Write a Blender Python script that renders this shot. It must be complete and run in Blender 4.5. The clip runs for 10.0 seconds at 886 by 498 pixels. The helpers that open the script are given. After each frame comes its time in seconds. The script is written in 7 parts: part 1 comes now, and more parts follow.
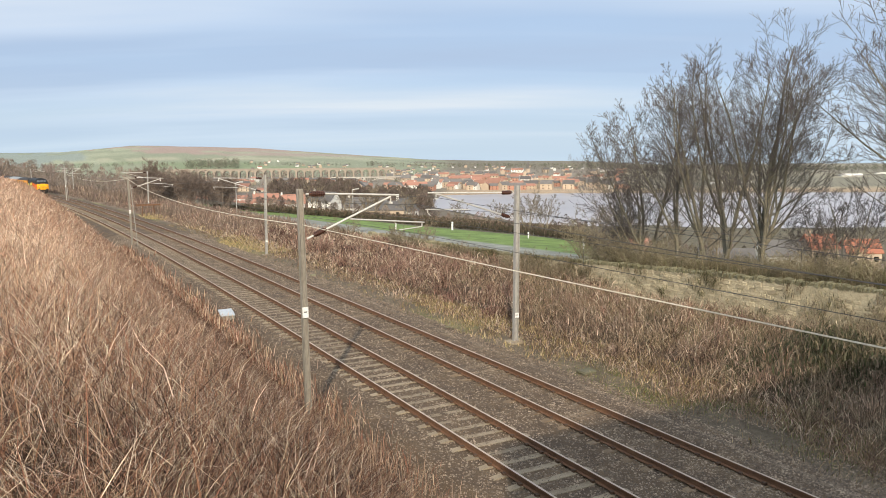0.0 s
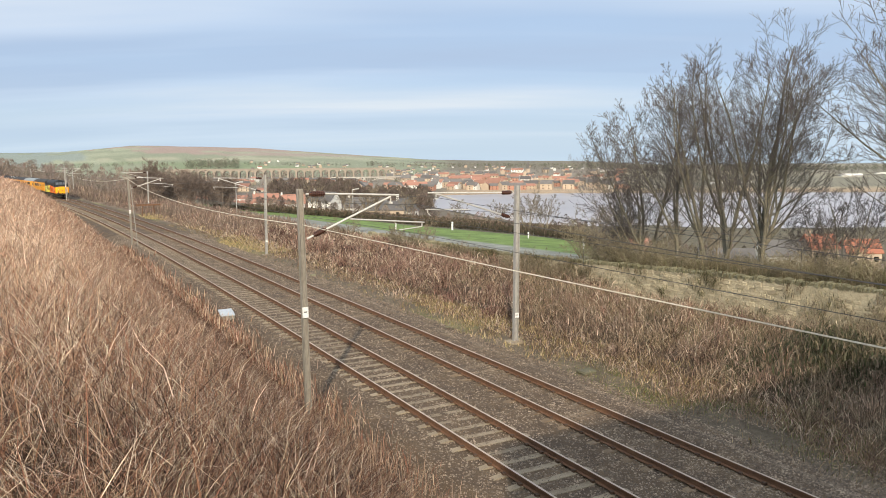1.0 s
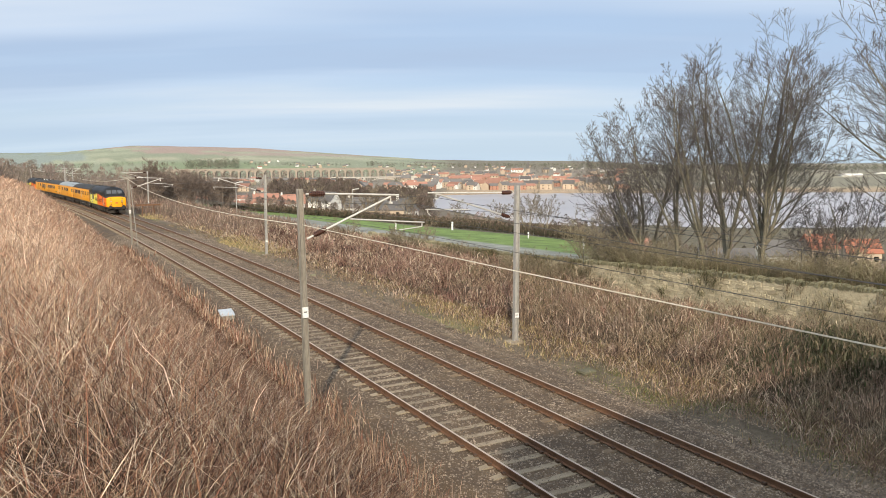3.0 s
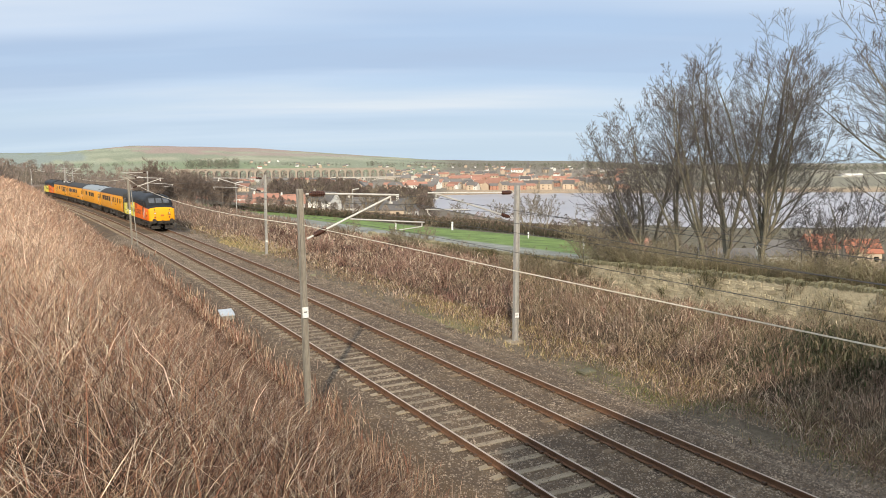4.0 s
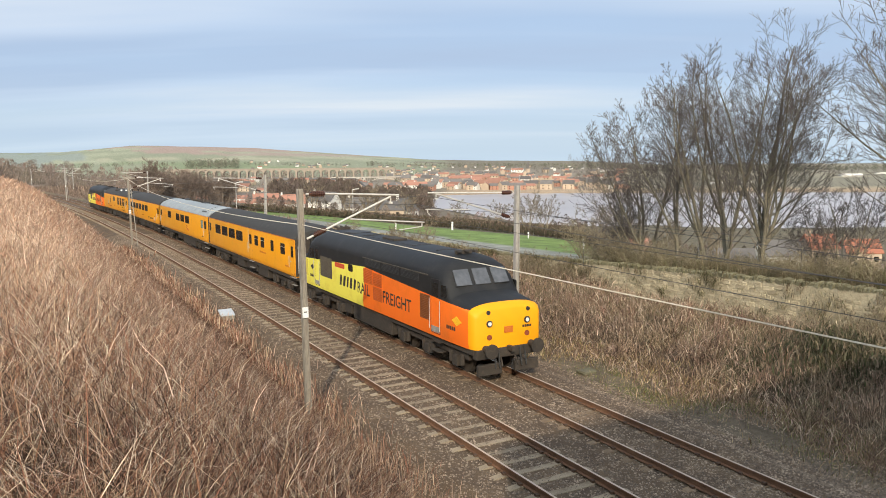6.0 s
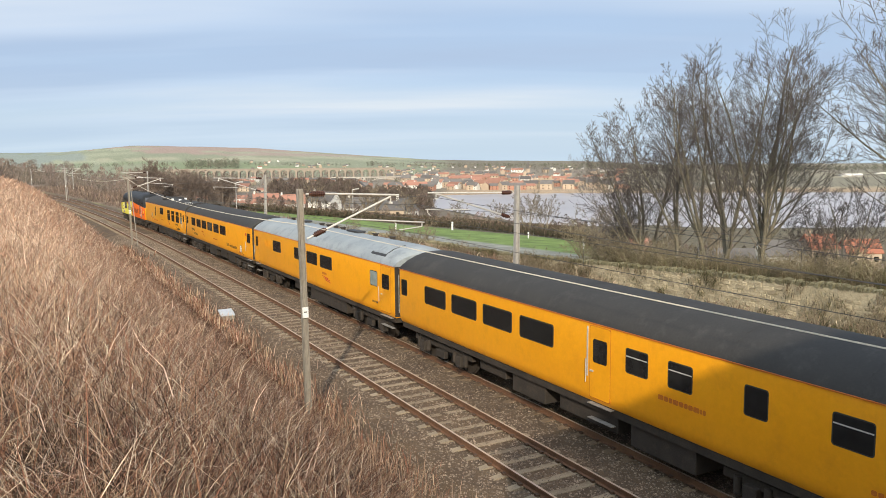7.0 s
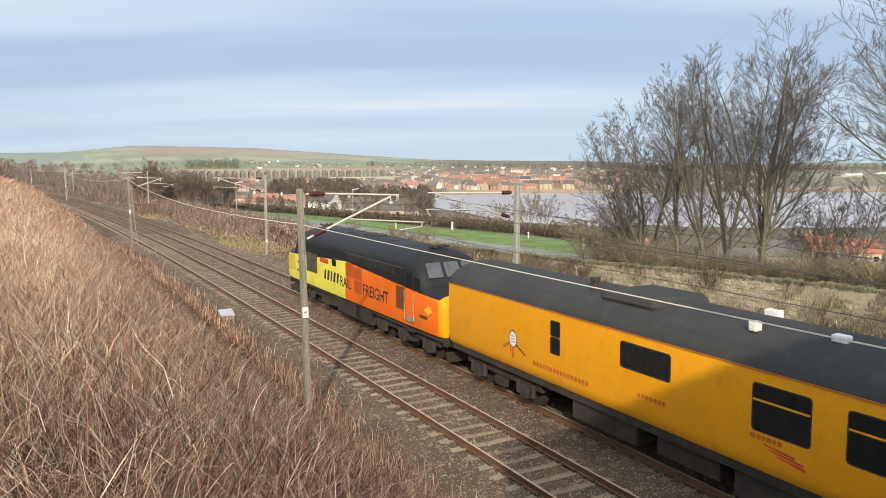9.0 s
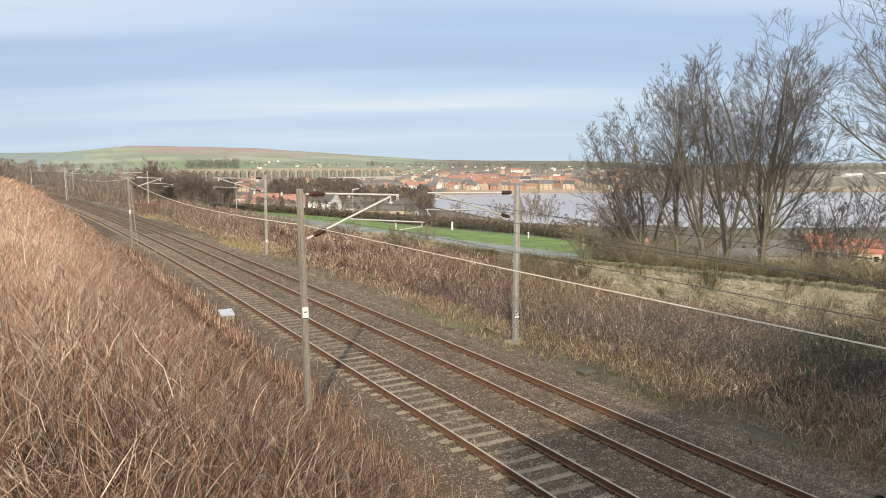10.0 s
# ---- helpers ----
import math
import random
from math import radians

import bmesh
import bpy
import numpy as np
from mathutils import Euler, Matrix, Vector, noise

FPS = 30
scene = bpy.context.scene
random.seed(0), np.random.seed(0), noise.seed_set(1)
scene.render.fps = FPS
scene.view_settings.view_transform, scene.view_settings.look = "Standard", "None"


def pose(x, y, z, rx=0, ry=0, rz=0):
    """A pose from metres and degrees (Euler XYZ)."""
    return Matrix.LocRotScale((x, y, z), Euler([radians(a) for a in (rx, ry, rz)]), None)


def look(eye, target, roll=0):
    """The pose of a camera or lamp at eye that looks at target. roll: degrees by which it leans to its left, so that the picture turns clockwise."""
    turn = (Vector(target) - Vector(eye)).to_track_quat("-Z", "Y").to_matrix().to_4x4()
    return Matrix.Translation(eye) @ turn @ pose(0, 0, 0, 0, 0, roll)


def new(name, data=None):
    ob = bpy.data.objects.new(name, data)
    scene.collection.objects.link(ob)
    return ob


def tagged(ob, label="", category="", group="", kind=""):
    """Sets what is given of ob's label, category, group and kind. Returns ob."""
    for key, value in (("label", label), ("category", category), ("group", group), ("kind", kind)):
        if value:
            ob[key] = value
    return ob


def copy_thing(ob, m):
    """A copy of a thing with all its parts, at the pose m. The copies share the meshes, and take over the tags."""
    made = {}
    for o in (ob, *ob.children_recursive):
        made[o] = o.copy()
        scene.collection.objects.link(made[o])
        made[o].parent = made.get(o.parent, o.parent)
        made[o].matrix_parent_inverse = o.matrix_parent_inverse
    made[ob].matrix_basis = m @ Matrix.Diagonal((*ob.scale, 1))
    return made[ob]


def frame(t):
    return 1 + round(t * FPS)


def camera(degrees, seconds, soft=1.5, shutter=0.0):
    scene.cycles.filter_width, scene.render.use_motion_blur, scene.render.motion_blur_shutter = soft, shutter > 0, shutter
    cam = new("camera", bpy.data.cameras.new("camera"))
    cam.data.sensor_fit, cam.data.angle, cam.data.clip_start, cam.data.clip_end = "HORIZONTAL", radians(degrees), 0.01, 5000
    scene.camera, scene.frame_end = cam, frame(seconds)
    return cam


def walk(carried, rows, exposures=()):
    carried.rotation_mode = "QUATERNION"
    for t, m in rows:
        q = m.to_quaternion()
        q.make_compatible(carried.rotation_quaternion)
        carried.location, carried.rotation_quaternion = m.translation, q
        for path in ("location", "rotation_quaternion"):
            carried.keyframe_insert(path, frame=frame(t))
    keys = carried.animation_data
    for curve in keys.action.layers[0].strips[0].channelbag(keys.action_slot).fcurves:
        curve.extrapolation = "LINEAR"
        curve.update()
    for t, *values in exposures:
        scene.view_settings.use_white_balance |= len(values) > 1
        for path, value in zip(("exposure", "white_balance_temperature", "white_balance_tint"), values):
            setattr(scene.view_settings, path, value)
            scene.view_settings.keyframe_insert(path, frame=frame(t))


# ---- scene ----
cam = camera(60.47, 10.0, soft=0.9)
YAW, PITCH = radians(28.03), radians(6.503)
EYE = Vector((0, 0, 6.967))
AHEAD = Vector((math.sin(YAW) * math.cos(PITCH), math.cos(YAW) * math.cos(PITCH), -math.sin(PITCH)))
STAND = look(EYE, EYE + AHEAD * 10, -0.489)
walk(cam, [(0, STAND), (10, STAND)], exposures=[(0, 0.0), (10, 0.0)])

# ---------------------------------------------------------------- light
SUN_FROM = Vector((-0.495, -0.869, 0)).normalized() * math.cos(radians(26)) + Vector((0, 0, math.sin(radians(26))))
world = bpy.data.worlds.new("sky")
scene.world = world
world.use_nodes = True
wt = world.node_tree
wt.nodes.clear()


def node(tree, kind, inputs=None, **props):
    n = tree.nodes.new(kind)
    for key, value in props.items():
        setattr(n, key, value)
    for key, value in (inputs or {}).items():
        if isinstance(value, bpy.types.NodeSocket):
            tree.links.new(value, n.inputs[key])
        else:
            n.inputs[key].default_value = value
    return n


def mathn(tree, op, a, b=0.0, c=0.0, clamp=False):
    n = node(tree, "ShaderNodeMath", {0: a, 1: b, 2: c}, operation=op, use_clamp=clamp)
    return n.outputs[0]


def ramp(tree, fac, stops, mode="LINEAR"):
    n = node(tree, "ShaderNodeValToRGB", {0: fac})
    n.color_ramp.interpolation = mode
    e = n.color_ramp.elements
    while len(e) < len(stops):
        e.new(0.5)
    for el, (p, c) in zip(e, stops):
        el.position, el.color = p, (*c, 1) if len(c) == 3 else c
    return n.outputs[0]


def mixc(tree, fac, a, b, mode="MIX"):
    n = node(tree, "ShaderNodeMix", {0: fac, 6: a, 7: b}, data_type="RGBA", blend_type=mode)
    return n.outputs[2]


def rgb(c):
    return (*c, 1.0)


# sky: blue with long flat streaks of thin cloud, paler towards the horizon
sky = node(wt, "ShaderNodeTexSky", sky_type="NISHITA", sun_disc=False, sun_elevation=radians(26),
           sun_rotation=radians(209.7), air_density=1.0, dust_density=1.0, ozone_density=1.6)
co = node(wt, "ShaderNodeTexCoord").outputs["Generated"]
sep = node(wt, "ShaderNodeSeparateXYZ", {0: co})
up = mathn(wt, "MAXIMUM", sep.outputs[2], 0.0)
den = mathn(wt, "ADD", up, 0.10)
# turn the sky plane so that the streaks lie across the view
u1 = mathn(wt, "ADD", mathn(wt, "MULTIPLY", sep.outputs[0], math.cos(YAW)), mathn(wt, "MULTIPLY", sep.outputs[1], -math.sin(YAW)))
v1 = mathn(wt, "ADD", mathn(wt, "MULTIPLY", sep.outputs[0], math.sin(YAW)), mathn(wt, "MULTIPLY", sep.outputs[1], math.cos(YAW)))
pl = node(wt, "ShaderNodeCombineXYZ", {0: mathn(wt, "DIVIDE", u1, den), 1: mathn(wt, "DIVIDE", v1, den), 2: 0.0}).outputs[0]
mp = node(wt, "ShaderNodeMapping", {0: pl, 1: (0.35, 0.9, 0), 2: (0, 0, radians(-9)), 3: (0.32, 1.0, 1)}).outputs[0]
n1 = node(wt, "ShaderNodeTexNoise", {"Vector": mp, "Scale": 0.85, "Detail": 5.0, "Roughness": 0.48, "Distortion": 0.25}).outputs[0]
n2 = node(wt, "ShaderNodeTexNoise", {"Vector": mp, "Scale": 0.33, "Detail": 2.0, "Roughness": 0.4}).outputs[0]
dens = mathn(wt, "ADD", mathn(wt, "MULTIPLY", n1, 0.65), mathn(wt, "MULTIPLY", n2, 0.35))
n3 = node(wt, "ShaderNodeTexNoise", {"Vector": node(wt, "ShaderNodeMapping", {0: mp, 1: (4.1, 2.45, 0), 3: (0.8, 1.0, 1)}).outputs[0], "Scale": 0.62, "Detail": 4.0, "Roughness": 0.5, "Distortion": 0.2}).outputs[0]
cover = ramp(wt, dens, [(0.38, (0.15,) * 3), (0.48, (0.6,) * 3), (0.57, (1,) * 3)])
tone = ramp(wt, n3, [(0.36, (7.9, 8.5, 9.2)), (0.48, (6.2, 7.4, 9.1)), (0.6, (4.6, 5.9, 7.9))])
clear = mixc(wt, 0.7, sky.outputs[0], (5.1, 6.7, 9.3, 1))
mixed = mixc(wt, cover, clear, tone)
band = ramp(wt, up, [(0.0, (0.8,) * 3), (0.04, (0.5,) * 3), (0.11, (0.0,) * 3)])
mixed = mixc(wt, band, mixed, (6.2, 7.6, 8.7, 1))
# thin cloud is brighter round the sun, which stands behind the filmer
sd = node(wt, "ShaderNodeVectorMath", {0: co, 1: tuple(SUN_FROM)}, operation="DOT_PRODUCT").outputs["Value"]
glow = mathn(wt, "MULTIPLY", mathn(wt, "POWER", mathn(wt, "MAXIMUM", sd, 0.0), 2.0), 2.7)
aur = node(wt, "ShaderNodeVectorMath", {0: (1.0, 0.8, 0.53), 3: glow}, operation="SCALE").outputs[0]
aur = node(wt, "ShaderNodeVectorMath", {0: aur, 1: (1, 1, 1)}, operation="ADD").outputs[0]
mixed = node(wt, "ShaderNodeVectorMath", {0: mixed, 1: aur}, operation="MULTIPLY").outputs[0]
bg = node(wt, "ShaderNodeBackground", {0: mixed, 1: 0.1})
node(wt, "ShaderNodeOutputWorld", {0: bg.outputs[0]})

sun_data = bpy.data.lights.new("sun", "SUN")
sun_data.energy, sun_data.angle, sun_data.color = 4.0, radians(1.2), (1.0, 0.86, 0.67)
sun = new("sun", sun_data)
sun.matrix_world = look(SUN_FROM * 100, (0, 0, 0))

# ---------------------------------------------------------------- materials


def surf(name, c1, c2, scale=3.0, rough=0.7, metal=0.0, bump=0.3, fine=40.0, c3=None, amount3=0.5, island=0.0, obj_random=0.0,
         stretch=(1, 1, 1), spec=0.5, bump_dist=0.01, grain_mix=0.25):
    """Two tones at a broad scale, a third as stains, fine grain and relief."""
    m = bpy.data.materials.new(name)
    m.use_nodes = True
    t = m.node_tree
    t.nodes.clear()
    o = node(t, "ShaderNodeTexCoord").outputs["Object"]
    o = node(t, "ShaderNodeMapping", {0: o, 3: stretch}).outputs[0]
    big = node(t, "ShaderNodeTexNoise", {"Vector": o, "Scale": scale, "Detail": 5.0, "Roughness": 0.6}).outputs[0]
    grain = node(t, "ShaderNodeTexNoise", {"Vector": o, "Scale": fine, "Detail": 3.0, "Roughness": 0.65}).outputs[0]
    base = mixc(t, ramp(t, big, [(0.3, (0, 0, 0)), (0.7, (1, 1, 1))]), rgb(c1), rgb(c2))
    if c3:
        st = node(t, "ShaderNodeTexNoise", {"Vector": o, "Scale": scale * 2.7, "Detail": 6.0, "Roughness": 0.7}).outputs[0]
        base = mixc(t, ramp(t, st, [(0.52, (0, 0, 0)), (0.72, (amount3,) * 3)]), base, rgb(c3))
    base = mixc(t, 1.0, base, ramp(t, grain, [(0.25, (1 - grain_mix,) * 3), (0.75, (1 + grain_mix * 0.9,) * 3)]), "MULTIPLY")
    if island:
        r = node(t, "ShaderNodeNewGeometry").outputs["Random Per Island"]
        base = mixc(t, 1.0, base, ramp(t, r, [(0, (1 - island,) * 3), (1, (1 + island,) * 3)]), "MULTIPLY")
    if obj_random:
        r = node(t, "ShaderNodeObjectInfo").outputs["Random"]
        base = mixc(t, 1.0, base, ramp(t, r, [(0, (1 - obj_random,) * 3), (1, (1 + obj_random,) * 3)]), "MULTIPLY")
    rr = mathn(t, "ADD", mathn(t, "MULTIPLY", big, 0.24), rough - 0.12, clamp=True)
    b = node(t, "ShaderNodeBump", {"Strength": bump, "Distance": bump_dist, "Height": grain}).outputs[0]
    p = node(t, "ShaderNodeBsdfPrincipled", {"Base Color": base, "Roughness": rr, "Metallic": metal, "Normal": b, "Specular IOR Level": spec})
    node(t, "ShaderNodeOutputMaterial", {0: p.outputs[0]})
    return m


def covered(name, rough=0.9, scales=(0.8, 9.0), contrast=0.3, bump=0.5, through_light=0.0):
    """Plant and land cover: the tone of each spot is kept with the mesh, broken up by noise."""
    m = bpy.data.materials.new(name)
    m.use_nodes = True
    t = m.node_tree
    t.nodes.clear()
    a = node(t, "ShaderNodeAttribute", attribute_name="Col").outputs["Color"]
    o = node(t, "ShaderNodeTexCoord").outputs["Object"]
    n_a = node(t, "ShaderNodeTexNoise", {"Vector": o, "Scale": scales[0], "Detail": 4.0}).outputs[0]
    n_b = node(t, "ShaderNodeTexNoise", {"Vector": o, "Scale": scales[1], "Detail": 4.0, "Roughness": 0.7}).outputs[0]
    c = mixc(t, 1.0, a, ramp(t, n_a, [(0.3, (1 - contrast,) * 3), (0.7, (1 + contrast,) * 3)]), "MULTIPLY")
    c = mixc(t, 1.0, c, ramp(t, n_b, [(0.3, (1 - contrast,) * 3), (0.7, (1 + contrast,) * 3)]), "MULTIPLY")
    b = node(t, "ShaderNodeBump", {"Strength": bump, "Distance": 0.05, "Height": n_b}).outputs[0]
    p = node(t, "ShaderNodeBsdfPrincipled", {"Base Color": c, "Roughness": rough, "Normal": b, "Specular IOR Level": 0.25})
    out = p.outputs[0]
    if through_light:
        tr = node(t, "ShaderNodeBsdfTranslucent", {0: c})
        out = node(t, "ShaderNodeMixShader", {0: through_light, 1: out, 2: tr.outputs[0]}).outputs[0]
    node(t, "ShaderNodeOutputMaterial", {0: out})
    return m


def glassy(name, c, rough=0.06):
    m = bpy.data.materials.new(name)
    m.use_nodes = True
    p = m.node_tree.nodes["Principled BSDF"]
    o = node(m.node_tree, "ShaderNodeTexCoord").outputs["Object"]
    n = node(m.node_tree, "ShaderNodeTexNoise", {"Vector": o, "Scale": 4.0}).outputs[0]
    m.node_tree.links.new(ramp(m.node_tree, n, [(0.3, c), (0.7, tuple(v * 1.5 for v in c))]), p.inputs["Base Color"])
    p.inputs["Roughness"].default_value = rough
    p.inputs["Specular IOR Level"].default_value = 0.5
    return m


M = {
    "ground": covered("land", scales=(0.5, 9.0), contrast=0.3, bump=1.0),
    "plant": covered("dry_plant", rough=0.8, scales=(0.5, 3.0), contrast=0.12, bump=0.0, through_light=0.25),
    "twig": covered("twig_bark", rough=0.9, scales=(0.6, 6.0), contrast=0.25, bump=0.4),
    "far_twig": covered("far_twig", rough=0.95, scales=(0.01, 0.1), contrast=0.25, bump=0.0),
    "ballast": surf("ballast_stone", (0.085, 0.056, 0.034), (0.165, 0.112, 0.066), 0.7, 0.95, 0, 1.0, 26.0, (0.05, 0.034, 0.023), 0.8, bump_dist=0.05),
    "stone_chip": surf("stone_chips", (0.13, 0.095, 0.068), (0.31, 0.24, 0.175), 2.0, 0.9, 0, 0.4, 60.0, (0.075, 0.054, 0.04), 0.7, island=0.65),
    "sleeper": surf("sleeper_concrete", (0.33, 0.27, 0.19), (0.25, 0.195, 0.13), 2.2, 0.92, 0, 0.5, 60.0, (0.14, 0.095, 0.065), 0.8, obj_random=0.22),
    "sleeper_b": surf("sleeper_stained", (0.23, 0.16, 0.1), (0.15, 0.105, 0.065), 2.2, 0.92, 0, 0.5, 60.0, (0.33, 0.28, 0.23), 0.7, obj_random=0.25),
    "rail_top": surf("rail_running_face", (0.5, 0.4, 0.3), (0.6, 0.5, 0.4), 1.0, 0.5, 0.35, 0.05, 80.0),
    "rail_side": surf("rail_rust", (0.13, 0.066, 0.036), (0.19, 0.1, 0.055), 3.0, 0.85, 0.1, 0.3, 60.0, (0.07, 0.045, 0.035), 0.6),
    "clip": surf("clip_rust", (0.08, 0.05, 0.035), (0.14, 0.09, 0.06), 5.0, 0.8, 0.3),
    "mast": surf("weathered_galvanised", (0.26, 0.235, 0.195), (0.34, 0.31, 0.265), 1.2, 0.75, 0.25, 0.15, 30.0, (0.2, 0.155, 0.11), 0.5, stretch=(1, 1, 0.25)),
    "mast_pale": surf("galvanised_pale", (0.33, 0.315, 0.29), (0.43, 0.415, 0.39), 1.6, 0.6, 0.25, 0.12, 30.0, (0.34, 0.3, 0.25), 0.4, stretch=(1, 1, 0.3)),
    "tube": surf("galvanised_tube", (0.52, 0.49, 0.44), (0.64, 0.61, 0.56), 2.0, 0.55, 0.3, 0.1),
    "insulator": surf("brown_glaze", (0.055, 0.022, 0.015), (0.09, 0.04, 0.025), 8.0, 0.2, 0.0, 0.05),
    "wire": surf("dark_wire", (0.07, 0.065, 0.06), (0.12, 0.11, 0.1), 1.0, 0.6, 0.4, 0.0),
    "wire_pale": surf("aluminium_wire", (0.56, 0.51, 0.4), (0.68, 0.63, 0.52), 0.4, 0.8, 0.0, 0.0),
    "white": surf("white_enamel", (0.74, 0.73, 0.7), (0.82, 0.81, 0.79), 6.0, 0.5, 0.0, 0.05, 40.0, (0.5, 0.47, 0.42), 0.4),
    "box_grey": surf("grey_moulding", (0.42, 0.46, 0.5), (0.52, 0.56, 0.6), 5.0, 0.6, 0.0, 0.1, 40.0, (0.3, 0.29, 0.27), 0.4),
    "stone": surf("wall_sandstone", (0.36, 0.305, 0.2), (0.5, 0.43, 0.3), 1.4, 0.95, 0, 0.8, 22.0, (0.17, 0.165, 0.10), 0.75, island=0.25, obj_random=0.25, bump_dist=0.03),
    "mortar": surf("wall_mortar", (0.36, 0.315, 0.215), (0.46, 0.4, 0.28), 1.2, 0.95, 0, 0.8, 18.0, (0.15, 0.15, 0.09), 0.8, bump_dist=0.03),
    "cope": surf("cope_stone", (0.15, 0.14, 0.085), (0.25, 0.225, 0.145), 2.0, 0.95, 0, 0.8, 25.0, (0.12, 0.135, 0.06), 0.8, island=0.25, obj_random=0.25, bump_dist=0.03),
    "yellow": surf("coach_yellow", (0.82, 0.345, 0.009), (0.86, 0.372, 0.011), 0.5, 0.38, 0.0, 0.02, 9.0, (0.6, 0.25, 0.014), 0.4, grain_mix=0.05),
    "roof_dark": surf("roof_charcoal", (0.04, 0.039, 0.038), (0.055, 0.053, 0.051), 0.7, 0.75, 0.0, 0.05, 18.0, (0.085, 0.08, 0.075), 0.5, grain_mix=0.1, spec=0.25),
    "roof_grey": surf("roof_grey", (0.24, 0.27, 0.285), (0.33, 0.36, 0.375), 0.8, 0.55, 0.0, 0.05, 18.0, (0.12, 0.13, 0.14), 0.6, grain_mix=0.1),
    "black": surf("underframe_grime", (0.030, 0.025, 0.021), (0.055, 0.045, 0.036), 1.6, 0.85, 0.1, 0.4, 30.0, (0.085, 0.062, 0.045), 0.6),
    "rubber": surf("black_rubber", (0.018, 0.018, 0.018), (0.03, 0.03, 0.03), 4.0, 0.7, 0.0, 0.2),
    "glass": glassy("tinted_glass", (0.016, 0.016, 0.016)),
    "glass_pale": glassy("clouded_glass", (0.21, 0.25, 0.24), 0.25),
    "paint_black": surf("matt_black_lettering", (0.02, 0.018, 0.016), (0.035, 0.03, 0.026), 6.0, 0.6, 0.0, 0.0),
    "red": surf("red_paint", (0.52, 0.035, 0.025), (0.6, 0.06, 0.04), 3.0, 0.45, 0.0, 0.05),
    "rust_red": surf("faded_red_mark", (0.5, 0.13, 0.02), (0.58, 0.17, 0.02), 3.0, 0.5, 0.0, 0.05),
    "steel_step": surf("worn_step_edge", (0.58, 0.57, 0.54), (0.72, 0.71, 0.68), 4.0, 0.45, 0.4, 0.1),
    "lamp": surf("lamp_lens", (0.7, 0.7, 0.66), (0.8, 0.8, 0.76), 8.0, 0.15, 0.0, 0.0),
    "render_white": surf("white_render", (0.62, 0.60, 0.55), (0.72, 0.7, 0.66), 0.2, 0.9, 0, 0.2, 3.0, obj_random=0.12),
    "house_stone": surf("house_stone", (0.36, 0.28, 0.21), (0.46, 0.37, 0.28), 0.2, 0.9, 0, 0.3, 4.0, obj_random=0.2),
    "house_brick": surf("house_brick", (0.33, 0.17, 0.12), (0.4, 0.22, 0.16), 0.3, 0.9, 0, 0.3, 5.0, obj_random=0.2),
    # red muted to paint in the haze over the far roofs
    "pantile": surf("red_pantile", (0.25, 0.125, 0.09), (0.32, 0.165, 0.12), 0.3, 0.85, 0, 0.4, 5.0, (0.27, 0.15, 0.115), 0.6, obj_random=0.25),
    "slate": surf("slate_roof", (0.11, 0.102, 0.098), (0.16, 0.148, 0.14), 0.3, 0.92, 0, 0.4, 5.0, (0.1, 0.095, 0.09), 0.6, obj_random=0.25),
    "orange_tile": surf("orange_tile", (0.285, 0.106, 0.065), (0.345, 0.140, 0.085), 0.4, 0.85, 0, 0.4, 5.0, (0.34, 0.11, 0.06), 0.6),
    "viaduct": surf("viaduct_stone", (0.25, 0.21, 0.17), (0.32, 0.275, 0.225), 0.03, 0.95, 0, 0.2, 0.6, (0.28, 0.25, 0.21), 0.5),
    "concrete": surf("bridge_concrete", (0.38, 0.35, 0.31), (0.46, 0.43, 0.38), 0.03, 0.95, 0, 0.2, 0.6, (0.28, 0.26, 0.23), 0.5),
    "asphalt": surf("asphalt", (0.05, 0.05, 0.05), (0.07, 0.07, 0.068), 1.0, 0.9, 0, 0.4, 40.0),
}


def water_material():
    m = bpy.data.materials.new("river_water")
    m.use_nodes = True
    t = m.node_tree
    p = t.nodes["Principled BSDF"]
    o = node(t, "ShaderNodeTexCoord").outputs["Object"]
    n = node(t, "ShaderNodeTexNoise", {"Vector": o, "Scale": 0.012, "Detail": 4.0}).outputs[0]
    r = node(t, "ShaderNodeTexNoise", {"Vector": o, "Scale": 0.5, "Detail": 3.0}).outputs[0]
    t.links.new(ramp(t, n, [(0.3, (0.34, 0.29, 0.27)), (0.7, (0.42, 0.37, 0.35))]), p.inputs["Base Color"])
    t.links.new(node(t, "ShaderNodeBump", {"Strength": 0.25, "Distance": 0.2, "Height": r}).outputs[0], p.inputs["Normal"])
    p.inputs["Roughness"].default_value = 0.28
    return m


M["water"] = water_material()

# ---------------------------------------------------------------- mesh tools


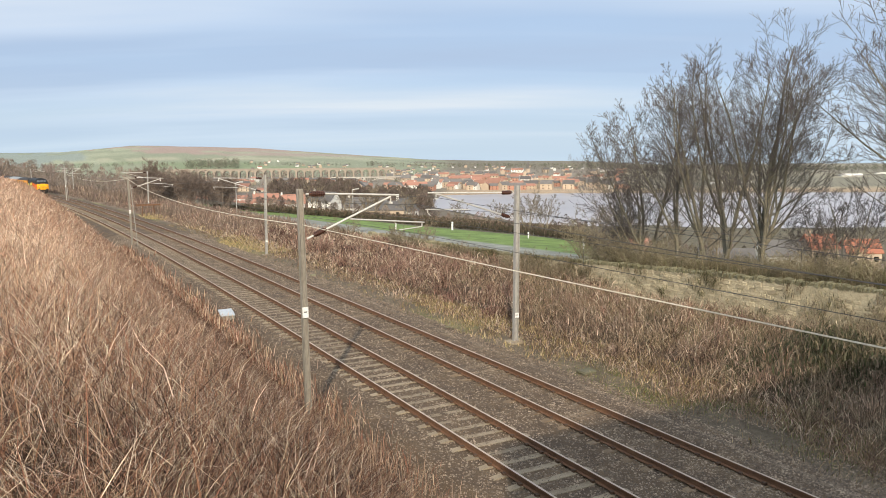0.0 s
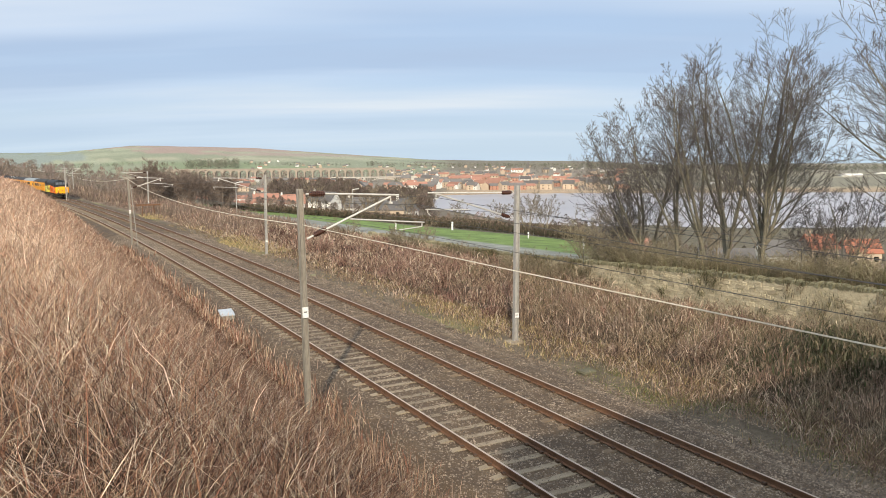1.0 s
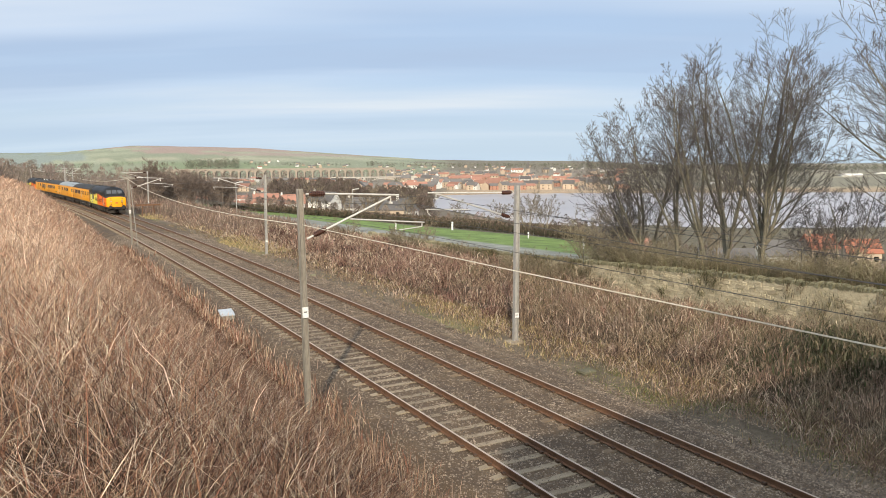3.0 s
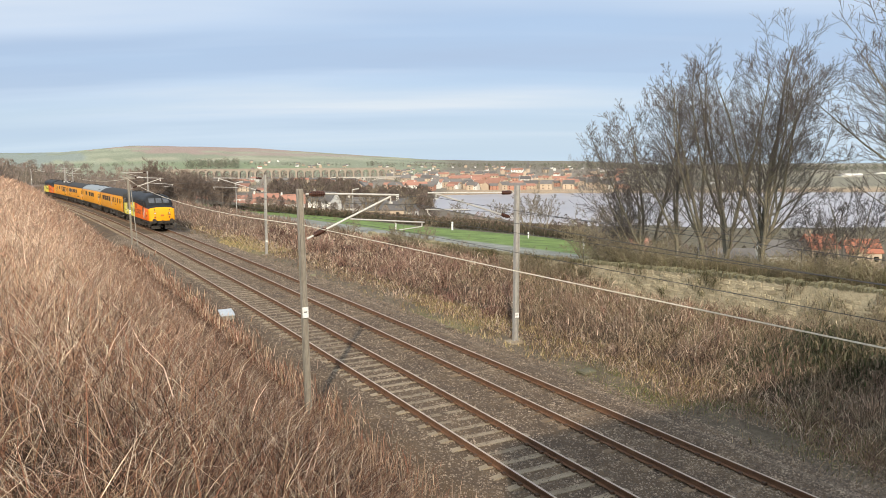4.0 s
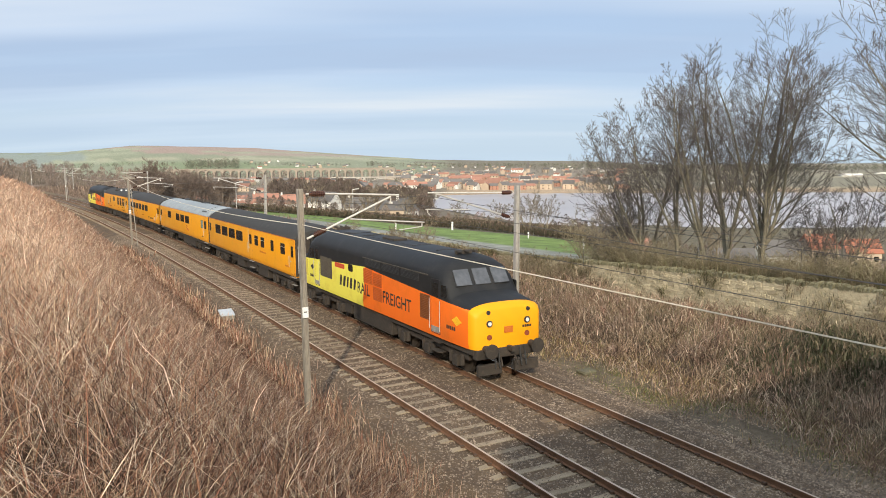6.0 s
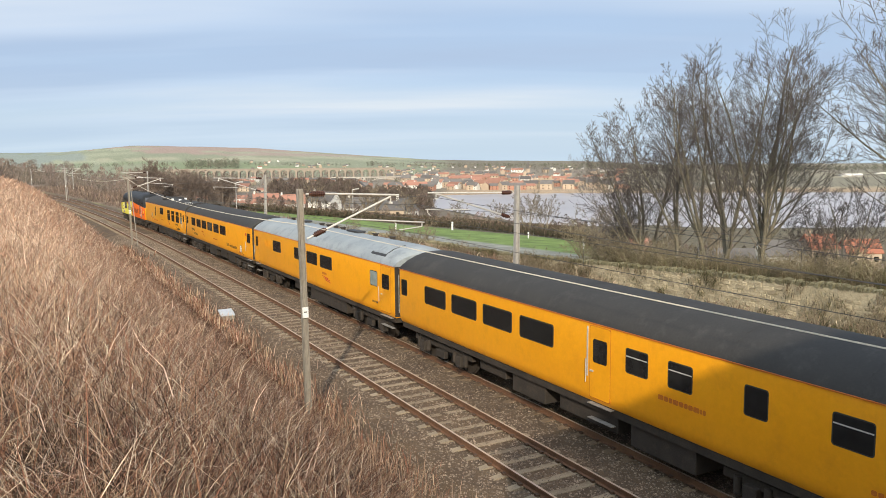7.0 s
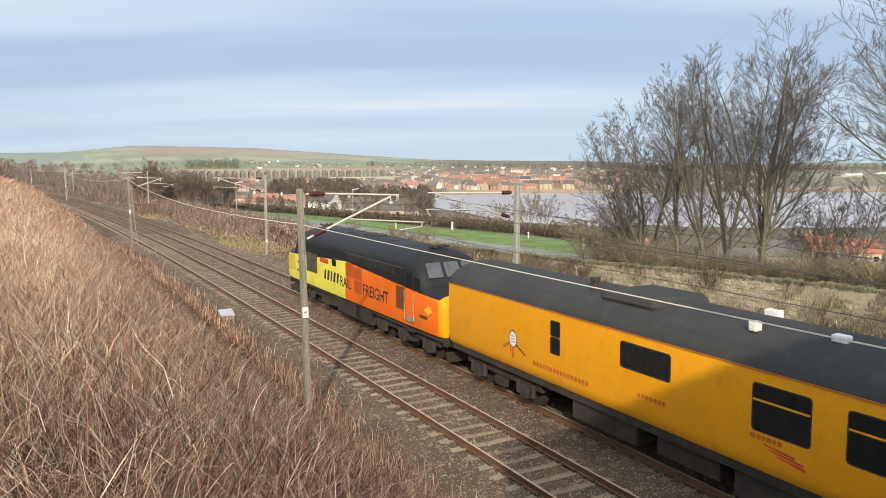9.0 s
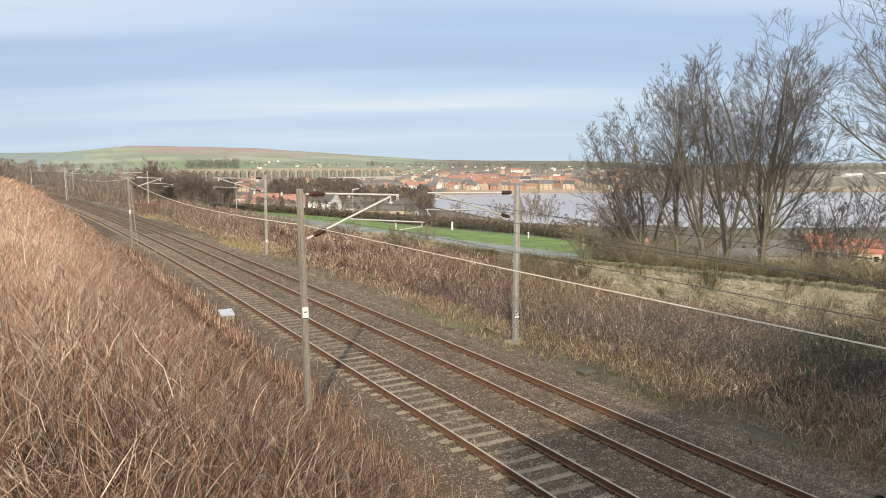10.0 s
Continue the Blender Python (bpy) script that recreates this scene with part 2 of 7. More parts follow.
class G:
    """Gathers vertices and faces, then links them as one mesh object."""

    def __init__(self):
        self.v, self.f, self.m = [], [], []

    def add(self, v, f, m=0):
        b = len(self.v)
        self.v += [tuple(p) for p in v]
        self.f += [tuple(b + i for i in q) for q in f]
        self.m += [m] * len(f)

    def box(self, lo, hi, m=0, turn=None):
        (a, b, c), (d, e, f) = lo, hi
        v = [(a, b, c), (d, b, c), (d, e, c), (a, e, c), (a, b, f), (d, b, f), (d, e, f), (a, e, f)]
        if turn:
            v = [turn @ Vector(p) for p in v]
        self.add(v, [(3, 2, 1, 0), (4, 5, 6, 7), (0, 1, 5, 4), (1, 2, 6, 5), (2, 3, 7, 6), (3, 0, 4, 7)], m)
        return self

    def tube(self, p0, p1, r0, r1=None, k=8, m=0, caps=True):
        p0, p1 = Vector(p0), Vector(p1)
        r1 = r0 if r1 is None else r1
        w = (p1 - p0).normalized()
        a = w.orthogonal().normalized()
        b = w.cross(a)
        ring = [(math.cos(2 * math.pi * i / k), math.sin(2 * math.pi * i / k)) for i in range(k)]
        v = [p0 + (a * x + b * y) * r0 for x, y in ring] + [p1 + (a * x + b * y) * r1 for x, y in ring]
        f = [(i, (i + 1) % k, k + (i + 1) % k, k + i) for i in range(k)]
        if caps:
            f += [tuple(range(k))[::-1], tuple(range(k, 2 * k))]
        self.add(v, f, m)
        return self

    def sweep(self, rings, m=0, closed=True, caps=True):
        """Joins rings of equal count into a skin."""
        k = len(rings[0])
        v = [p for r in rings for p in r]
        f = []
        for j in range(len(rings) - 1):
            for i in range(k if closed else k - 1):
                f.append((j * k + i, j * k + (i + 1) % k, (j + 1) * k + (i + 1) % k, (j + 1) * k + i))
        if caps:
            f += [tuple(range(k))[::-1], tuple(range((len(rings) - 1) * k, len(rings) * k))]
        self.add(v, f, m)
        return self

    def panel(self, plane_x, y0, y1, z0, z1, thick, r=0.06, m=0, n=3):
        """A round-cornered slab on the side plane x = plane_x that stands out by thick."""
        pts = []
        for cy, cz, a0 in ((y1 - r, z1 - r, 0), (y0 + r, z1 - r, 90), (y0 + r, z0 + r, 180), (y1 - r, z0 + r, 270)):
            for i in range(n + 1):
                a = radians(a0 + 90 * i / n)
                pts.append((cy + r * math.cos(a), cz + r * math.sin(a)))
        q = math.copysign(1, thick)
        ring0 = [(plane_x - 0.02 * q, y, z) for y, z in pts]
        ring1 = [(plane_x + thick, y, z) for y, z in pts]
        self.sweep([ring0, ring1], m)
        return self

    def make(self, name, mats, parent=None, label="", smooth=False, bevel=0.0, kind=""):
        me = bpy.data.meshes.new(name)
        me.from_pydata(self.v, [], self.f)
        mats = mats if isinstance(mats, (list, tuple)) else [mats]
        for mm in mats:
            me.materials.append(mm)
        if len(mats) > 1:
            me.polygons.foreach_set("material_index", self.m)
        bm = bmesh.new()
        bm.from_mesh(me)
        bmesh.ops.recalc_face_normals(bm, faces=bm.faces)
        bm.to_mesh(me)
        bm.free()
        if smooth:
            me.set_sharp_from_angle(angle=radians(38))
            me.polygons.foreach_set("use_smooth", [True] * len(me.polygons))
        ob = new(name, me)
        if parent:
            ob.parent = parent
        if bevel:
            mod = ob.modifiers.new("edge", "BEVEL")
            mod.width, mod.segments, mod.limit_method = bevel, 2, "ANGLE"
        return tagged(ob, label, kind=kind)


def thing(name, label, category, group="", at=(0, 0, 0)):
    ob = new(name)
    ob.empty_display_size = 0.3
    ob.location = at
    return tagged(ob, label, category, group)


def quick(name, v, f, mat, col=None, parent=None, smooth=False):
    """A large mesh straight from arrays; f: equal-sided faces."""
    v, f = np.asarray(v, np.float32), np.asarray(f, np.int32)
    me = bpy.data.meshes.new(name)
    me.vertices.add(len(v))
    me.vertices.foreach_set("co", v.ravel())
    me.loops.add(f.size)
    me.loops.foreach_set("vertex_index", f.ravel())
    me.polygons.add(len(f))
    me.polygons.foreach_set("loop_start", np.arange(0, f.size, f.shape[1], dtype=np.int32))
    me.update(calc_edges=True)
    if col is not None:
        a = me.color_attributes.new("Col", "FLOAT_COLOR", "POINT")
        a.data.foreach_set("color", np.c_[col, np.ones(len(col))].astype(np.float32).ravel())
    me.materials.append(mat)
    if smooth:
        me.polygons.foreach_set("use_smooth", np.ones(len(f), bool))
    ob = new(name, me)
    if parent:
        ob.parent = parent
    return ob


# ---------------------------------------------------------------- the plan
BEND, BEND_FROM = 2.826e-4, 11.57


def shift(y):
    """How far the line has swung to the west at y."""
    y = np.asarray(y, float)
    q = np.clip(y - BEND_FROM, 0, 330)
    return -BEND * q * q - 2 * BEND * 330 * 0.5 * np.clip(y - BEND_FROM - 330, 0, 3000)


def spot(c, d):
    """Plan place at depth d from the bank where the filmer stands, c = sideways by depth."""
    u = c * d
    return d * math.sin(YAW) + u * math.cos(YAW), d * math.cos(YAW) - u * math.sin(YAW)


def smooth01(a, b, x):
    q = np.clip((np.asarray(x, float) - a) / (b - a), 0, 1)
    return q * q * (3 - 2 * q)


def wobble(x, y, k, seed=0.0):
    x, y = np.asarray(x, float), np.asarray(y, float)
    return (np.sin(x * k + 1.7 + seed) * np.cos(y * k * 0.83 + seed * 2.1) + 0.5 * np.sin(x * k * 2.3 + y * k * 1.9 + seed) + 0.3 * np.sin(y * k * 4.1 - x * k * 3.3)) / 1.8


def height(x, y):
    x, y = np.asarray(x, float), np.asarray(y, float)
    s = x - shift(y)
    d = x * math.sin(YAW) + y * math.cos(YAW)
    u = x * math.cos(YAW) - y * math.sin(YAW)
    c = u / np.maximum(np.abs(d), 1)
    z = np.interp(s, [-400, -60, -12, -5, -1.5, 0.5, 2, 4, 5.4, 6.3, 7.2, 15.8, 16.6, 18, 22, 27], [7, 6.2, 6.0, 5.7, 5.2, 4.55, 3.5, 1.75, 0.35, -0.3, -0.55, -0.55, -0.42, -0.3, -0.2, -0.1])
    z = z + wobble(x, y, 1.1) * 0.12 * ((s < 5.5) | (s > 17))
    back = np.interp(y, [10, 18, 25, 33, 42, 60, 100, 250], [2.2, 1.9, 1.5, 0.9, 0.35, 0.0, -1.0, -3])
    e = s - 28
    z_back = back + np.interp(e, [0, 20, 60, 120, 200, 300, 380, 440], [0, -0.9, -4.5, -12, -22, -29, -34.5, -39])
    z_back = z_back - 3.0 * smooth01(3, 26, e) * smooth01(0.17, 0.26, c) * (d > 0)
    z = np.where(s > 27.6, z_back, z)
    # the valley, the river and the hills beyond
    far = np.interp(d, [300, 450, 1000, 1800, 2500, 3200, 4500], [-24, -30, -30, -27, -14, -4, 2])
    low = smooth01(0.18, 0.3, c)
    far = far * (1 - low) + np.interp(d, [300, 900, 1500, 4500], [-26, -30, -27, -20]) * low
    ridge = np.interp(c, [-0.8, -0.58, -0.5, -0.405, -0.25, -0.107, -0.018, 0.086, 0.2, 0.31, 0.6], [70, 80, 80, 112, 95, 49, 23, 14, 3, -8, -20])
    far = far + (ridge - 2) * smooth01(1900, 4200, d) * (ridge > 2) + wobble(x, y, 0.004) * 4 * smooth01(1500, 3000, d)
    edge0 = np.interp(c, [-0.03, 0.02, 0.1, 0.2, 0.4], [700, 600, 500, 440, 400])
    edge1 = np.interp(c, [-0.03, 0.0, 0.1, 0.6], [720, 930, 960, 900])
    river = smooth01(edge0 - 25, edge0 + 15, d) * (1 - smooth01(edge1 - 10, edge1 + 12, d)) * smooth01(-0.03, 0.0, c)
    far = far * (1 - river) - 40 * river
    near_rail = np.abs(s - 11) < 45
    w = np.where(near_rail, smooth01(480, 700, d), smooth01(230 + 120 * (c < 0.08), 380 + 240 * (c < 0.08), d))
    w = np.where(d < 0, 0, w)
    return z * (1 - w) + far * w


def ground_at(x, y):
    return float(height(x, y))


def cover_colour(x, y):
    """What grows or lies at each spot; some tones carry shade or haze."""
    s = x - shift(y)
    d = x * math.sin(YAW) + y * math.cos(YAW)
    u = x * math.cos(YAW) - y * math.sin(YAW)
    c = u / np.maximum(np.abs(d), 1)
    n = len(x)
    c = c + (wobble(x, y, 0.02, 7.0) * 0.05 + wobble(x, y, 0.005, 2.0) * 0.05) * smooth01(300, 1500, d) + wobble(x, y, 0.3, 4.0) * 0.02
    d = d * (1 + 0.02 * wobble(x, y, 0.01, 5.0) * smooth01(1100, 1500, d))
    col = np.tile((0.115, 0.075, 0.045), (n, 1))

    def put(mask, tone):
        col[mask] = tone

    e = s - 28
    put((s > 15.4) & (s < 17.6 + wobble(x, y, 0.4)), (0.145, 0.115, 0.08))
    put((s > 15.9) & (s < 18.4 + wobble(x, y, 0.5)) & (wobble(x, y, 0.16) > 0.1) & (y > 28), (0.2, 0.18, 0.085))
    # ground under the brush darkened: shade between stems put into its colour
    put((s > 19) & (s < 28), (0.085, 0.058, 0.036))
    put((s > 17) & (s < 28) & (y > 85 + 6 * wobble(x, y, 0.3)), (0.2, 0.15, 0.11))
    put((s < 7) & (y > 120), (0.3, 0.22, 0.16))
    put((s > 28) & (e < 1200), (0.11, 0.125, 0.055))
    lane = 8 + np.clip((y - 50) * 0.06, 0, 6) + wobble(x, y, 0.05) * 1.5
    put((e > 0.0) & (e < lane) & (y > 33), (0.26, 0.26, 0.225))
    put((e >= lane) & (e < 21) & (c < 0.185), (0.165, 0.23, 0.065))
    put((e > 0.0) & (c > 0.185) & (d < 120), (0.13, 0.12, 0.06))
    put((e > 21) & (d < 420), (0.14, 0.12, 0.08))
    fields = wobble(x, y, 0.006, 3.0)
    far = (d > 420)
    put(far, (0.19, 0.165, 0.12))
    put(far & (d < 1000) & (c < 0), (0.16, 0.13, 0.1))
    put(far & (d > 900) & (d < 1060) & (c > 0), (0.37, 0.28, 0.19))
    put(far & (d > 1060) & (d < 2300), (0.24, 0.205, 0.16))
    # hill tones kept pale and greyish, distance haze painted into them
    hill = (d > 1900) & (c < 0.0)
    put(hill, (0.25, 0.265, 0.18))
    put(hill & (d < 2700) & (fields > 0.2), (0.22, 0.255, 0.15))
    put(hill & (d > 2700) & (fields > 0.0), (0.315, 0.325, 0.225))
    z = height(x, y)
    put(hill & (z > 62 + 14 * fields) & (c > -0.41), (0.34, 0.255, 0.21))
    put(hill & (z > 38) & (z < 50 + 8 * fields) & (c > -0.3), (0.34, 0.265, 0.22))
    put(hill & (z > 24) & (z < 30) & (c > -0.5), (0.36, 0.34, 0.24))
    put(hill & (c < -0.5), (0.25, 0.28, 0.24))
    put((d > 1000) & (c > 0.22), (0.225, 0.205, 0.15))
    put((d > 1250) & (c > 0.22) & (fields > 0.1), (0.27, 0.24, 0.17))
    put((d > 960) & (d < 1010) & (c > 0.22), (0.36, 0.3, 0.2))
    return col


def spread(a, b, step, top, growth):
    out, q = [a], step
    v = b
    vals = list(np.arange(a, b, step))
    while v < top:
        vals.append(v)
        q *= growth
        v += q
    vals.append(top)
    return vals


def build_ground():
    xs = [-v for v in spread(7, 12, 0.7, 3500, 1.14)][::-1] + list(np.arange(-6.6, 30, 0.55)) + spread(30, 60, 1.2, 4700, 1.05)
    ys = [-v for v in spread(0.5, 12, 1.5, 2500, 1.3)][::-1] + spread(0, 60, 0.8, 4750, 1.045)
    S, Y = np.meshgrid(np.array(xs), np.array(ys))
    x, y = (S + shift(Y)).ravel(), Y.ravel()
    z = height(x, y)
    nx, ny = len(xs), len(ys)
    i = np.arange(nx * ny).reshape(ny, nx)
    f = np.stack([i[:-1, :-1], i[:-1, 1:], i[1:, 1:], i[1:, :-1]], -1).reshape(-1, 4)
    ob = quick("ground", np.c_[x, y, z], f, M["ground"], cover_colour(x, y), smooth=True)
    tagged(ob, "rough grass banks, fields and haze-toned far hills in winter colours", "ground", kind="structure")
    g = G()
    quad = [spot(-0.05, 430), spot(0.75, 330), spot(0.75, 1150), spot(-0.05, 1150)]
    g.add([(px, py, -33.0) for px, py in quad] + [(px, py, -45.0) for px, py in quad], [(0, 1, 2, 3), (7, 6, 5, 4), (0, 4, 5, 1), (1, 5, 6, 2), (2, 6, 7, 3), (3, 7, 4, 0)])
    tagged(g.make("water", M["water"]), "calm brownish grey tidal river", "river", kind="structure")


build_ground()

# ---------------------------------------------------------------- track
RAIL_A, RAIL_B, GAUGE = 9.159, 12.382, 1.505
LINE_Y = list(np.arange(-60, 120, 3.0)) + list(np.arange(120, 420, 6.0))


def build_bed():
    prof = [(6.75, -0.75), (6.9, -0.42), (7.5, -0.4), (8.1, -0.215), (8.6, -0.205), (11.2, -0.205), (11.5, -0.235), (12.0, -0.2), (14.6, -0.19), (15.0, -0.21), (15.7, -0.42), (16.2, -0.43), (16.4, -0.75)]
    g = G()
    g.sweep([[(s + float(shift(y)), y, z) for s, z in prof] for y in LINE_Y])
    tagged(g.make("ballast_bed", M["ballast"], smooth=False), "brown-grey crushed stone ballast under two tracks", "ballast", kind="structure")
    rng = np.random.default_rng(5)
    n = 110000
    y = 9 + 75 * rng.random(n) ** 1.9
    s = np.where(rng.random(n) < 0.8, rng.uniform(7.0, 16.3, n), rng.uniform(15.9, 18.4, n))
    zs = np.interp(s, [p[0] for p in prof[1:-1]], [p[1] for p in prof[1:-1]])
    zs = np.where((s > 16.25) | (s < 6.95), height(s + shift(y), y), zs)
    r = rng.uniform(0.012, 0.03, n) * (1 + y / 90)
    base = np.array([(1, 0, 0), (0, 1, 0), (-1, 0, 0), (0, -1, 0), (0.1, 0.1, 0.8)])
    v = base[None] * r[:, None, None] * rng.uniform(0.6, 1.35, (n, 5, 3))
    a = rng.uniform(0, 6.28, n)
    ca, sa = np.cos(a)[:, None], np.sin(a)[:, None]
    v = np.stack([v[..., 0] * ca - v[..., 1] * sa, v[..., 0] * sa + v[..., 1] * ca, v[..., 2]], -1)
    v += np.stack([s + shift(y), y, zs + r * 0.12], -1)[:, None]
    f = (np.array([(0, 1, 4), (1, 2, 4), (2, 3, 4), (3, 0, 4)])[None] + 5 * np.arange(n)[:, None, None]).reshape(-1, 3)
    tagged(quick("ballast_stones", v.reshape(-1, 3), f, M["stone_chip"]), "loose angular ballast stones", "ballast", kind="stuff")


RAIL_SHAPE = [(-0.07, -0.159), (0.07, -0.159), (0.07, -0.148), (0.012, -0.13), (0.012, -0.045), (0.036, -0.035), (0.036, -0.006), (0.028, 0.0), (-0.028, 0.0), (-0.036, -0.006), (-0.036, -0.035), (-0.012, -0.045), (-0.012, -0.13), (-0.07, -0.148)]


def build_track(x0, sleeper_mat, label):
    tr = tagged(new("railway_track"), label, "railway track", kind="structure")
    for k in (0, 1):
        g = G()
        rings = [[(x0 + k * GAUGE + dx + float(shift(y)), y, z) for dx, z in RAIL_SHAPE] for y in LINE_Y]
        g.sweep(rings)
        n = len(RAIL_SHAPE)
        for i in range(len(g.f) - 2):
            if i % n == 7:
                g.m[i] = 1
        g.make("rail", [M["rail_side"], M["rail_top"]], tr)
    # concrete sleepers, dipped in the middle
    xs = [-1.25, -1.1, -0.9, -0.45, 0, 0.45, 0.9, 1.1, 1.25]
    tops = [-0.225, -0.185, -0.165, -0.19, -0.195, -0.19, -0.165, -0.185, -0.225]
    rings = [[(x, -0.13, -0.36), (x, 0.13, -0.36), (x, 0.10, z), (x, -0.10, z)] for x, z in zip(xs, tops)]
    g = G()
    g.sweep(rings)
    first = g.make("sleeper", sleeper_mat, tr)
    c = G()
    for k in (-1, 1):
        for q in (-1, 1):
            c.box((k * GAUGE / 2 + q * 0.095 - 0.04, -0.05, -0.17), (k * GAUGE / 2 + q * 0.095 + 0.04, 0.05, -0.115))
    clip_me = c.make("rail_clip", M["clip"], first)
    mid = x0 + GAUGE / 2
    rng = random.Random(int(x0 * 10))
    y, count = -6.0, 0
    while count < 290:
        ob = first if count == 0 else first.copy()
        if count:
            scene.collection.objects.link(ob)
            if y < 60:
                cl = clip_me.copy()
                scene.collection.objects.link(cl)
                cl.parent = ob
        slope = math.atan(2 * BEND * max(0, y - BEND_FROM))
        ob.matrix_basis = Matrix.LocRotScale((mid + float(shift(y)), y, rng.uniform(-0.012, 0.004)), Euler((0, 0, slope + rng.uniform(-0.012, 0.012))), None)
        y += 0.65 + rng.uniform(-0.015, 0.015)
        count += 1


# ---------------------------------------------------------------- overhead line


def build_mast(x, y, side, top=6.1, pale=False, far=False, double=False, arm=True, plate=True):
    """An H-section mast and its bracket; side = +1: the arm reaches east."""
    mt = M["mast_pale"] if pale else M["mast"]
    wd = 0.085 if pale else 0.072
    T = thing("catenary_mast", "pale galvanised steel overhead line mast with bracket arm" if pale else "weathered brown-grey steel overhead line mast with bracket arm", "line mast", "masts along the railway", (x, y, -0.45))
    g = G()
    for q in (-1, 1):
        g.box((q * wd - 0.01, -wd, 0), (q * wd + 0.01, wd, top + 0.45))
    g.box((-wd, -0.008, 0), (wd, 0.008, top + 0.45))
    lean = 0.013 if side < 0 else -0.011
    m = g.make("mast", mt, T)
    m.rotation_euler = (0, lean, 0)
    b = G()
    b.box((-0.35, -0.35, -0.3), (0.35, 0.35, 0.12))
    b.make("base", M["sleeper"], T, "concrete footing", bevel=0.03)
    if plate:
        zp, hp = (3.1, 0.3) if side > 0 else (1.1, 0.2)
        p = G()
        p.box((-0.085, -wd - 0.025, zp), (0.085, -wd - 0.003, zp + hp))
        pl = p.make("number_plate", M["white"], m, "white number plate")
        p2 = G()
        p2.box((-0.045, -wd - 0.029, zp + hp * 0.5), (0.045, -wd - 0.027, zp + hp * 0.6))
        p2.make("lettering_bar", M["paint_black"], m)
    if arm:
        if side > 0:
            zi, end, z_end, low, top_at, reg = top - 0.15 + 0.45, 2.95, top + 0.2, 5.32, 2.68, ((1.4, 5.82), (3.78, 5.62), (2.95, 5.43))
        else:
            zi, end, z_end, low, top_at, reg = top - 0.27 + 0.45, 3.95, top + 0.26, 5.16, 3.6, ((2.1, 5.58), (4.05, 5.66), (3.85, 5.41))
        ins = G()
        for k in range(7):
            ins.tube((side * (0.26 + k * 0.055), 0, zi), (side * (0.285 + k * 0.055), 0, zi), 0.085, k=10)
        ins.tube((side * 0.18, 0, zi), (side * 0.66, 0, zi), 0.045, k=8)
        ins.make("insulator", M["insulator"], T, "brown ribbed porcelain insulator")
        t = G()
        t.tube((side * 0.1, 0, zi), (side * 0.25, 0, zi), 0.03)
        t.tube((side * 0.6, 0, zi), (side * end, 0, z_end), 0.028)
        t.make("top_tube", M["tube"], T)
        a, bb = Vector((side * 0.1, 0, low)), Vector((side * top_at, 0, z_end - 0.04))
        w = (bb - a).normalized()
        t = G()
        t.tube(a, a + w * 0.25, 0.03)
        t.tube(a + w * 0.6, bb, 0.032)
        t.make("stay_tube", M["tube"], T)
        i2 = G()
        for k in range(6):
            i2.tube(a + w * (0.26 + k * 0.055), a + w * (0.285 + k * 0.055), 0.08, k=10)
        i2.tube(a + w * 0.2, a + w * 0.62, 0.045)
        i2.make("insulator", M["insulator"], T, "brown ribbed porcelain insulator")
        r = G()
        (ra, za), (rb, zb), (rc, zc) = reg
        r.tube((side * ra, 0, za), (side * rb, 0, zb), 0.022)
        r.tube((side * (rb - 0.08), 0, zb), (side * (rb - 0.08), 0, zb - 0.12), 0.02)
        r.tube((side * (rb - 0.08), 0, zb - 0.12), (side * rc, 0, zc), 0.015)
        r.make("registration_arm", M["tube"], T)
        d = G()
        d.tube((side * top_at, 0, z_end), (side * top_at, 0, z_end - 0.2), 0.02)
        d.box((side * top_at - 0.05, -0.03, z_end - 0.25), (side * top_at + 0.05, 0.03, z_end - 0.19))
        d.make("wire_clamp", M["tube"], T)
    if double:
        g = G()
        g.tube((side * 0.1, -0.1, top - 0.3), (side * 0.1 + 0.15, -2.2, 0.1), 0.035)
        g.make("back_stay", mt, T)
        g = G()
        g.box((-0.5, -0.08, top + 0.2), (0.5, 0.08, top + 0.36))
        g.make("cross_arm", mt, T)
    return T


def wire(name, label, points, r, mat, sag=0.0, n=14):
    """One run of wire from support to support."""
    g = G()
    path = []
    for a, b in zip(points[:-1], points[1:]):
        for i in range(n):
            t = i / n
            p = Vector(a).lerp(Vector(b), t)
            p.z -= sag * 4 * t * (1 - t)
            path.append(p)
    path.append(Vector(points[-1]))
    rings = []
    for i, p in enumerate(path):
        w = (path[min(i + 1, len(path) - 1)] - path[max(i - 1, 0)]).normalized()
        a = w.cross(Vector((0, 0, 1))).normalized()
        b = a.cross(w)
        rings.append([p + a * r * math.cos(q) + b * r * math.sin(q) for q in (0.4, 1.97, 3.54, 5.11)])
    g.sweep(rings)
    return tagged(g.make(name, mat), label, "cable")


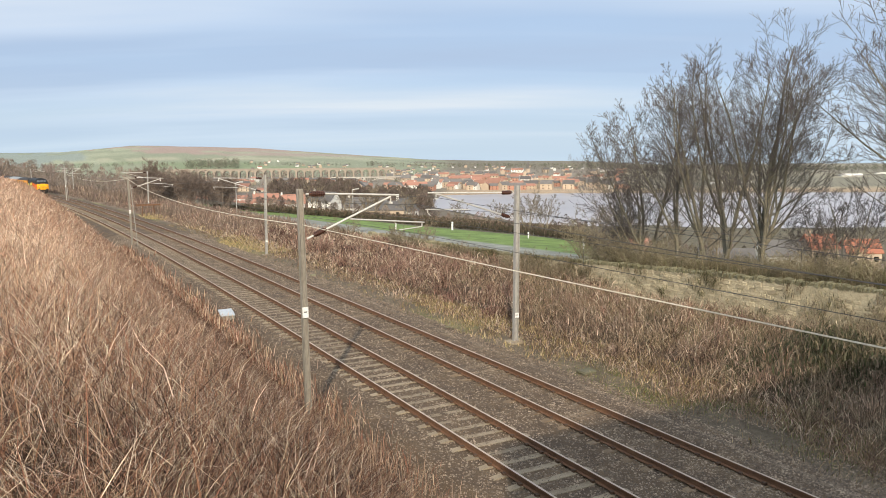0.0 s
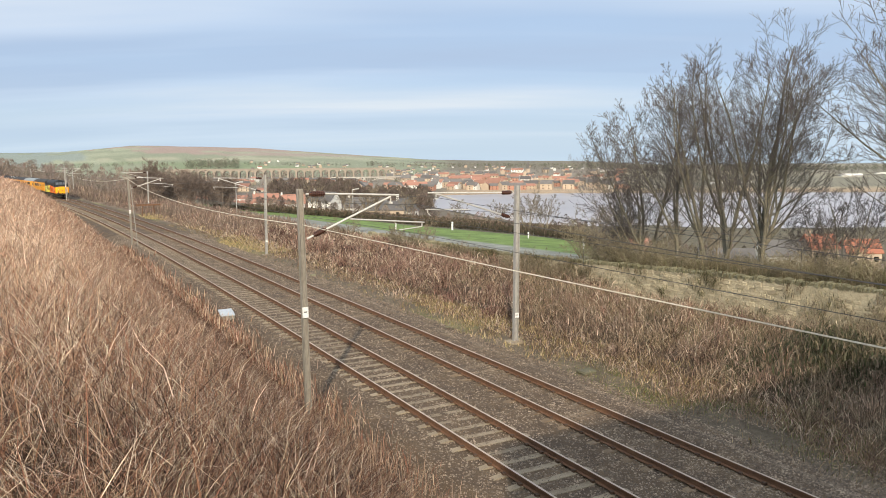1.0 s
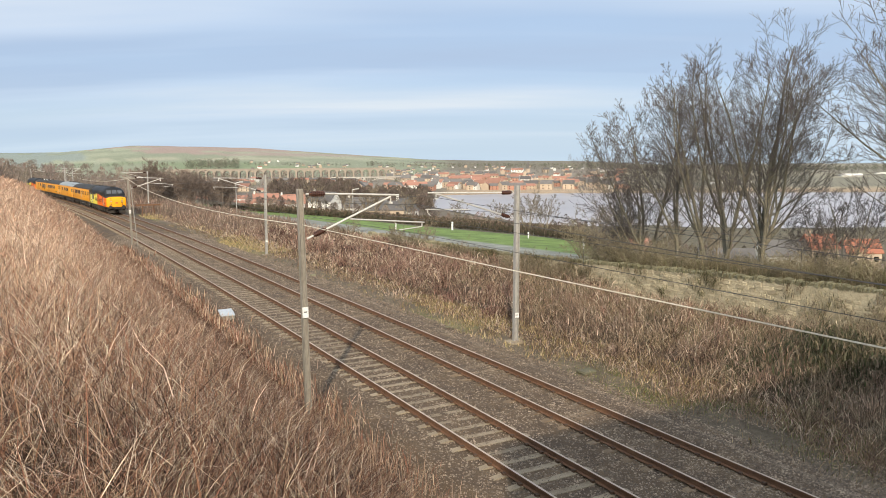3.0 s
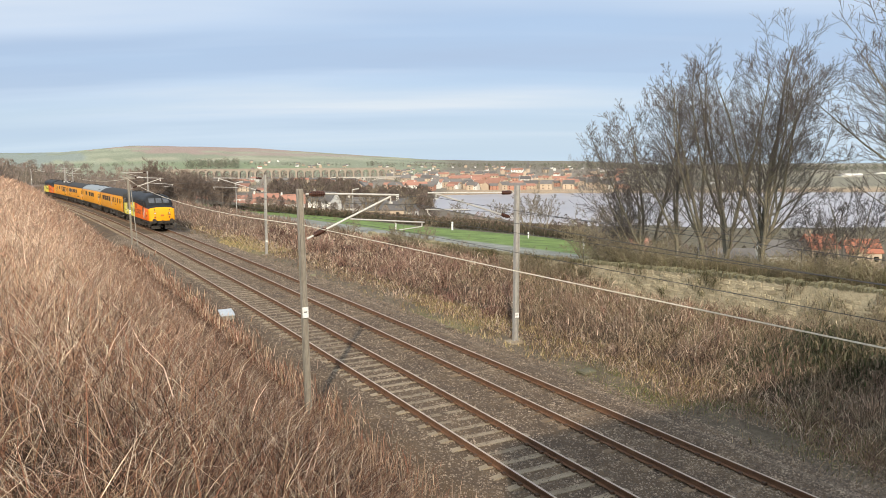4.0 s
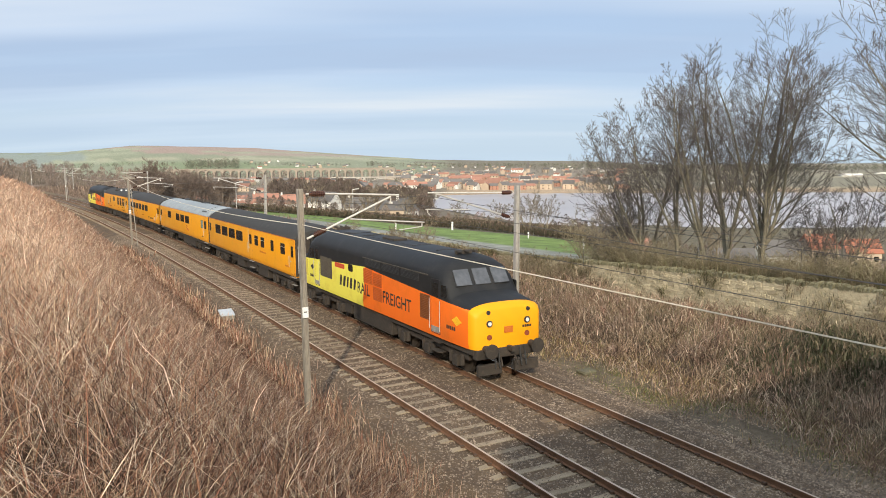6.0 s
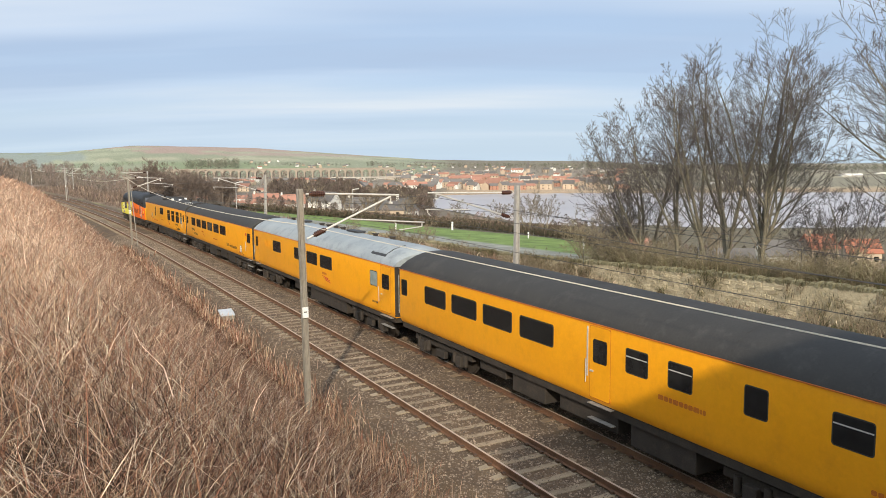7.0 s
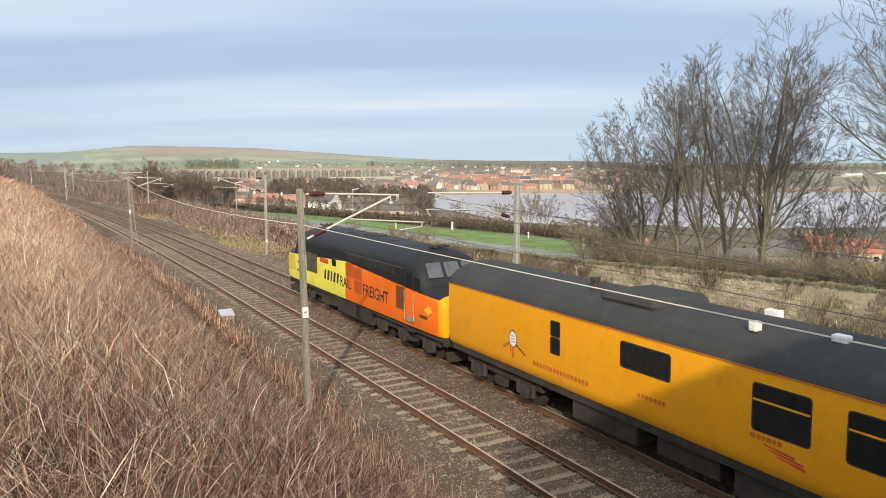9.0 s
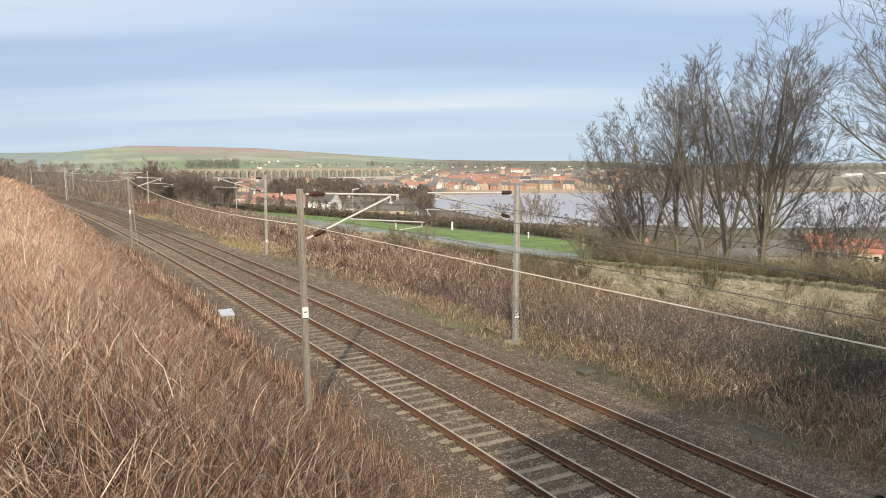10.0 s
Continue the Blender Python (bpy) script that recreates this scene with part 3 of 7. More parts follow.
def build_overhead():
    def at(s, y):
        return s + float(shift(y)), y

    build_mast(6.5, 20.5, 1, 6.27)
    build_mast(16.95, 25.6, -1, 6.02, pale=True)
    build_mast(16.2, 61.0, -1, 6.1, pale=True)
    build_mast(7.3, 73.3, 1, 6.0, double=True)
    build_mast(16.55, 137, -1, 5.95, pale=True)
    build_mast(5.3, 174, 1, 6.6, pale=True, double=True)
    build_mast(-1.2, 270, 1, 5.9, pale=True)
    build_mast(9.0, 235, -1, 5.9, pale=True)
    ys_a = [-28, 20.5, 73.3, 122, 174, 222, 270, 330]
    ys_b = [-22, 25.6, 61, 98, 137, 186, 235, 300]
    for s0, ys, side in ((9.91, ys_a, 1), (13.13, ys_b, -1)):
        cw = [(*at(s0 + (0.25 if i % 2 else -0.25) * side, y), 4.82) for i, y in enumerate(ys)]
        mw = [(*at(s0 + 0.15 * side, y), 5.72) for y in ys]
        wire("contact_wire", "thin dark copper contact wire above the track", cw, 0.0085, M["wire"], 0.05)
        wire("catenary_wire", "dark sagging catenary wire above the contact wire", mw, 0.010, M["wire"], 0.55)
        for i, (a, b) in enumerate(zip(ys[:-1], ys[1:])):
            for k in range(1, 6):
                t = k / 6
                y = a + (b - a) * t
                if y > 180 or y < 4:
                    continue
                z = 5.72 - 0.55 * 4 * t * (1 - t)
                g = G()
                x = at(s0, y)[0]
                g.tube((x, y, 4.80), (x, y, z), 0.005, k=4)
                tagged(g.make("dropper", M["wire"]), "thin dropper wire between catenary and contact wire", "cable", "droppers")
    rw = [(6.55, -28, 5.75), (6.48, 20.5, 5.27), (7.2, 73.3, 5.75), (*at(7.9, 122), 5.6), (5.4, 174, 6.2)]
    wire("return_wire", "thick pale aluminium return wire carried on the masts", [rw[0], rw[1]], 0.0105, M["wire_pale"], 0.14, 24)
    wire("return_wire", "thick pale aluminium return wire carried on the masts", [rw[1], rw[2]], 0.016, M["wire_pale"], 0.55, 24)
    wire("return_wire", "thick pale aluminium return wire carried on the masts", rw[2:], 0.016, M["wire_pale"], 0.5, 20)
    wire("return_wire", "thin pale return wire carried on the masts", [(17.1, -22, 5.6), (17.05, 25.6, 4.9), (16.3, 61, 5.0), (*at(20.6, 98), 5.0), (16.6, 137, 5.2)], 0.009, M["wire"], 0.25, 16)


# ---------------------------------------------------------------- the train
# Vehicles stand with their middle over the origin, rail top at z = 0; y grows towards the rear of the train, x = -1.387 is the side seen.
HALF = 1.387


def livery():
    """Locomotive paint: black top, orange and lime sides that part on a slant, yellow ends."""
    m = surf("loco_livery", (0.013, 0.013, 0.014), (0.022, 0.022, 0.022), 0.6, 0.55, 0.0, 0.03, 16.0, (0.05, 0.045, 0.04), 0.35, grain_mix=0.1, spec=0.3)
    t = m.node_tree
    p = [n for n in t.nodes if n.type == "BSDF_PRINCIPLED"][0]
    black = p.inputs["Base Color"].links[0].from_socket
    o = node(t, "ShaderNodeTexCoord").outputs["Object"]
    q = node(t, "ShaderNodeSeparateXYZ", {0: o})
    y, z = q.outputs[1], q.outputs[2]
    line = mathn(t, "SUBTRACT", 2.74, mathn(t, "MULTIPLY", mathn(t, "ABSOLUTE", mathn(t, "ADD", y, 0.1)), 0.052))
    low = mathn(t, "LESS_THAN", z, line)
    cut = mathn(t, "ADD", 0.33, mathn(t, "MULTIPLY", z, -0.17))
    lime = mathn(t, "GREATER_THAN", y, cut)
    dirt = node(t, "ShaderNodeTexNoise", {"Vector": o, "Scale": 1.2, "Detail": 6.0, "Roughness": 0.7}).outputs[0]
    side = mixc(t, lime, (0.88, 0.17, 0.014, 1), (0.84, 0.76, 0.11, 1))
    side = mixc(t, ramp(t, dirt, [(0.5, (0, 0, 0)), (0.75, (0.3,) * 3)]), side, (0.35, 0.13, 0.03, 1))
    ends = mathn(t, "MULTIPLY", mathn(t, "GREATER_THAN", mathn(t, "ABSOLUTE", y), 8.36), mathn(t, "LESS_THAN", z, 2.5))
    c = mixc(t, low, black, side)
    c = mixc(t, ends, c, (0.86, 0.355, 0.005, 1))
    t.links.new(c, p.inputs["Base Color"])
    return m


M["livery"] = livery()
M["step"] = surf("step_board", (0.2, 0.185, 0.165), (0.36, 0.345, 0.32), 3.0, 0.7, 0.1, 0.2)
M["tail"] = surf("tail_lamp_glass", (0.2, 0.05, 0.03), (0.28, 0.08, 0.04), 6.0, 0.2)
M["glass_screen"] = glassy("windscreen_glass", (0.07, 0.075, 0.085), 0.05)


def slatted(name, dark, light):
    return surf(name, dark, light, 3.0, 0.6, 0.2, 0.2)


M["grille"] = slatted("dusty_grille", (0.07, 0.06, 0.05), (0.11, 0.095, 0.075))
M["grille_orange"] = slatted("orange_grille", (0.5, 0.1, 0.015), (0.62, 0.14, 0.02))
M["grille_brown"] = slatted("brown_orange_grille", (0.2, 0.065, 0.018), (0.28, 0.09, 0.024))
M["grille_black"] = slatted("black_grille", (0.03, 0.03, 0.032), (0.05, 0.05, 0.05))


def words(name, text, size, y, z, mat, parent, shear=0.0, x=-HALF - 0.004):
    """Lettering on the seen side; y is where it starts (its rear end)."""
    cu = bpy.data.curves.new(name, "FONT")
    cu.body, cu.size, cu.extrude, cu.shear, cu.resolution_u = text, size, 0.001, shear, 3
    cu.offset = 0.006
    tmp = bpy.data.objects.new(name, cu)
    me = bpy.data.meshes.new_from_object(tmp)
    bpy.data.objects.remove(tmp)
    me.materials.append(mat)
    ob = new(name, me)
    ob.parent = parent
    ob.matrix_basis = Matrix(((0, 0, -1, x), (-1, 0, 0, y), (0, 1, 0, z), (0, 0, 0, 1)))
    return ob


def bars(name, y, z, h, widths, gap, mat, parent, x=-HALF, slope=0.0):
    """Plain bars in place of lettering, from y on towards the front."""
    for w in widths:
        g = G()
        g.panel(x, y - w, y, z, z + h, -0.004, min(0.02, h * 0.2), n=1)
        g.make(name, mat, parent)
        y -= w + gap


def letter_blocks(y, z, h, widths, gap, mat, parent):
    """A run of plain slanted blocks."""
    for w in widths:
        g = G()
        x0, x1 = -HALF - 0.004, -HALF + 0.003
        q = w * 0.2
        v = [(x, y - a - lean, z + b) for x in (x0, x1) for a, b, lean in ((q * 0.6, 0, -0.04), (w - q, 0, -0.04), (w - q * 0.6, h, 0.04), (q, h, 0.04))]
        g.add(v, [(0, 1, 2, 3), (7, 6, 5, 4), (0, 4, 5, 1), (1, 5, 6, 2), (2, 6, 7, 3), (3, 7, 4, 0)])
        g.make("lettering_block", mat, parent)
        y -= w + gap


def wheelset(parent, y, r=0.46):
    for sx in (-1, 1):
        g = G()
        g.tube((sx * 0.66, y, r), (sx * 0.72, y, r), r + 0.03, k=20)
        g.tube((sx * 0.72, y, r), (sx * 0.80, y, r), r, k=20)
        g.tube((sx * 0.80, y, r), (sx * 0.84, y, r), r * 0.4, r * 0.3, k=12)
        g.make("wheel", M["black"], parent)
    g = G()
    g.tube((-0.7, y, r), (0.7, y, r), 0.08)
    g.make("axle", M["black"], parent)


def bogie(parent, y0, axles, frame_z=(0.42, 0.72), label=""):
    g = G()
    a, b = min(axles) - 0.75, max(axles) + 0.75
    for sx in (-1, 1):
        x0, x1 = sorted((sx * 0.98, sx * 1.12))
        g.box((x0, y0 + a, frame_z[0] + 0.16), (x1, y0 + b, frame_z[1] + 0.06))
        for k in axles:
            g.box((min(sx * 1.0, sx * 1.24), y0 + k - 0.17, 0.28), (max(sx * 1.0, sx * 1.24), y0 + k + 0.17, 0.64))
            for q in (-0.36, 0.36):
                g.tube((sx * 1.14, y0 + k + q, 0.34), (sx * 1.14, y0 + k + q, 0.72), 0.085, k=8)
        g.box((min(sx * 1.05, sx * 1.2), y0 - 0.3, 0.3), (max(sx * 1.05, sx * 1.2), y0 + 0.3, 0.55))
    g.box((-1.0, y0 - 0.25, 0.5), (1.0, y0 + 0.25, 0.8))
    bo = g.make("bogie", M["black"], parent, label, bevel=0.02)
    for k in axles:
        wheelset(bo, y0 + k)
    return bo


def buffers(parent, y, q):
    for sx in (-0.87, 0.87):
        g = G()
        g.tube((sx, y, 1.06), (sx, y + q * 0.32, 1.06), 0.12, k=10)
        g.tube((sx, y + q * 0.32, 1.06), (sx, y + q * 0.5, 1.06), 0.07, k=10)
        g.tube((sx, y + q * 0.5, 1.06), (sx, y + q * 0.54, 1.06), 0.24, k=16)
        g.make("buffer", M["black"], parent)
    g = G()
    g.box((-0.06, min(y, y + q * 0.45), 0.95), (0.06, max(y, y + q * 0.45), 1.1))
    g.tube((0.25, y, 0.95), (0.3, y + q * 0.25, 0.45), 0.03)
    g.tube((-0.25, y, 0.95), (-0.3, y + q * 0.25, 0.45), 0.03)
    g.make("coupling", M["black"], parent)


def coach(label, windows, doors, roof_mat, domed=True, vents=(), small=(), extras=None, boxes=()):
    T = thing("railway_coach", label, "railway coach", "coaches of the yellow train")
    L = 9.93
    side = [(1.30, 1.08), (1.355, 1.16), (HALF, 1.34), (HALF, 2.95), (1.368, 3.055)]
    prof = [(-x, z) for x, z in side] + [(x, z) for x, z in side[::-1]]
    g = G()
    g.sweep([[(x * k, y, z) for x, z in prof] for y, k in ((-L, 0.992), (-L + 0.05, 1), (L - 0.05, 1), (L, 0.992))])
    body = g.make("body", M["yellow"], T, smooth=True)
    # roof
    arc = [(1.378, 3.05), (1.345, 3.13), (1.25, 3.27), (1.08, 3.43), (0.82, 3.57), (0.5, 3.67), (0.2, 3.715), (0, 3.72)]
    rp = [(-x, z) for x, z in arc] + [(x, z) for x, z in arc[-2::-1]]
    ends = [(-L - 0.02, 0.66), (-L + 0.07, 0.8), (-L + 0.22, 0.91), (-L + 0.45, 0.97), (-L + 0.75, 0.995), (-L + 1.1, 1.0)] if domed else [(-L - 0.03, 1.0), (-L + 0.3, 1.0)]
    st = ends + [(-a, k) for a, k in ends[::-1]]
    g = G()
    g.sweep([[(x, y, 3.05 + (z - 3.05) * k) for x, z in rp] for y, k in st])
    roof = g.make("roof", roof_mat, T, smooth=True)
    # gutter strip
    for sx in (-1, 1):
        g = G()
        g.box((min(sx * 1.372, sx * 1.396), -L, 3.035), (max(sx * 1.372, sx * 1.396), L, 3.06))
        g.make("gutter", M["rust_red"], T, "thin orange-brown gutter strip")
    # roof seams and ridge fittings
    rng = random.Random(len(windows) * 7 + len(small))
    for k in range(-3, 4):
        y = k * 2.75 + 0.2
        g = G()
        g.sweep([[(x * 1.002, y + a, z + 0.006) for x, z in rp] for a in (-0.018, 0.018)], closed=False, caps=False)
        g.make("roof_seam", roof_mat, roof)
    for y, x in vents:
        g = G()
        g.tube((x, y, 3.62), (x, y, 3.80), 0.14, 0.1, k=10)
        g.tube((x, y, 3.78), (x, y, 3.82), 0.16, k=10)
        g.make("roof_vent", M["black"], roof)
    for sx in (-1, 1):
        q = sx
        for s0, s1, z0, z1 in windows:
            g = G()
            g.panel(sx * HALF, s0 - 10.2 - 0.03, s1 - 10.2 + 0.03, z0 - 0.03, z1 + 0.03, q * 0.004, 0.08)
            fr = g.make("window", M["rubber"], T, "wide dark tinted window")
            g = G()
            g.panel(sx * HALF, s0 - 10.2, s1 - 10.2, z0, z1, q * 0.007, 0.07)
            g.make("pane", M["glass"], fr)
        for s0, s1, z0, z1, mname in small:
            g = G()
            g.panel(sx * HALF, s0 - 10.2 - 0.025, s1 - 10.2 + 0.025, z0 - 0.025, z1 + 0.025, q * 0.004, 0.06)
            fr = g.make("window", M["rubber"], T, "small side window")
            g = G()
            g.panel(sx * HALF, s0 - 10.2, s1 - 10.2, z0, z1, q * 0.007, 0.05)
            g.make("pane", M[mname], fr)
        for s0, s1 in doors:
            g = G()
            g.panel(sx * HALF, s0 - 10.2 - 0.012, s1 - 10.2 + 0.012, 1.2, 3.0, q * 0.002, 0.05)
            rim = g.make("door", M["rust_red"], T, "yellow outward-opening passenger door")
            g = G()
            g.panel(sx * HALF, s0 - 10.2 + 0.005, s1 - 10.2 - 0.005, 1.215, 2.985, q * 0.0045, 0.05)
            g.make("door_panel", M["yellow"], rim)
            g = G()
            g.panel(sx * HALF, s0 - 10.2 + 0.12, s1 - 10.2 - 0.12, 2.1, 2.68, q * 0.008, 0.06)
            g.make("pane", M["glass"], rim)
            g = G()
            g.tube((sx * (HALF + 0.05), s1 - 10.2 + 0.1, 1.55), (sx * (HALF + 0.05), s1 - 10.2 + 0.1, 2.15), 0.014, k=6)
            g.box((min(sx * HALF, sx * (HALF + 0.03)), s1 - 10.2 - 0.14, 1.85), (max(sx * HALF, sx * (HALF + 0.03)), s1 - 10.2 - 0.02, 1.89))
            g.make("handle", M["steel_step"], rim, "steel grab rail")
            g = G()
            g.box((min(sx * 1.25, sx * 1.41), s0 - 10.2 - 0.05, 1.03), (max(sx * 1.25, sx * 1.41), s1 - 10.2 + 0.05, 1.05))
            g.make("step", M["step"], T, "worn grey step board")
            g = G()
            g.box((min(sx * 1.22, sx * 1.36), s0 - 10.2 - 0.05, 0.63), (max(sx * 1.22, sx * 1.36), s1 - 10.2 + 0.1, 0.65))
            g.make("step", M["step"], T, "worn grey step board")
    # underframe
    g = G()
    g.box((-1.28, -L + 0.05, 0.88), (1.28, L - 0.05, 1.12))
    g.make("solebar", M["black"], T)
    for y0, y1, z0, x1 in boxes:
        g = G()
        g.box((-x1, y0, z0), (x1, y1, 0.92))
        g.make("equipment_box", M["black"], T, bevel=0.03)
    g = G()
    g.tube((-0.7, -4, 0.75), (-0.7, 4, 0.75), 0.05, k=6)
    g.tube((0.7, -4, 0.75), (0.7, 4, 0.75), 0.05, k=6)
    g.make("truss_rod", M["black"], T)
    for y in (-7.1, 7.1):
        bogie(T, y, (-1.3, 1.3))
    for q in (-1, 1):
        buffers(T, q * L, q)
        # gangway, end wall fittings
        g = G()
        yy = q * L
        lo, hi = sorted((yy, yy + q * 0.24))
        for x0, x1, z0, z1 in ((-0.55, -0.42, 1.15, 3.25), (0.42, 0.55, 1.15, 3.25), (-0.55, 0.55, 3.2, 3.35), (-0.55, 0.55, 1.1, 1.2)):
            g.box((x0, lo, z0), (x1, hi, z1))
        g.make("gangway", M["rubber"], T, "black rubber gangway bellows", bevel=0.02)
        g = G()
        lo2, hi2 = sorted((yy, yy + q * 0.012))
        g.box((-1.34, lo2, 1.12), (1.34, hi2, 3.06))
        g.make("end_wall", M["black"], T)
        for x0 in (-1.2, 1.2):
            g = G()
            g.tube((x0, yy + q * 0.07, 1.3), (x0, yy + q * 0.07, 2.75), 0.014, k=6)
            g.make("handrail", M["steel_step"], T, "white handrail")
            g = G()
            lo3, hi3 = sorted((yy, yy + q * 0.1))
            g.box((x0 * 0.82 - 0.1, lo3, 2.2), (x0 * 0.82 + 0.1, hi3, 2.45))
            g.make("jumper_box", M["white"], T, "white cable box")
            g = G()
            g.box((x0 * 0.8 - 0.08, lo3, 1.62), (x0 * 0.8 + 0.08, hi3, 1.9))
            g.make("jumper_box", M["mast"], T, "grimy grey cable box")
            g = G()
            for a, b in (((x0 * 0.8, yy + q * 0.06, 2.2), (x0 * 0.72, yy + q * 0.2, 1.5)), ((x0 * 0.72, yy + q * 0.2, 1.5), (x0 * 0.8, yy + q * 0.06, 1.1))):
                g.tube(a, b, 0.03, k=6)
            g.make("jumper_cable", M["insulator"] if x0 < 0 else M["rubber"], T)
    if extras:
        extras(T, roof)
    return T


def swoosh(T, y, z, w=1.1):
    """The operator's mark as plain slanted shapes."""
    for k, (a, b, h) in enumerate(((0.0, 0.75, 0.05), (0.12, 0.95, 0.05), (0.35, 1.0, 0.05))):
        g = G()
        y0, y1 = y - a * w, y - b * w
        zz = z - 0.02 - k * 0.075
        x = -HALF - 0.004
        g.add([(x, y0, zz), (x, y1, zz - 0.06), (x, y1, zz - 0.06 - h), (x, y0, zz - h * 0.4), (x + 0.004, y0, zz), (x + 0.004, y1, zz - 0.06), (x + 0.004, y1, zz - 0.06 - h), (x + 0.004, y0, zz - h * 0.4)],
              [(0, 1, 2, 3), (7, 6, 5, 4), (0, 4, 5, 1), (1, 5, 6, 2), (2, 6, 7, 3), (3, 7, 4, 0)])
        g.make("emblem_stripe", M["red"], T, "red slanted emblem stripe")


def tripod_mark(T, y, z):
    """A round white disc on three dark red legs, painted on the side."""
    g = G()
    pts = [(math.cos(a), math.sin(a)) for a in np.linspace(0, 2 * math.pi, 24, endpoint=False)]
    g.sweep([[(-HALF - d, y + 0.21 * cy, z + 0.25 * cz) for cy, cz in pts] for d in (0, 0.005)])
    em = g.make("emblem_ring", M["paint_black"], T, "round painted inspection emblem")
    g = G()
    g.sweep([[(-HALF - d, y + 0.18 * cy, z + 0.22 * cz) for cy, cz in pts] for d in (0, 0.008)])
    g.make("emblem_disc", M["white"], em)
    for k in (-0.08, 0, 0.08):
        g = G()
        g.box((-HALF - 0.011, y - 0.11, z + k - 0.012), (-HALF - 0.004, y + 0.11, z + k + 0.012))
        g.make("emblem_bar", M["rust_red"], em)
    for dy, dz, w in ((0.5, -0.32, 0.05), (0.1, -0.4, 0.03), (-0.62, -0.36, 0.02)):
        g = G()
        a = Vector((0, y + math.copysign(0.15, dy), z - 0.14))
        b = Vector((0, y + dy, z + dz))
        n = (b - a).cross(Vector((1, 0, 0))).normalized() * w
        g.add([(x, p.y, p.z) for x in (-HALF - 0.005, -HALF + 0.002) for p in (a + n, b + n, b - n, a - n)], [(0, 1, 2, 3), (7, 6, 5, 4), (0, 4, 5, 1), (1, 5, 6, 2), (2, 6, 7, 3), (3, 7, 4, 0)])
        g.make("emblem_leg", M["rust_red"] if dy > 0 else M["paint_black"], em)


def louvres(parent, y0, y1, z0, z1, mat, n, upright=False, x=-HALF, label="ventilation grille"):
    g = G()
    g.panel(x, y0, y1, z0, z1, -0.004, 0.02, n=1)
    fr = g.make("grille", M["grille_black"] if mat is M["grille_black"] else mat, parent, label)
    for k in range(n):
        g = G()
        if upright:
            w = (y1 - y0) / n
            g.box((x - 0.022, y0 + (k + 0.25) * w, z0 + 0.02), (x - 0.003, y0 + (k + 0.7) * w, z1 - 0.02))
        else:
            w = (z1 - z0) / n
            g.box((x - 0.022, y0 + 0.02, z0 + (k + 0.25) * w), (x - 0.003, y1 - 0.02, z0 + (k + 0.65) * w))
        g.make("slat", mat, fr)


def hatch(roof, y0, y1, x0, x1, z, mat):
    g = G()
    g.box((x0, y0, z), (x1, y1, z + 0.06))
    g.make("roof_hatch", mat, roof, bevel=0.02)


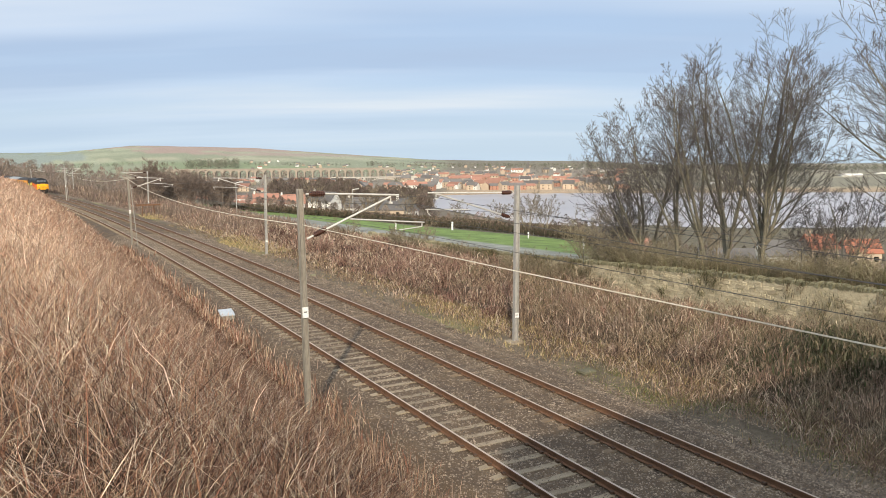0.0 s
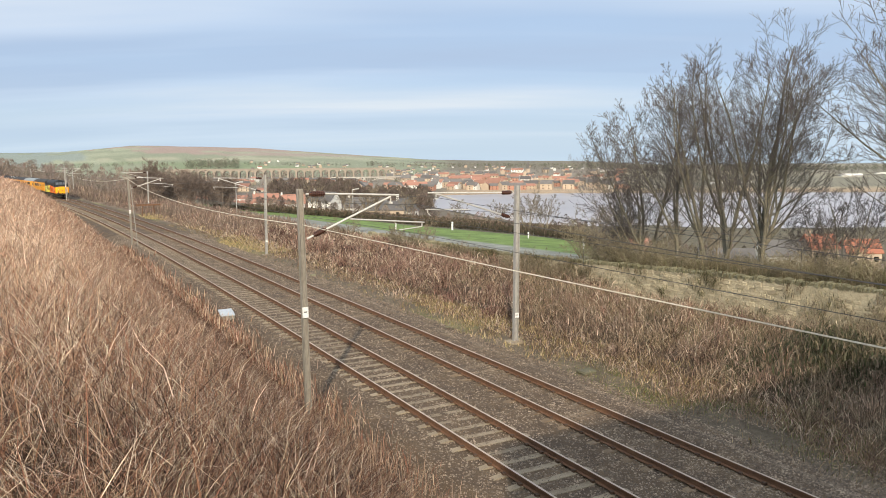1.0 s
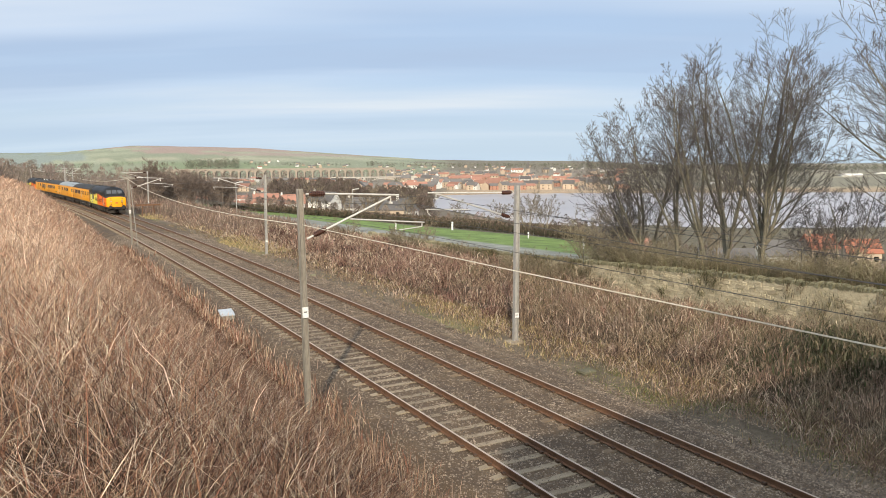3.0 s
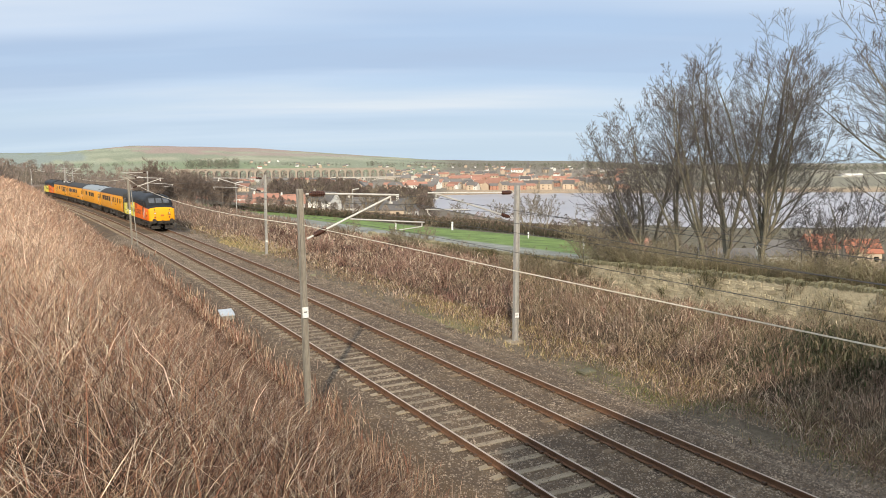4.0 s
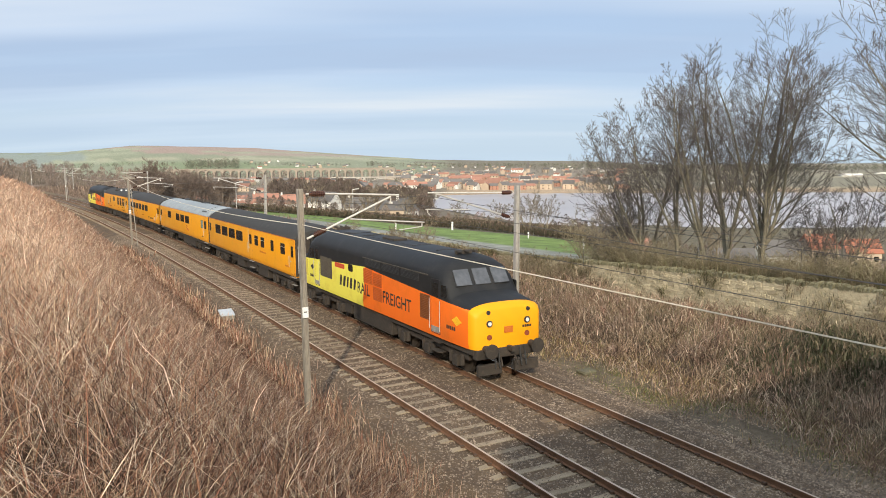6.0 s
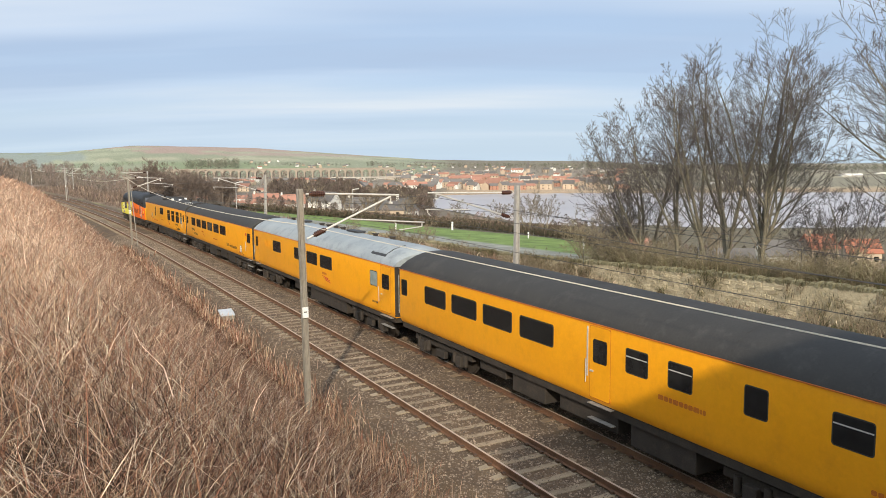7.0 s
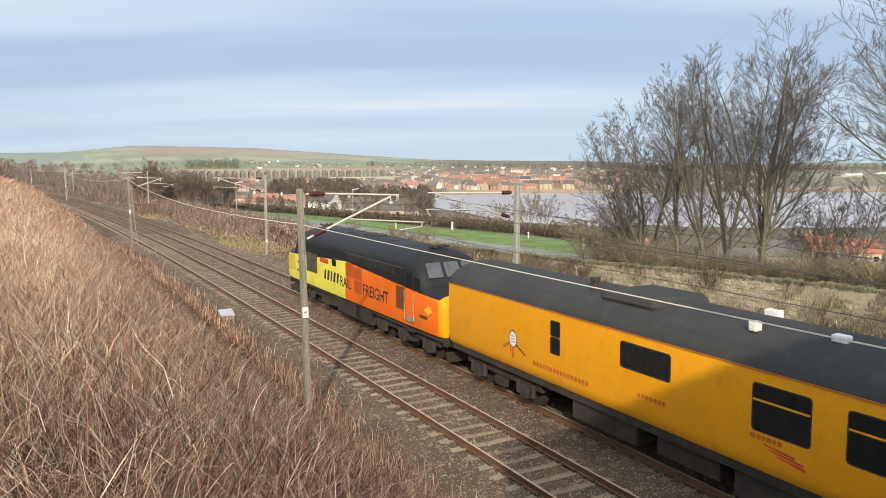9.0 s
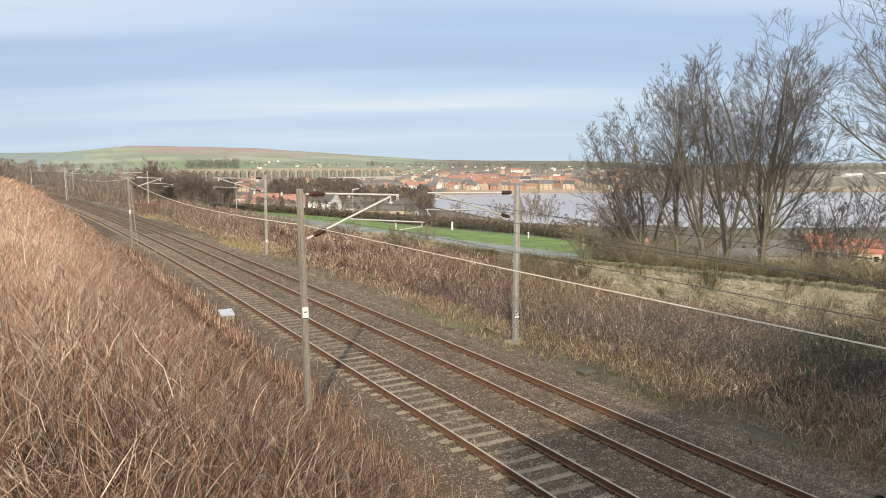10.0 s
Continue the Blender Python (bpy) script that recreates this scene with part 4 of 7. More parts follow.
def build_coaches():
    W = (2.12, 2.68)

    def first(T, roof):
        bars("lettering_bar", 6.75 - 10.2, 1.78, 0.11, [0.16, 0.12, 0.1, 0.16, 0.12, 0.1, 0.12, 0.16, 0.05, 0.08], 0.02, M["rust_red"], T)
        bars("lettering_bar", 1.9 - 10.2, 1.5, 0.09, [0.1] * 5, 0.02, M["rust_red"], T)
        g = G()
        g.box((-HALF - 0.01, 9.15 - 10.2, 1.7), (-HALF, 9.2 - 10.2, 2.95))
        g.make("conduit", M["steel_step"], T)
        for s0, s1 in ((7.1, 7.78), (5.8, 6.45), (1.9, 2.62)):
            g = G()
            g.box((-HALF - 0.011, s0 - 10.2, 2.5), (-HALF - 0.002, s1 - 10.2, 2.525))
            g.make("window_bar", M["steel_step"], T)
        hatch(roof, 6.5, 8.3, -0.95, -0.3, 3.42, M["roof_dark"])
        words("coach_letters", "C1", 0.16, 0, 0, M["white"], T).matrix_basis = Matrix(((-1, 0, 0, 0), (0, 0, -1, -9.945), (0, 1, 0, 2.75), (0, 0, 0, 1))) @ Matrix.Translation((0.9, 0, 0))

    c1 = coach("yellow inspection coach with charcoal roof behind the leading locomotive", [(16.55, 18.03, *W), (14.55, 16.09, *W), (12.58, 14.12, *W), (10.6, 12.13, *W)], [(0.35, 0.95), (8.33, 9.08)], M["roof_dark"],
               small=[(7.1, 7.78, 2.14, 2.68, "glass"), (5.8, 6.45, 2.14, 2.68, "glass"), (3.95, 4.45, 2.12, 2.68, "glass"), (1.9, 2.62, 2.14, 2.68, "glass"), (19.5, 19.93, 2.14, 2.68, "glass")],
               extras=first, boxes=((-4.4, -2.4, 0.32, 1.2), (-1.9, 0.4, 0.42, 1.15), (1.0, 2.6, 0.35, 1.2), (3.1, 4.6, 0.5, 1.1)))

    def second(T, roof):
        louvres(T, 16.8 - 10.2, 17.75 - 10.2, 2.25, 2.6, M["yellow"], 6)
        swoosh(T, 8.2 - 10.2, 1.78)
        bars("lettering_bar", 8.15 - 10.2, 1.82, 0.1, [0.12, 0.1, 0.08, 0.12, 0.08], 0.02, M["rust_red"], T)
        bars("lettering_bar", 2.3 - 10.2, 1.42, 0.08, [0.08] * 5, 0.03, M["paint_black"], T)
        arc = [(-1.2, 3.325), (-1.08, 3.43), (-0.82, 3.57), (-0.5, 3.67), (-0.28, 3.702)]
        for name, mat, rise, grow_y, trim in (("hatch_rim", M["grille_black"], 0.012, 0.05, 0), ("roof_hatch", M["roof_grey"], 0.03, 0.0, 0.04)):
            g = G()
            low = [(x + trim * (1 if i == 0 else -1 if i == 4 else 0), z - 0.03) for i, (x, z) in enumerate(arc)]
            ring = [(x, z + 0.03 + rise) for x, z in low] + low[::-1]
            g.sweep([[(x, y, z) for x, z in ring] for y in (-8.75 - grow_y, -7.45 + grow_y)])
            g.make(name, mat, roof, "dark rim of the roof hatch" if rise < 0.02 else "raised grey roof hatch")
        g = G()
        g.box((0.05, -3.0, 3.72), (0.45, -1.6, 3.80))
        g.box((0.1, 4.6, 3.72), (0.5, 5.6, 3.82))
        g.make("roof_fan", M["grille_black"], roof, "dark roof fan cover")

    c2 = coach("yellow inspection coach with weathered grey domed roof", [(6.88, 8.39, 2.14, 2.68), (8.86, 10.33, 2.15, 2.67), (10.81, 12.28, 2.14, 2.67), (14.69, 16.09, 2.16, 2.7)], [(0.55, 1.45), (19.1, 19.75)], M["roof_grey"],
               vents=[(y, 0.35) for y in (-6.2, -4.4, -0.4, 0.6, 1.6, 2.6, 7.5)], small=[(1.8, 2.48, 2.11, 2.67, "glass_pale")], extras=second,
               boxes=((-4.6, 0.2, 0.32, 1.2), (1.2, 3.0, 0.45, 1.1)))

    def third(T, roof):
        words("lettering", "PLPR - Track Inspection", 0.27, 6.55 - 10.2, 1.44, M["paint_black"], T)
        words("lettering", "Improving", 0.27, 18.0 - 10.2, 1.72, M["paint_black"], T)
        words("lettering", "Your Railway", 0.27, 17.3 - 10.2, 1.42, M["paint_black"], T)
        tripod_mark(T, 2.86 - 10.2, 1.55)
        bars("lettering_bar", 14.4 - 10.2, 1.78, 0.1, [0.12, 0.1, 0.08, 0.12, 0.08, 0.1, 0.06], 0.02, M["rust_red"], T)
        swoosh(T, 14.0 - 10.2, 1.75, 0.6)
        bars("lettering_bar", 10.6 - 10.2, 1.55, 0.09, [0.1] * 12, 0.015, M["rust_red"], T)
        g = G()
        g.panel(-HALF, 1.5 - 10.2, 1.72 - 10.2, 2.5, 2.66, -0.01, 0.02)
        g.make("indicator_box", M["red"], T, "small red indicator box")
        bars("lettering_bar", 18.2 - 10.2, 2.62, 0.1, [0.35], 0.0, M["rust_red"], T)
        hatch(roof, 7.0, 8.5, -0.95, -0.3, 3.42, M["roof_dark"])

    c3 = coach("yellow track inspection coach with six windows and charcoal roof", [(6.77, 8.35, *W), (8.78, 10.31, *W), (10.77, 12.28, *W), (12.68, 14.21, *W), (14.64, 16.1, *W), (16.59, 18.0, *W)], [(0.5, 1.42)], M["roof_dark"],
               small=[(19.4, 19.9, 2.14, 2.66, "glass")], extras=third, boxes=((-5.0, -3.2, 0.35, 1.2), (-2.6, -0.8, 0.4, 1.15), (0.2, 2.4, 0.34, 1.2), (3.0, 4.4, 0.5, 1.1)))

    def fourth(T, roof):
        words("lettering", "Improving", 0.30, 4.62 - 10.2, 1.60, M["paint_black"], T)
        words("lettering", "Your Railway", 0.30, 4.1 - 10.2, 1.27, M["paint_black"], T)
        for s0, s1 in ((2.91, 4.15), (4.87, 6.13), (6.85, 8.06)):
            g = G()
            g.panel(-HALF, s0 - 10.2, s1 - 10.2, 2.46, 2.5, -0.012, 0.008, n=1)
            g.make("window_bar", M["yellow"], T)
        bars("lettering_bar", 8.1 - 10.2, 1.72, 0.1, [0.12, 0.1, 0.08, 0.12, 0.08, 0.1], 0.02, M["rust_red"], T)
        swoosh(T, 7.8 - 10.2, 1.7, 0.9)
        bars("lettering_bar", 15.3 - 10.2, 1.42, 0.13, [0.12] * 16, 0.03, M["rust_red"], T)
        bars("lettering_bar", 11.2 - 10.2, 1.65, 0.1, [0.1] * 7, 0.03, M["rust_red"], T)
        tripod_mark(T, 16.3 - 10.2, 1.95)
        g = G()
        g.box((-HALF - 0.006, 16.25 - 10.2, 1.4), (-HALF, 16.35 - 10.2, 1.75))
        g.make("emblem_leg", M["rust_red"], T)
        for y, x, s in ((-3.2, -0.4, 0.26), (-1.0, 0.55, 0.3), (-1.6, -0.75, 0.16)):
            g = G()
            s *= 0.6
            g.box((x - 0.1, y - s, 3.6), (x + 0.1, y + s, 3.8))
            g.make("roof_lamp_box", M["white"], roof, "white roof camera housing", bevel=0.03)
        for y, x in ((-7.5, -0.35), (-6.6, 0.5), (3.6, -0.5)):
            g = G()
            g.tube((x, y, 3.6), (x, y, 3.95), 0.1, k=10)
            g.tube((x, y, 3.9), (x, y, 3.98), 0.14, k=10)
            g.make("roof_instrument", M["black"], roof, "black roof-mounted instrument")
        g = G()
        for x in (-0.9, -0.6):
            g.tube((x, -9.4, 3.70), (x, -7.9, 3.70), 0.014, k=6)
        for y in (-9.4, -8.6, -7.9):
            g.tube((-0.9, y, 3.45), (-0.9, y, 3.70), 0.014, k=6)
            g.tube((-0.6, y, 3.55), (-0.6, y, 3.70), 0.014, k=6)
        g.make("roof_rail", M["steel_step"], roof, "pale roof handrail")
        g = G()
        g.box((-0.9, 1.0, 3.45), (0.9, 3.0, 3.8))
        g.make("raised_roof_section", M["roof_dark"], roof, "raised observation dome panel", bevel=0.25)

    c4 = coach("yellow overhead line inspection coach with roof instruments", [(2.91, 4.15, 1.9, 2.78), (4.87, 6.13, 1.9, 2.78), (6.85, 8.06, 1.9, 2.78), (10.22, 11.77, 2.24, 2.81)], [(0.6, 1.32)], M["roof_dark"], domed=False,
               small=[(1.62, 2.3, 1.9, 2.42, "glass_pale"), (1.68, 1.92, 2.5, 2.8, "glass"), (2.05, 2.28, 2.5, 2.8, "glass"), (14.12, 14.5, 1.95, 2.36, "glass"), (14.12, 14.5, 2.42, 2.8, "glass")], extras=fourth,
               boxes=((-5.2, -3.8, 0.35, 1.2), (-3.4, -1.6, 0.3, 1.2), (-1.2, 0.6, 0.4, 1.15), (1.2, 3.6, 0.36, 1.2)))
    return c1, c2, c3, c4


def build_loco():
    T = thing("diesel_locomotive", "orange, lime and black diesel locomotive with yellow nose ends", "locomotive", "locomotives of the yellow train")
    L = 8.65

    def ring(y, hw, zt, rh, zb=1.05):
        pts = [(-hw * 0.97, zb), (-hw, zb + 0.2), (-hw, zt - rh)]
        for i in range(1, 9):
            a = math.pi / 2 * i / 8
            pts.append((-hw * math.cos(a) ** 0.75, zt - rh + rh * math.sin(a) ** 0.9))
        full = pts + [(-x, z) for x, z in pts[-2::-1]]
        return [(x, y, z) for x, z in full]

    half = [(0.0, 1.16, 2.28, 0.3), (0.06, 1.25, 2.38, 0.3), (0.2, 1.31, 2.47, 0.3), (0.45, HALF - 0.03, 2.53, 0.3), (1.3, HALF, 2.66, 0.32), (1.42, HALF, 2.72, 0.34),
            (1.62, HALF, 3.05, 0.5), (1.86, HALF, 3.42, 0.62), (2.1, HALF, 3.62, 0.68), (2.6, HALF, 3.76, 0.74), (3.3, HALF, 3.8, 0.76)]
    rings = [ring(-L + a, hw, zt, rh) for a, hw, zt, rh in half] + [ring(L - a, hw, zt, rh) for a, hw, zt, rh in half[::-1]]
    g = G()
    g.sweep(rings)
    g.make("body", M["livery"], T, smooth=True)
    g = G()
    g.box((-1.25, -L + 0.15, 0.86), (1.25, L - 0.15, 1.1))
    g.make("solebar", M["black"], T)
    g = G()
    g.box((-1.22, -2.3, 0.28), (1.22, 1.6, 0.9))
    g.make("fuel_tank", M["black"], T, bevel=0.06)
    g = G()
    g.box((-1.2, 1.9, 0.4), (1.2, 2.7, 0.9))
    g.make("battery_box", M["black"], T, bevel=0.03)
    for y in (-5.3, 5.3):
        bogie(T, y, (-2.0, 0.0, 2.0))
    for q in (-1, 1):
        e = q * L
        buffers(T, e - q * 0.12, q)
        # nose front
        for sx in (-0.72, 0.72):
            g = G()
            g.tube((sx, e, 1.86), (sx, e + q * 0.035, 1.86), 0.11, k=14)
            lamp = g.make("headlight", M["rubber"], T, "round nose lamp")
            g = G()
            g.tube((sx, e + q * 0.03, 1.86), (sx, e + q * 0.05, 1.86), 0.065, k=14)
            g.make("lens", M["lamp"], lamp)
            g = G()
            g.tube((sx, e - q * 0.04, 1.42), (sx, e + q * 0.03, 1.42), 0.09, k=12)
            g.make("tail_lamp", M["tail"], T, "dull red tail lamp")
            g = G()
            g.tube((sx * 1.05, e - q * 0.02, 2.22), (sx * 1.05, e + q * 0.03, 2.22), 0.07, k=10)
            g.make("marker_light", M["rubber"], T)
        g = G()
        lo, hi = sorted((e, e + q * 0.03))
        g.box((-0.16, lo, 1.52), (0.16, hi, 1.72))
        g.make("lamp_bracket", M["rust_red"], T)
        g = G()
        lo, hi = sorted((e, e + q * 0.012))
        for k in range(4):
            g.box((0.55 + k * 0.09, lo, 1.62), (0.62 + k * 0.09, hi, 1.7))
        g.make("number_bar", M["paint_black"], T)
        g = G()
        lo, hi = sorted((e + q * 0.02, e - q * 0.25))
        g.box((-1.2, lo, 0.72), (1.2, hi, 1.05))
        g.make("buffer_beam", M["black"], T, bevel=0.03)
        g = G()
        lo, hi = sorted((e - q * 0.1, e + q * 0.05))
        for sx in (-1, 1):
            g = G()
            g.box((min(sx * 0.25, sx * 1.15), lo, 0.2), (max(sx * 0.25, sx * 1.15), hi, 0.55))
            g.make("snow_plough", M["black"], T, bevel=0.03)
        for k in (-0.55, -0.4, 0.4, 0.58):
            g = G()
            g.tube((k, e + q * 0.06, 1.0), (k * 1.05, e + q * 0.16, 0.42), 0.028, k=6)
            g.make("brake_hose", M["rubber"], T)
        # windscreens, leaning back
        slope0, slope1 = Vector((0, q * (L - 1.50), 2.88)), Vector((0, q * (L - 1.84), 3.38))
        out = Vector((0, q * 0.64, 0.46)).normalized() * 0.02
        for x0, x1 in ((-1.04, -0.44), (-0.3, 0.3), (0.44, 1.04)):
            g = G()
            c = [Vector((x0, 0, 0)) + slope0, Vector((x1, 0, 0)) + slope0, Vector((x1 * 0.97, 0, 0)) + slope1, Vector((x0 * 0.97, 0, 0)) + slope1]
            v = [p + out for p in c] + [p - out * 2 for p in c]
            g.add(v, [(0, 1, 2, 3), (7, 6, 5, 4), (0, 4, 5, 1), (1, 5, 6, 2), (2, 6, 7, 3), (3, 7, 4, 0)])
            g.make("windscreen", M["glass_screen"], T, "pale reflecting windscreen pane", bevel=0.01)
        for sx in (-1, 1):
            x = sx * HALF
            t = sx * 0.006
            # cab side window, cab door
            y0, y1 = sorted((q * (L - 1.98), q * (L - 2.5)) if q > 0 else (q * (L - 1.58), q * (L - 1.98)))
            g = G()
            g.panel(x, y0, y1, 2.5, 2.9, t, 0.06)
            g.make("cab_window", M["glass"], T, "dark cab side window")
            y0, y1 = sorted((q * (L - 2.62), q * (L - 3.25)) if q > 0 else (q * (L - 2.06), q * (L - 2.68)))
            g = G()
            g.panel(x, y0 - 0.02, y1 + 0.02, 1.18, 3.05, sx * 0.002, 0.04)
            door = g.make("cab_door", M["grille_black"], T, "cab door with drop window")
            g = G()
            g.panel(x, y0, y1, 1.2, 3.03, sx * 0.004, 0.04)
            g.make("door_panel", M["livery"], door)
            g = G()
            g.panel(x, y0 + 0.02, y1 - 0.02, 1.22, 1.42, sx * 0.012, 0.02)
            g.make("kick_plate", M["step"], door, "worn tan kick plate")
            g = G()
            g.panel(x, y0 + 0.1, y1 - 0.1, 2.45, 2.92, sx * 0.008, 0.05)
            g.make("pane", M["glass"], door)
            for yy in (y0 - 0.06, y1 + 0.06):
                g = G()
                g.tube((sx * (HALF + 0.045), yy, 1.3), (sx * (HALF + 0.045), yy, 2.35), 0.011, k=6)
                g.make("grab_rail", M["steel_step"], door)
            g = G()
            g.box((min(sx * 1.15, sx * 1.42), y0, 0.55), (max(sx * 1.15, sx * 1.42), y1, 0.58))
            g.box((min(sx * 1.15, sx * 1.42), y0, 0.88), (max(sx * 1.15, sx * 1.42), y1, 0.91))
            g.make("cab_step", M["black"], T)
    # grilles on the seen side (y placed to fit the camera's view of it)
    o = -8.95
    louvres(T, 16.0 + o, 17.05 + o, 1.5, 2.3, surf("lime_grille", (0.42, 0.36, 0.06), (0.52, 0.45, 0.07), 3.0, 0.6), 10, upright=True)
    louvres(T, 12.66 + o, 14.2 + o, 1.72, 2.66, M["grille"], 12, upright=True)
    louvres(T, 3.05 + o, 3.82 + o, 1.55, 2.42, M["grille_brown"], 14)
    louvres(T, 8.02 + o, 8.95 + o, 2.1, 2.7, M["grille_orange"], 9)
    louvres(T, 7.12 + o, 7.98 + o, 2.1, 2.62, M["grille_orange"], 8)
    louvres(T, 7.12 + o, 7.98 + o, 1.52, 2.05, M["grille_orange"], 8)
    for a, b in ((7.2, 8.8), (5.5, 7.1), (3.9, 5.4)):
        louvres(T, a + o, b + o, 2.8, 3.08, M["grille_black"], 6, label="black cantrail grille")
    g = G()
    g.box((-HALF - 0.02, 3.2 + o, 3.1), (-HALF + 0.1, 9.0 + o, 3.14))
    g.make("cantrail_strip", M["grille"], T, "grey cantrail strip")
    g = G()
    g.panel(-HALF, 11.1 + o, 12.25 + o, 2.37, 2.57, -0.01, 0.03)
    pl = g.make("name_plate", M["red"], T, "red cast plate")
    bars("lettering_bar", 12.1 + o, 2.44, 0.05, [0.12] * 7, 0.03, M["rust_red"], pl, x=-HALF - 0.01)
    g = G()
    g.panel(-HALF, 10.12 + o, 10.64 + o, 2.36, 2.66, -0.008, 0.08)
    g.make("side_window", M["glass"], T, "small dark engine-room window")
    # the operator's name as plain blocks, the words after it as lettering
    letter_blocks(11.7 + o, 1.62, 0.46, [0.3, 0.36, 0.25, 0.34, 0.3], 0.09, M["paint_black"], T)
    for text, y, z, wide in (("RAIL", 9.66, 1.58, 1.32), ("FREIGHT", 7.08, 1.56, 2.55)):
        ob = words("lettering", text, 0.66, y + o, z, M["paint_black"], T)
        span = max(v.co.x for v in ob.data.vertices)
        ob.data.transform(Matrix.Diagonal((wide / span, 1, 1, 1)))
    bars("number_bar", 15.7 + o, 1.5, 0.13, [0.09] * 5, 0.03, M["paint_black"], T)
    bars("number_bar", 1.9 + o, 1.5, 0.13, [0.09] * 5, 0.03, M["paint_black"], T)
    for y, z, mat, s in ((15.35 + o, 2.0, M["paint_black"], 0.26), (1.22 + o, 1.85, surf("emblem_yellow", (0.9, 0.5, 0.02), (0.95, 0.55, 0.03), 3.0, 0.5), 0.32)):
        g = G()
        v = [(-HALF - d, y + a * s, z + b * s * 0.5) for d in (0.006, -0.004) for a, b in ((1, 0), (0, 1), (-1, 0), (0, -1))]
        g.add(v, [(0, 1, 2, 3), (7, 6, 5, 4), (0, 4, 5, 1), (1, 5, 6, 2), (2, 6, 7, 3), (3, 7, 4, 0)])
        g.make("emblem", mat, T, "plain diamond emblem")
    # roof fittings
    g = G()
    g.tube((0, 3.9, 3.70), (0, 3.9, 3.82), 0.6, k=24)
    g.make("radiator_fan", M["grille_black"], T, "round radiator fan grille")
    g = G()
    g.box((-0.3, -0.7, 3.76), (0.3, 0.5, 3.88))
    g.make("exhaust", M["black"], T, bevel=0.03)
    for y in (-4.6, -2.6, 1.9, 2.2):
        g = G()
        g.box((-0.42, y, 3.7), (0.42, y + 0.05, 3.815))
        g.make("roof_seam", M["grille_black"], T)
    for x in (-0.4, 0.36):
        g = G()
        g.box((x, -2.4, 3.70), (x + 0.04, 1.7, 3.8))
        g.make("roof_seam", M["grille_black"], T)
    for q in (-1, 1):
        g = G()
        for x in (-0.25, 0.05, 0.3):
            g.tube((x, q * (L - 2.9), 3.86), (x, q * (L - 2.45), 3.88), 0.03, 0.06, k=8)
        g.box((-0.3, min(q * (L - 2.95), q * (L - 2.85)), 3.72), (0.35, max(q * (L - 2.95), q * (L - 2.85)), 3.9))
        g.make("horn", M["black"], T)
    return T


COACHES = build_coaches()
LOCO_REAR = build_loco()
LOCO_FRONT = copy_thing(LOCO_REAR, Matrix.Identity(4))
tagged(LOCO_FRONT, "orange, lime and black diesel locomotive leading the train")
tagged(LOCO_REAR, "orange, lime and black diesel locomotive at the rear of the train")
SPEED, LINE_MID = 32.5, RAIL_B + GAUGE / 2
M["soot"] = surf("diesel_soot", (0.06, 0.058, 0.062), (0.1, 0.095, 0.095), 2.0, 0.95)


def smoke_puff(seed, n):
    """A drifting cloud of fine soot specks, thickest in the middle."""
    rng = np.random.default_rng(seed)
    at = rng.normal(0, 1, (n, 1, 3)) * (0.42, 1.5, 0.4)
    v = (at + rng.normal(0, 0.0125, (n, 3, 3))).reshape(-1, 3)
    return tagged(quick("exhaust_smoke", v, np.arange(3 * n).reshape(-1, 3), M["soot"]), "thin dark diesel exhaust smoke trailing over the far track", "smoke", "puffs of exhaust smoke", kind="stuff")


PUFFS = [smoke_puff(1, 2600)]
for k in range(1, 8):
    PUFFS.append(copy_thing(PUFFS[0], Matrix.Identity(4)))
PUFFS.append(smoke_puff(2, 8000))
for k in range(9, 15):
    PUFFS.append(copy_thing(PUFFS[8], Matrix.Identity(4)))


def motions():
    def pose_at(off, reach, t):
        y = 19.233 - SPEED * (t - 7.2) + off
        xa, xb = (LINE_MID + float(shift(y + k)) for k in (-reach, reach))
        return pose((xa + xb) / 2, y, 0.0, 0, 0, math.degrees(math.atan2(xa - xb, 2 * reach)))

    times = [k * 0.25 for k in range(41)]
    for ob, off, reach in ((LOCO_FRONT, -29.35, 5.3), (COACHES[0], -10.2, 7.1), (COACHES[1], 10.2, 7.1), (COACHES[2], 30.6, 7.1), (COACHES[3], 51.0, 7.1), (LOCO_REAR, 70.15, 5.3)):
        walk(ob, [(t, pose_at(off, reach, t)) for t in times])
    # each puff rides in the rear locomotive until it leaves the exhaust, then sinks and drifts behind the train
    for k, ob in enumerate(PUFFS):
        out = 9.05 + 0.055 * k
        rows = []
        for i in range(51):
            t = i * 0.2
            m = pose_at(70.15, 5.3, min(t, out))
            age = max(0.0, t - out)
            up = 2.5 + 1.35 * min(1.0, age * 6) - 3.2 * max(0.0, min(0.7, age - 0.15)) + 0.25 * math.sin(k * 2.3)
            x, y, _ = m.translation
            rows.append((t, pose(x + 1.5 * age, y - 2.5 * min(age, 0.6), up, 0, 0, math.degrees(m.to_euler().z))))
        walk(ob, rows)


# ---------------------------------------------------------------- unseen bridge behind the filmer, added to shade the near tracks


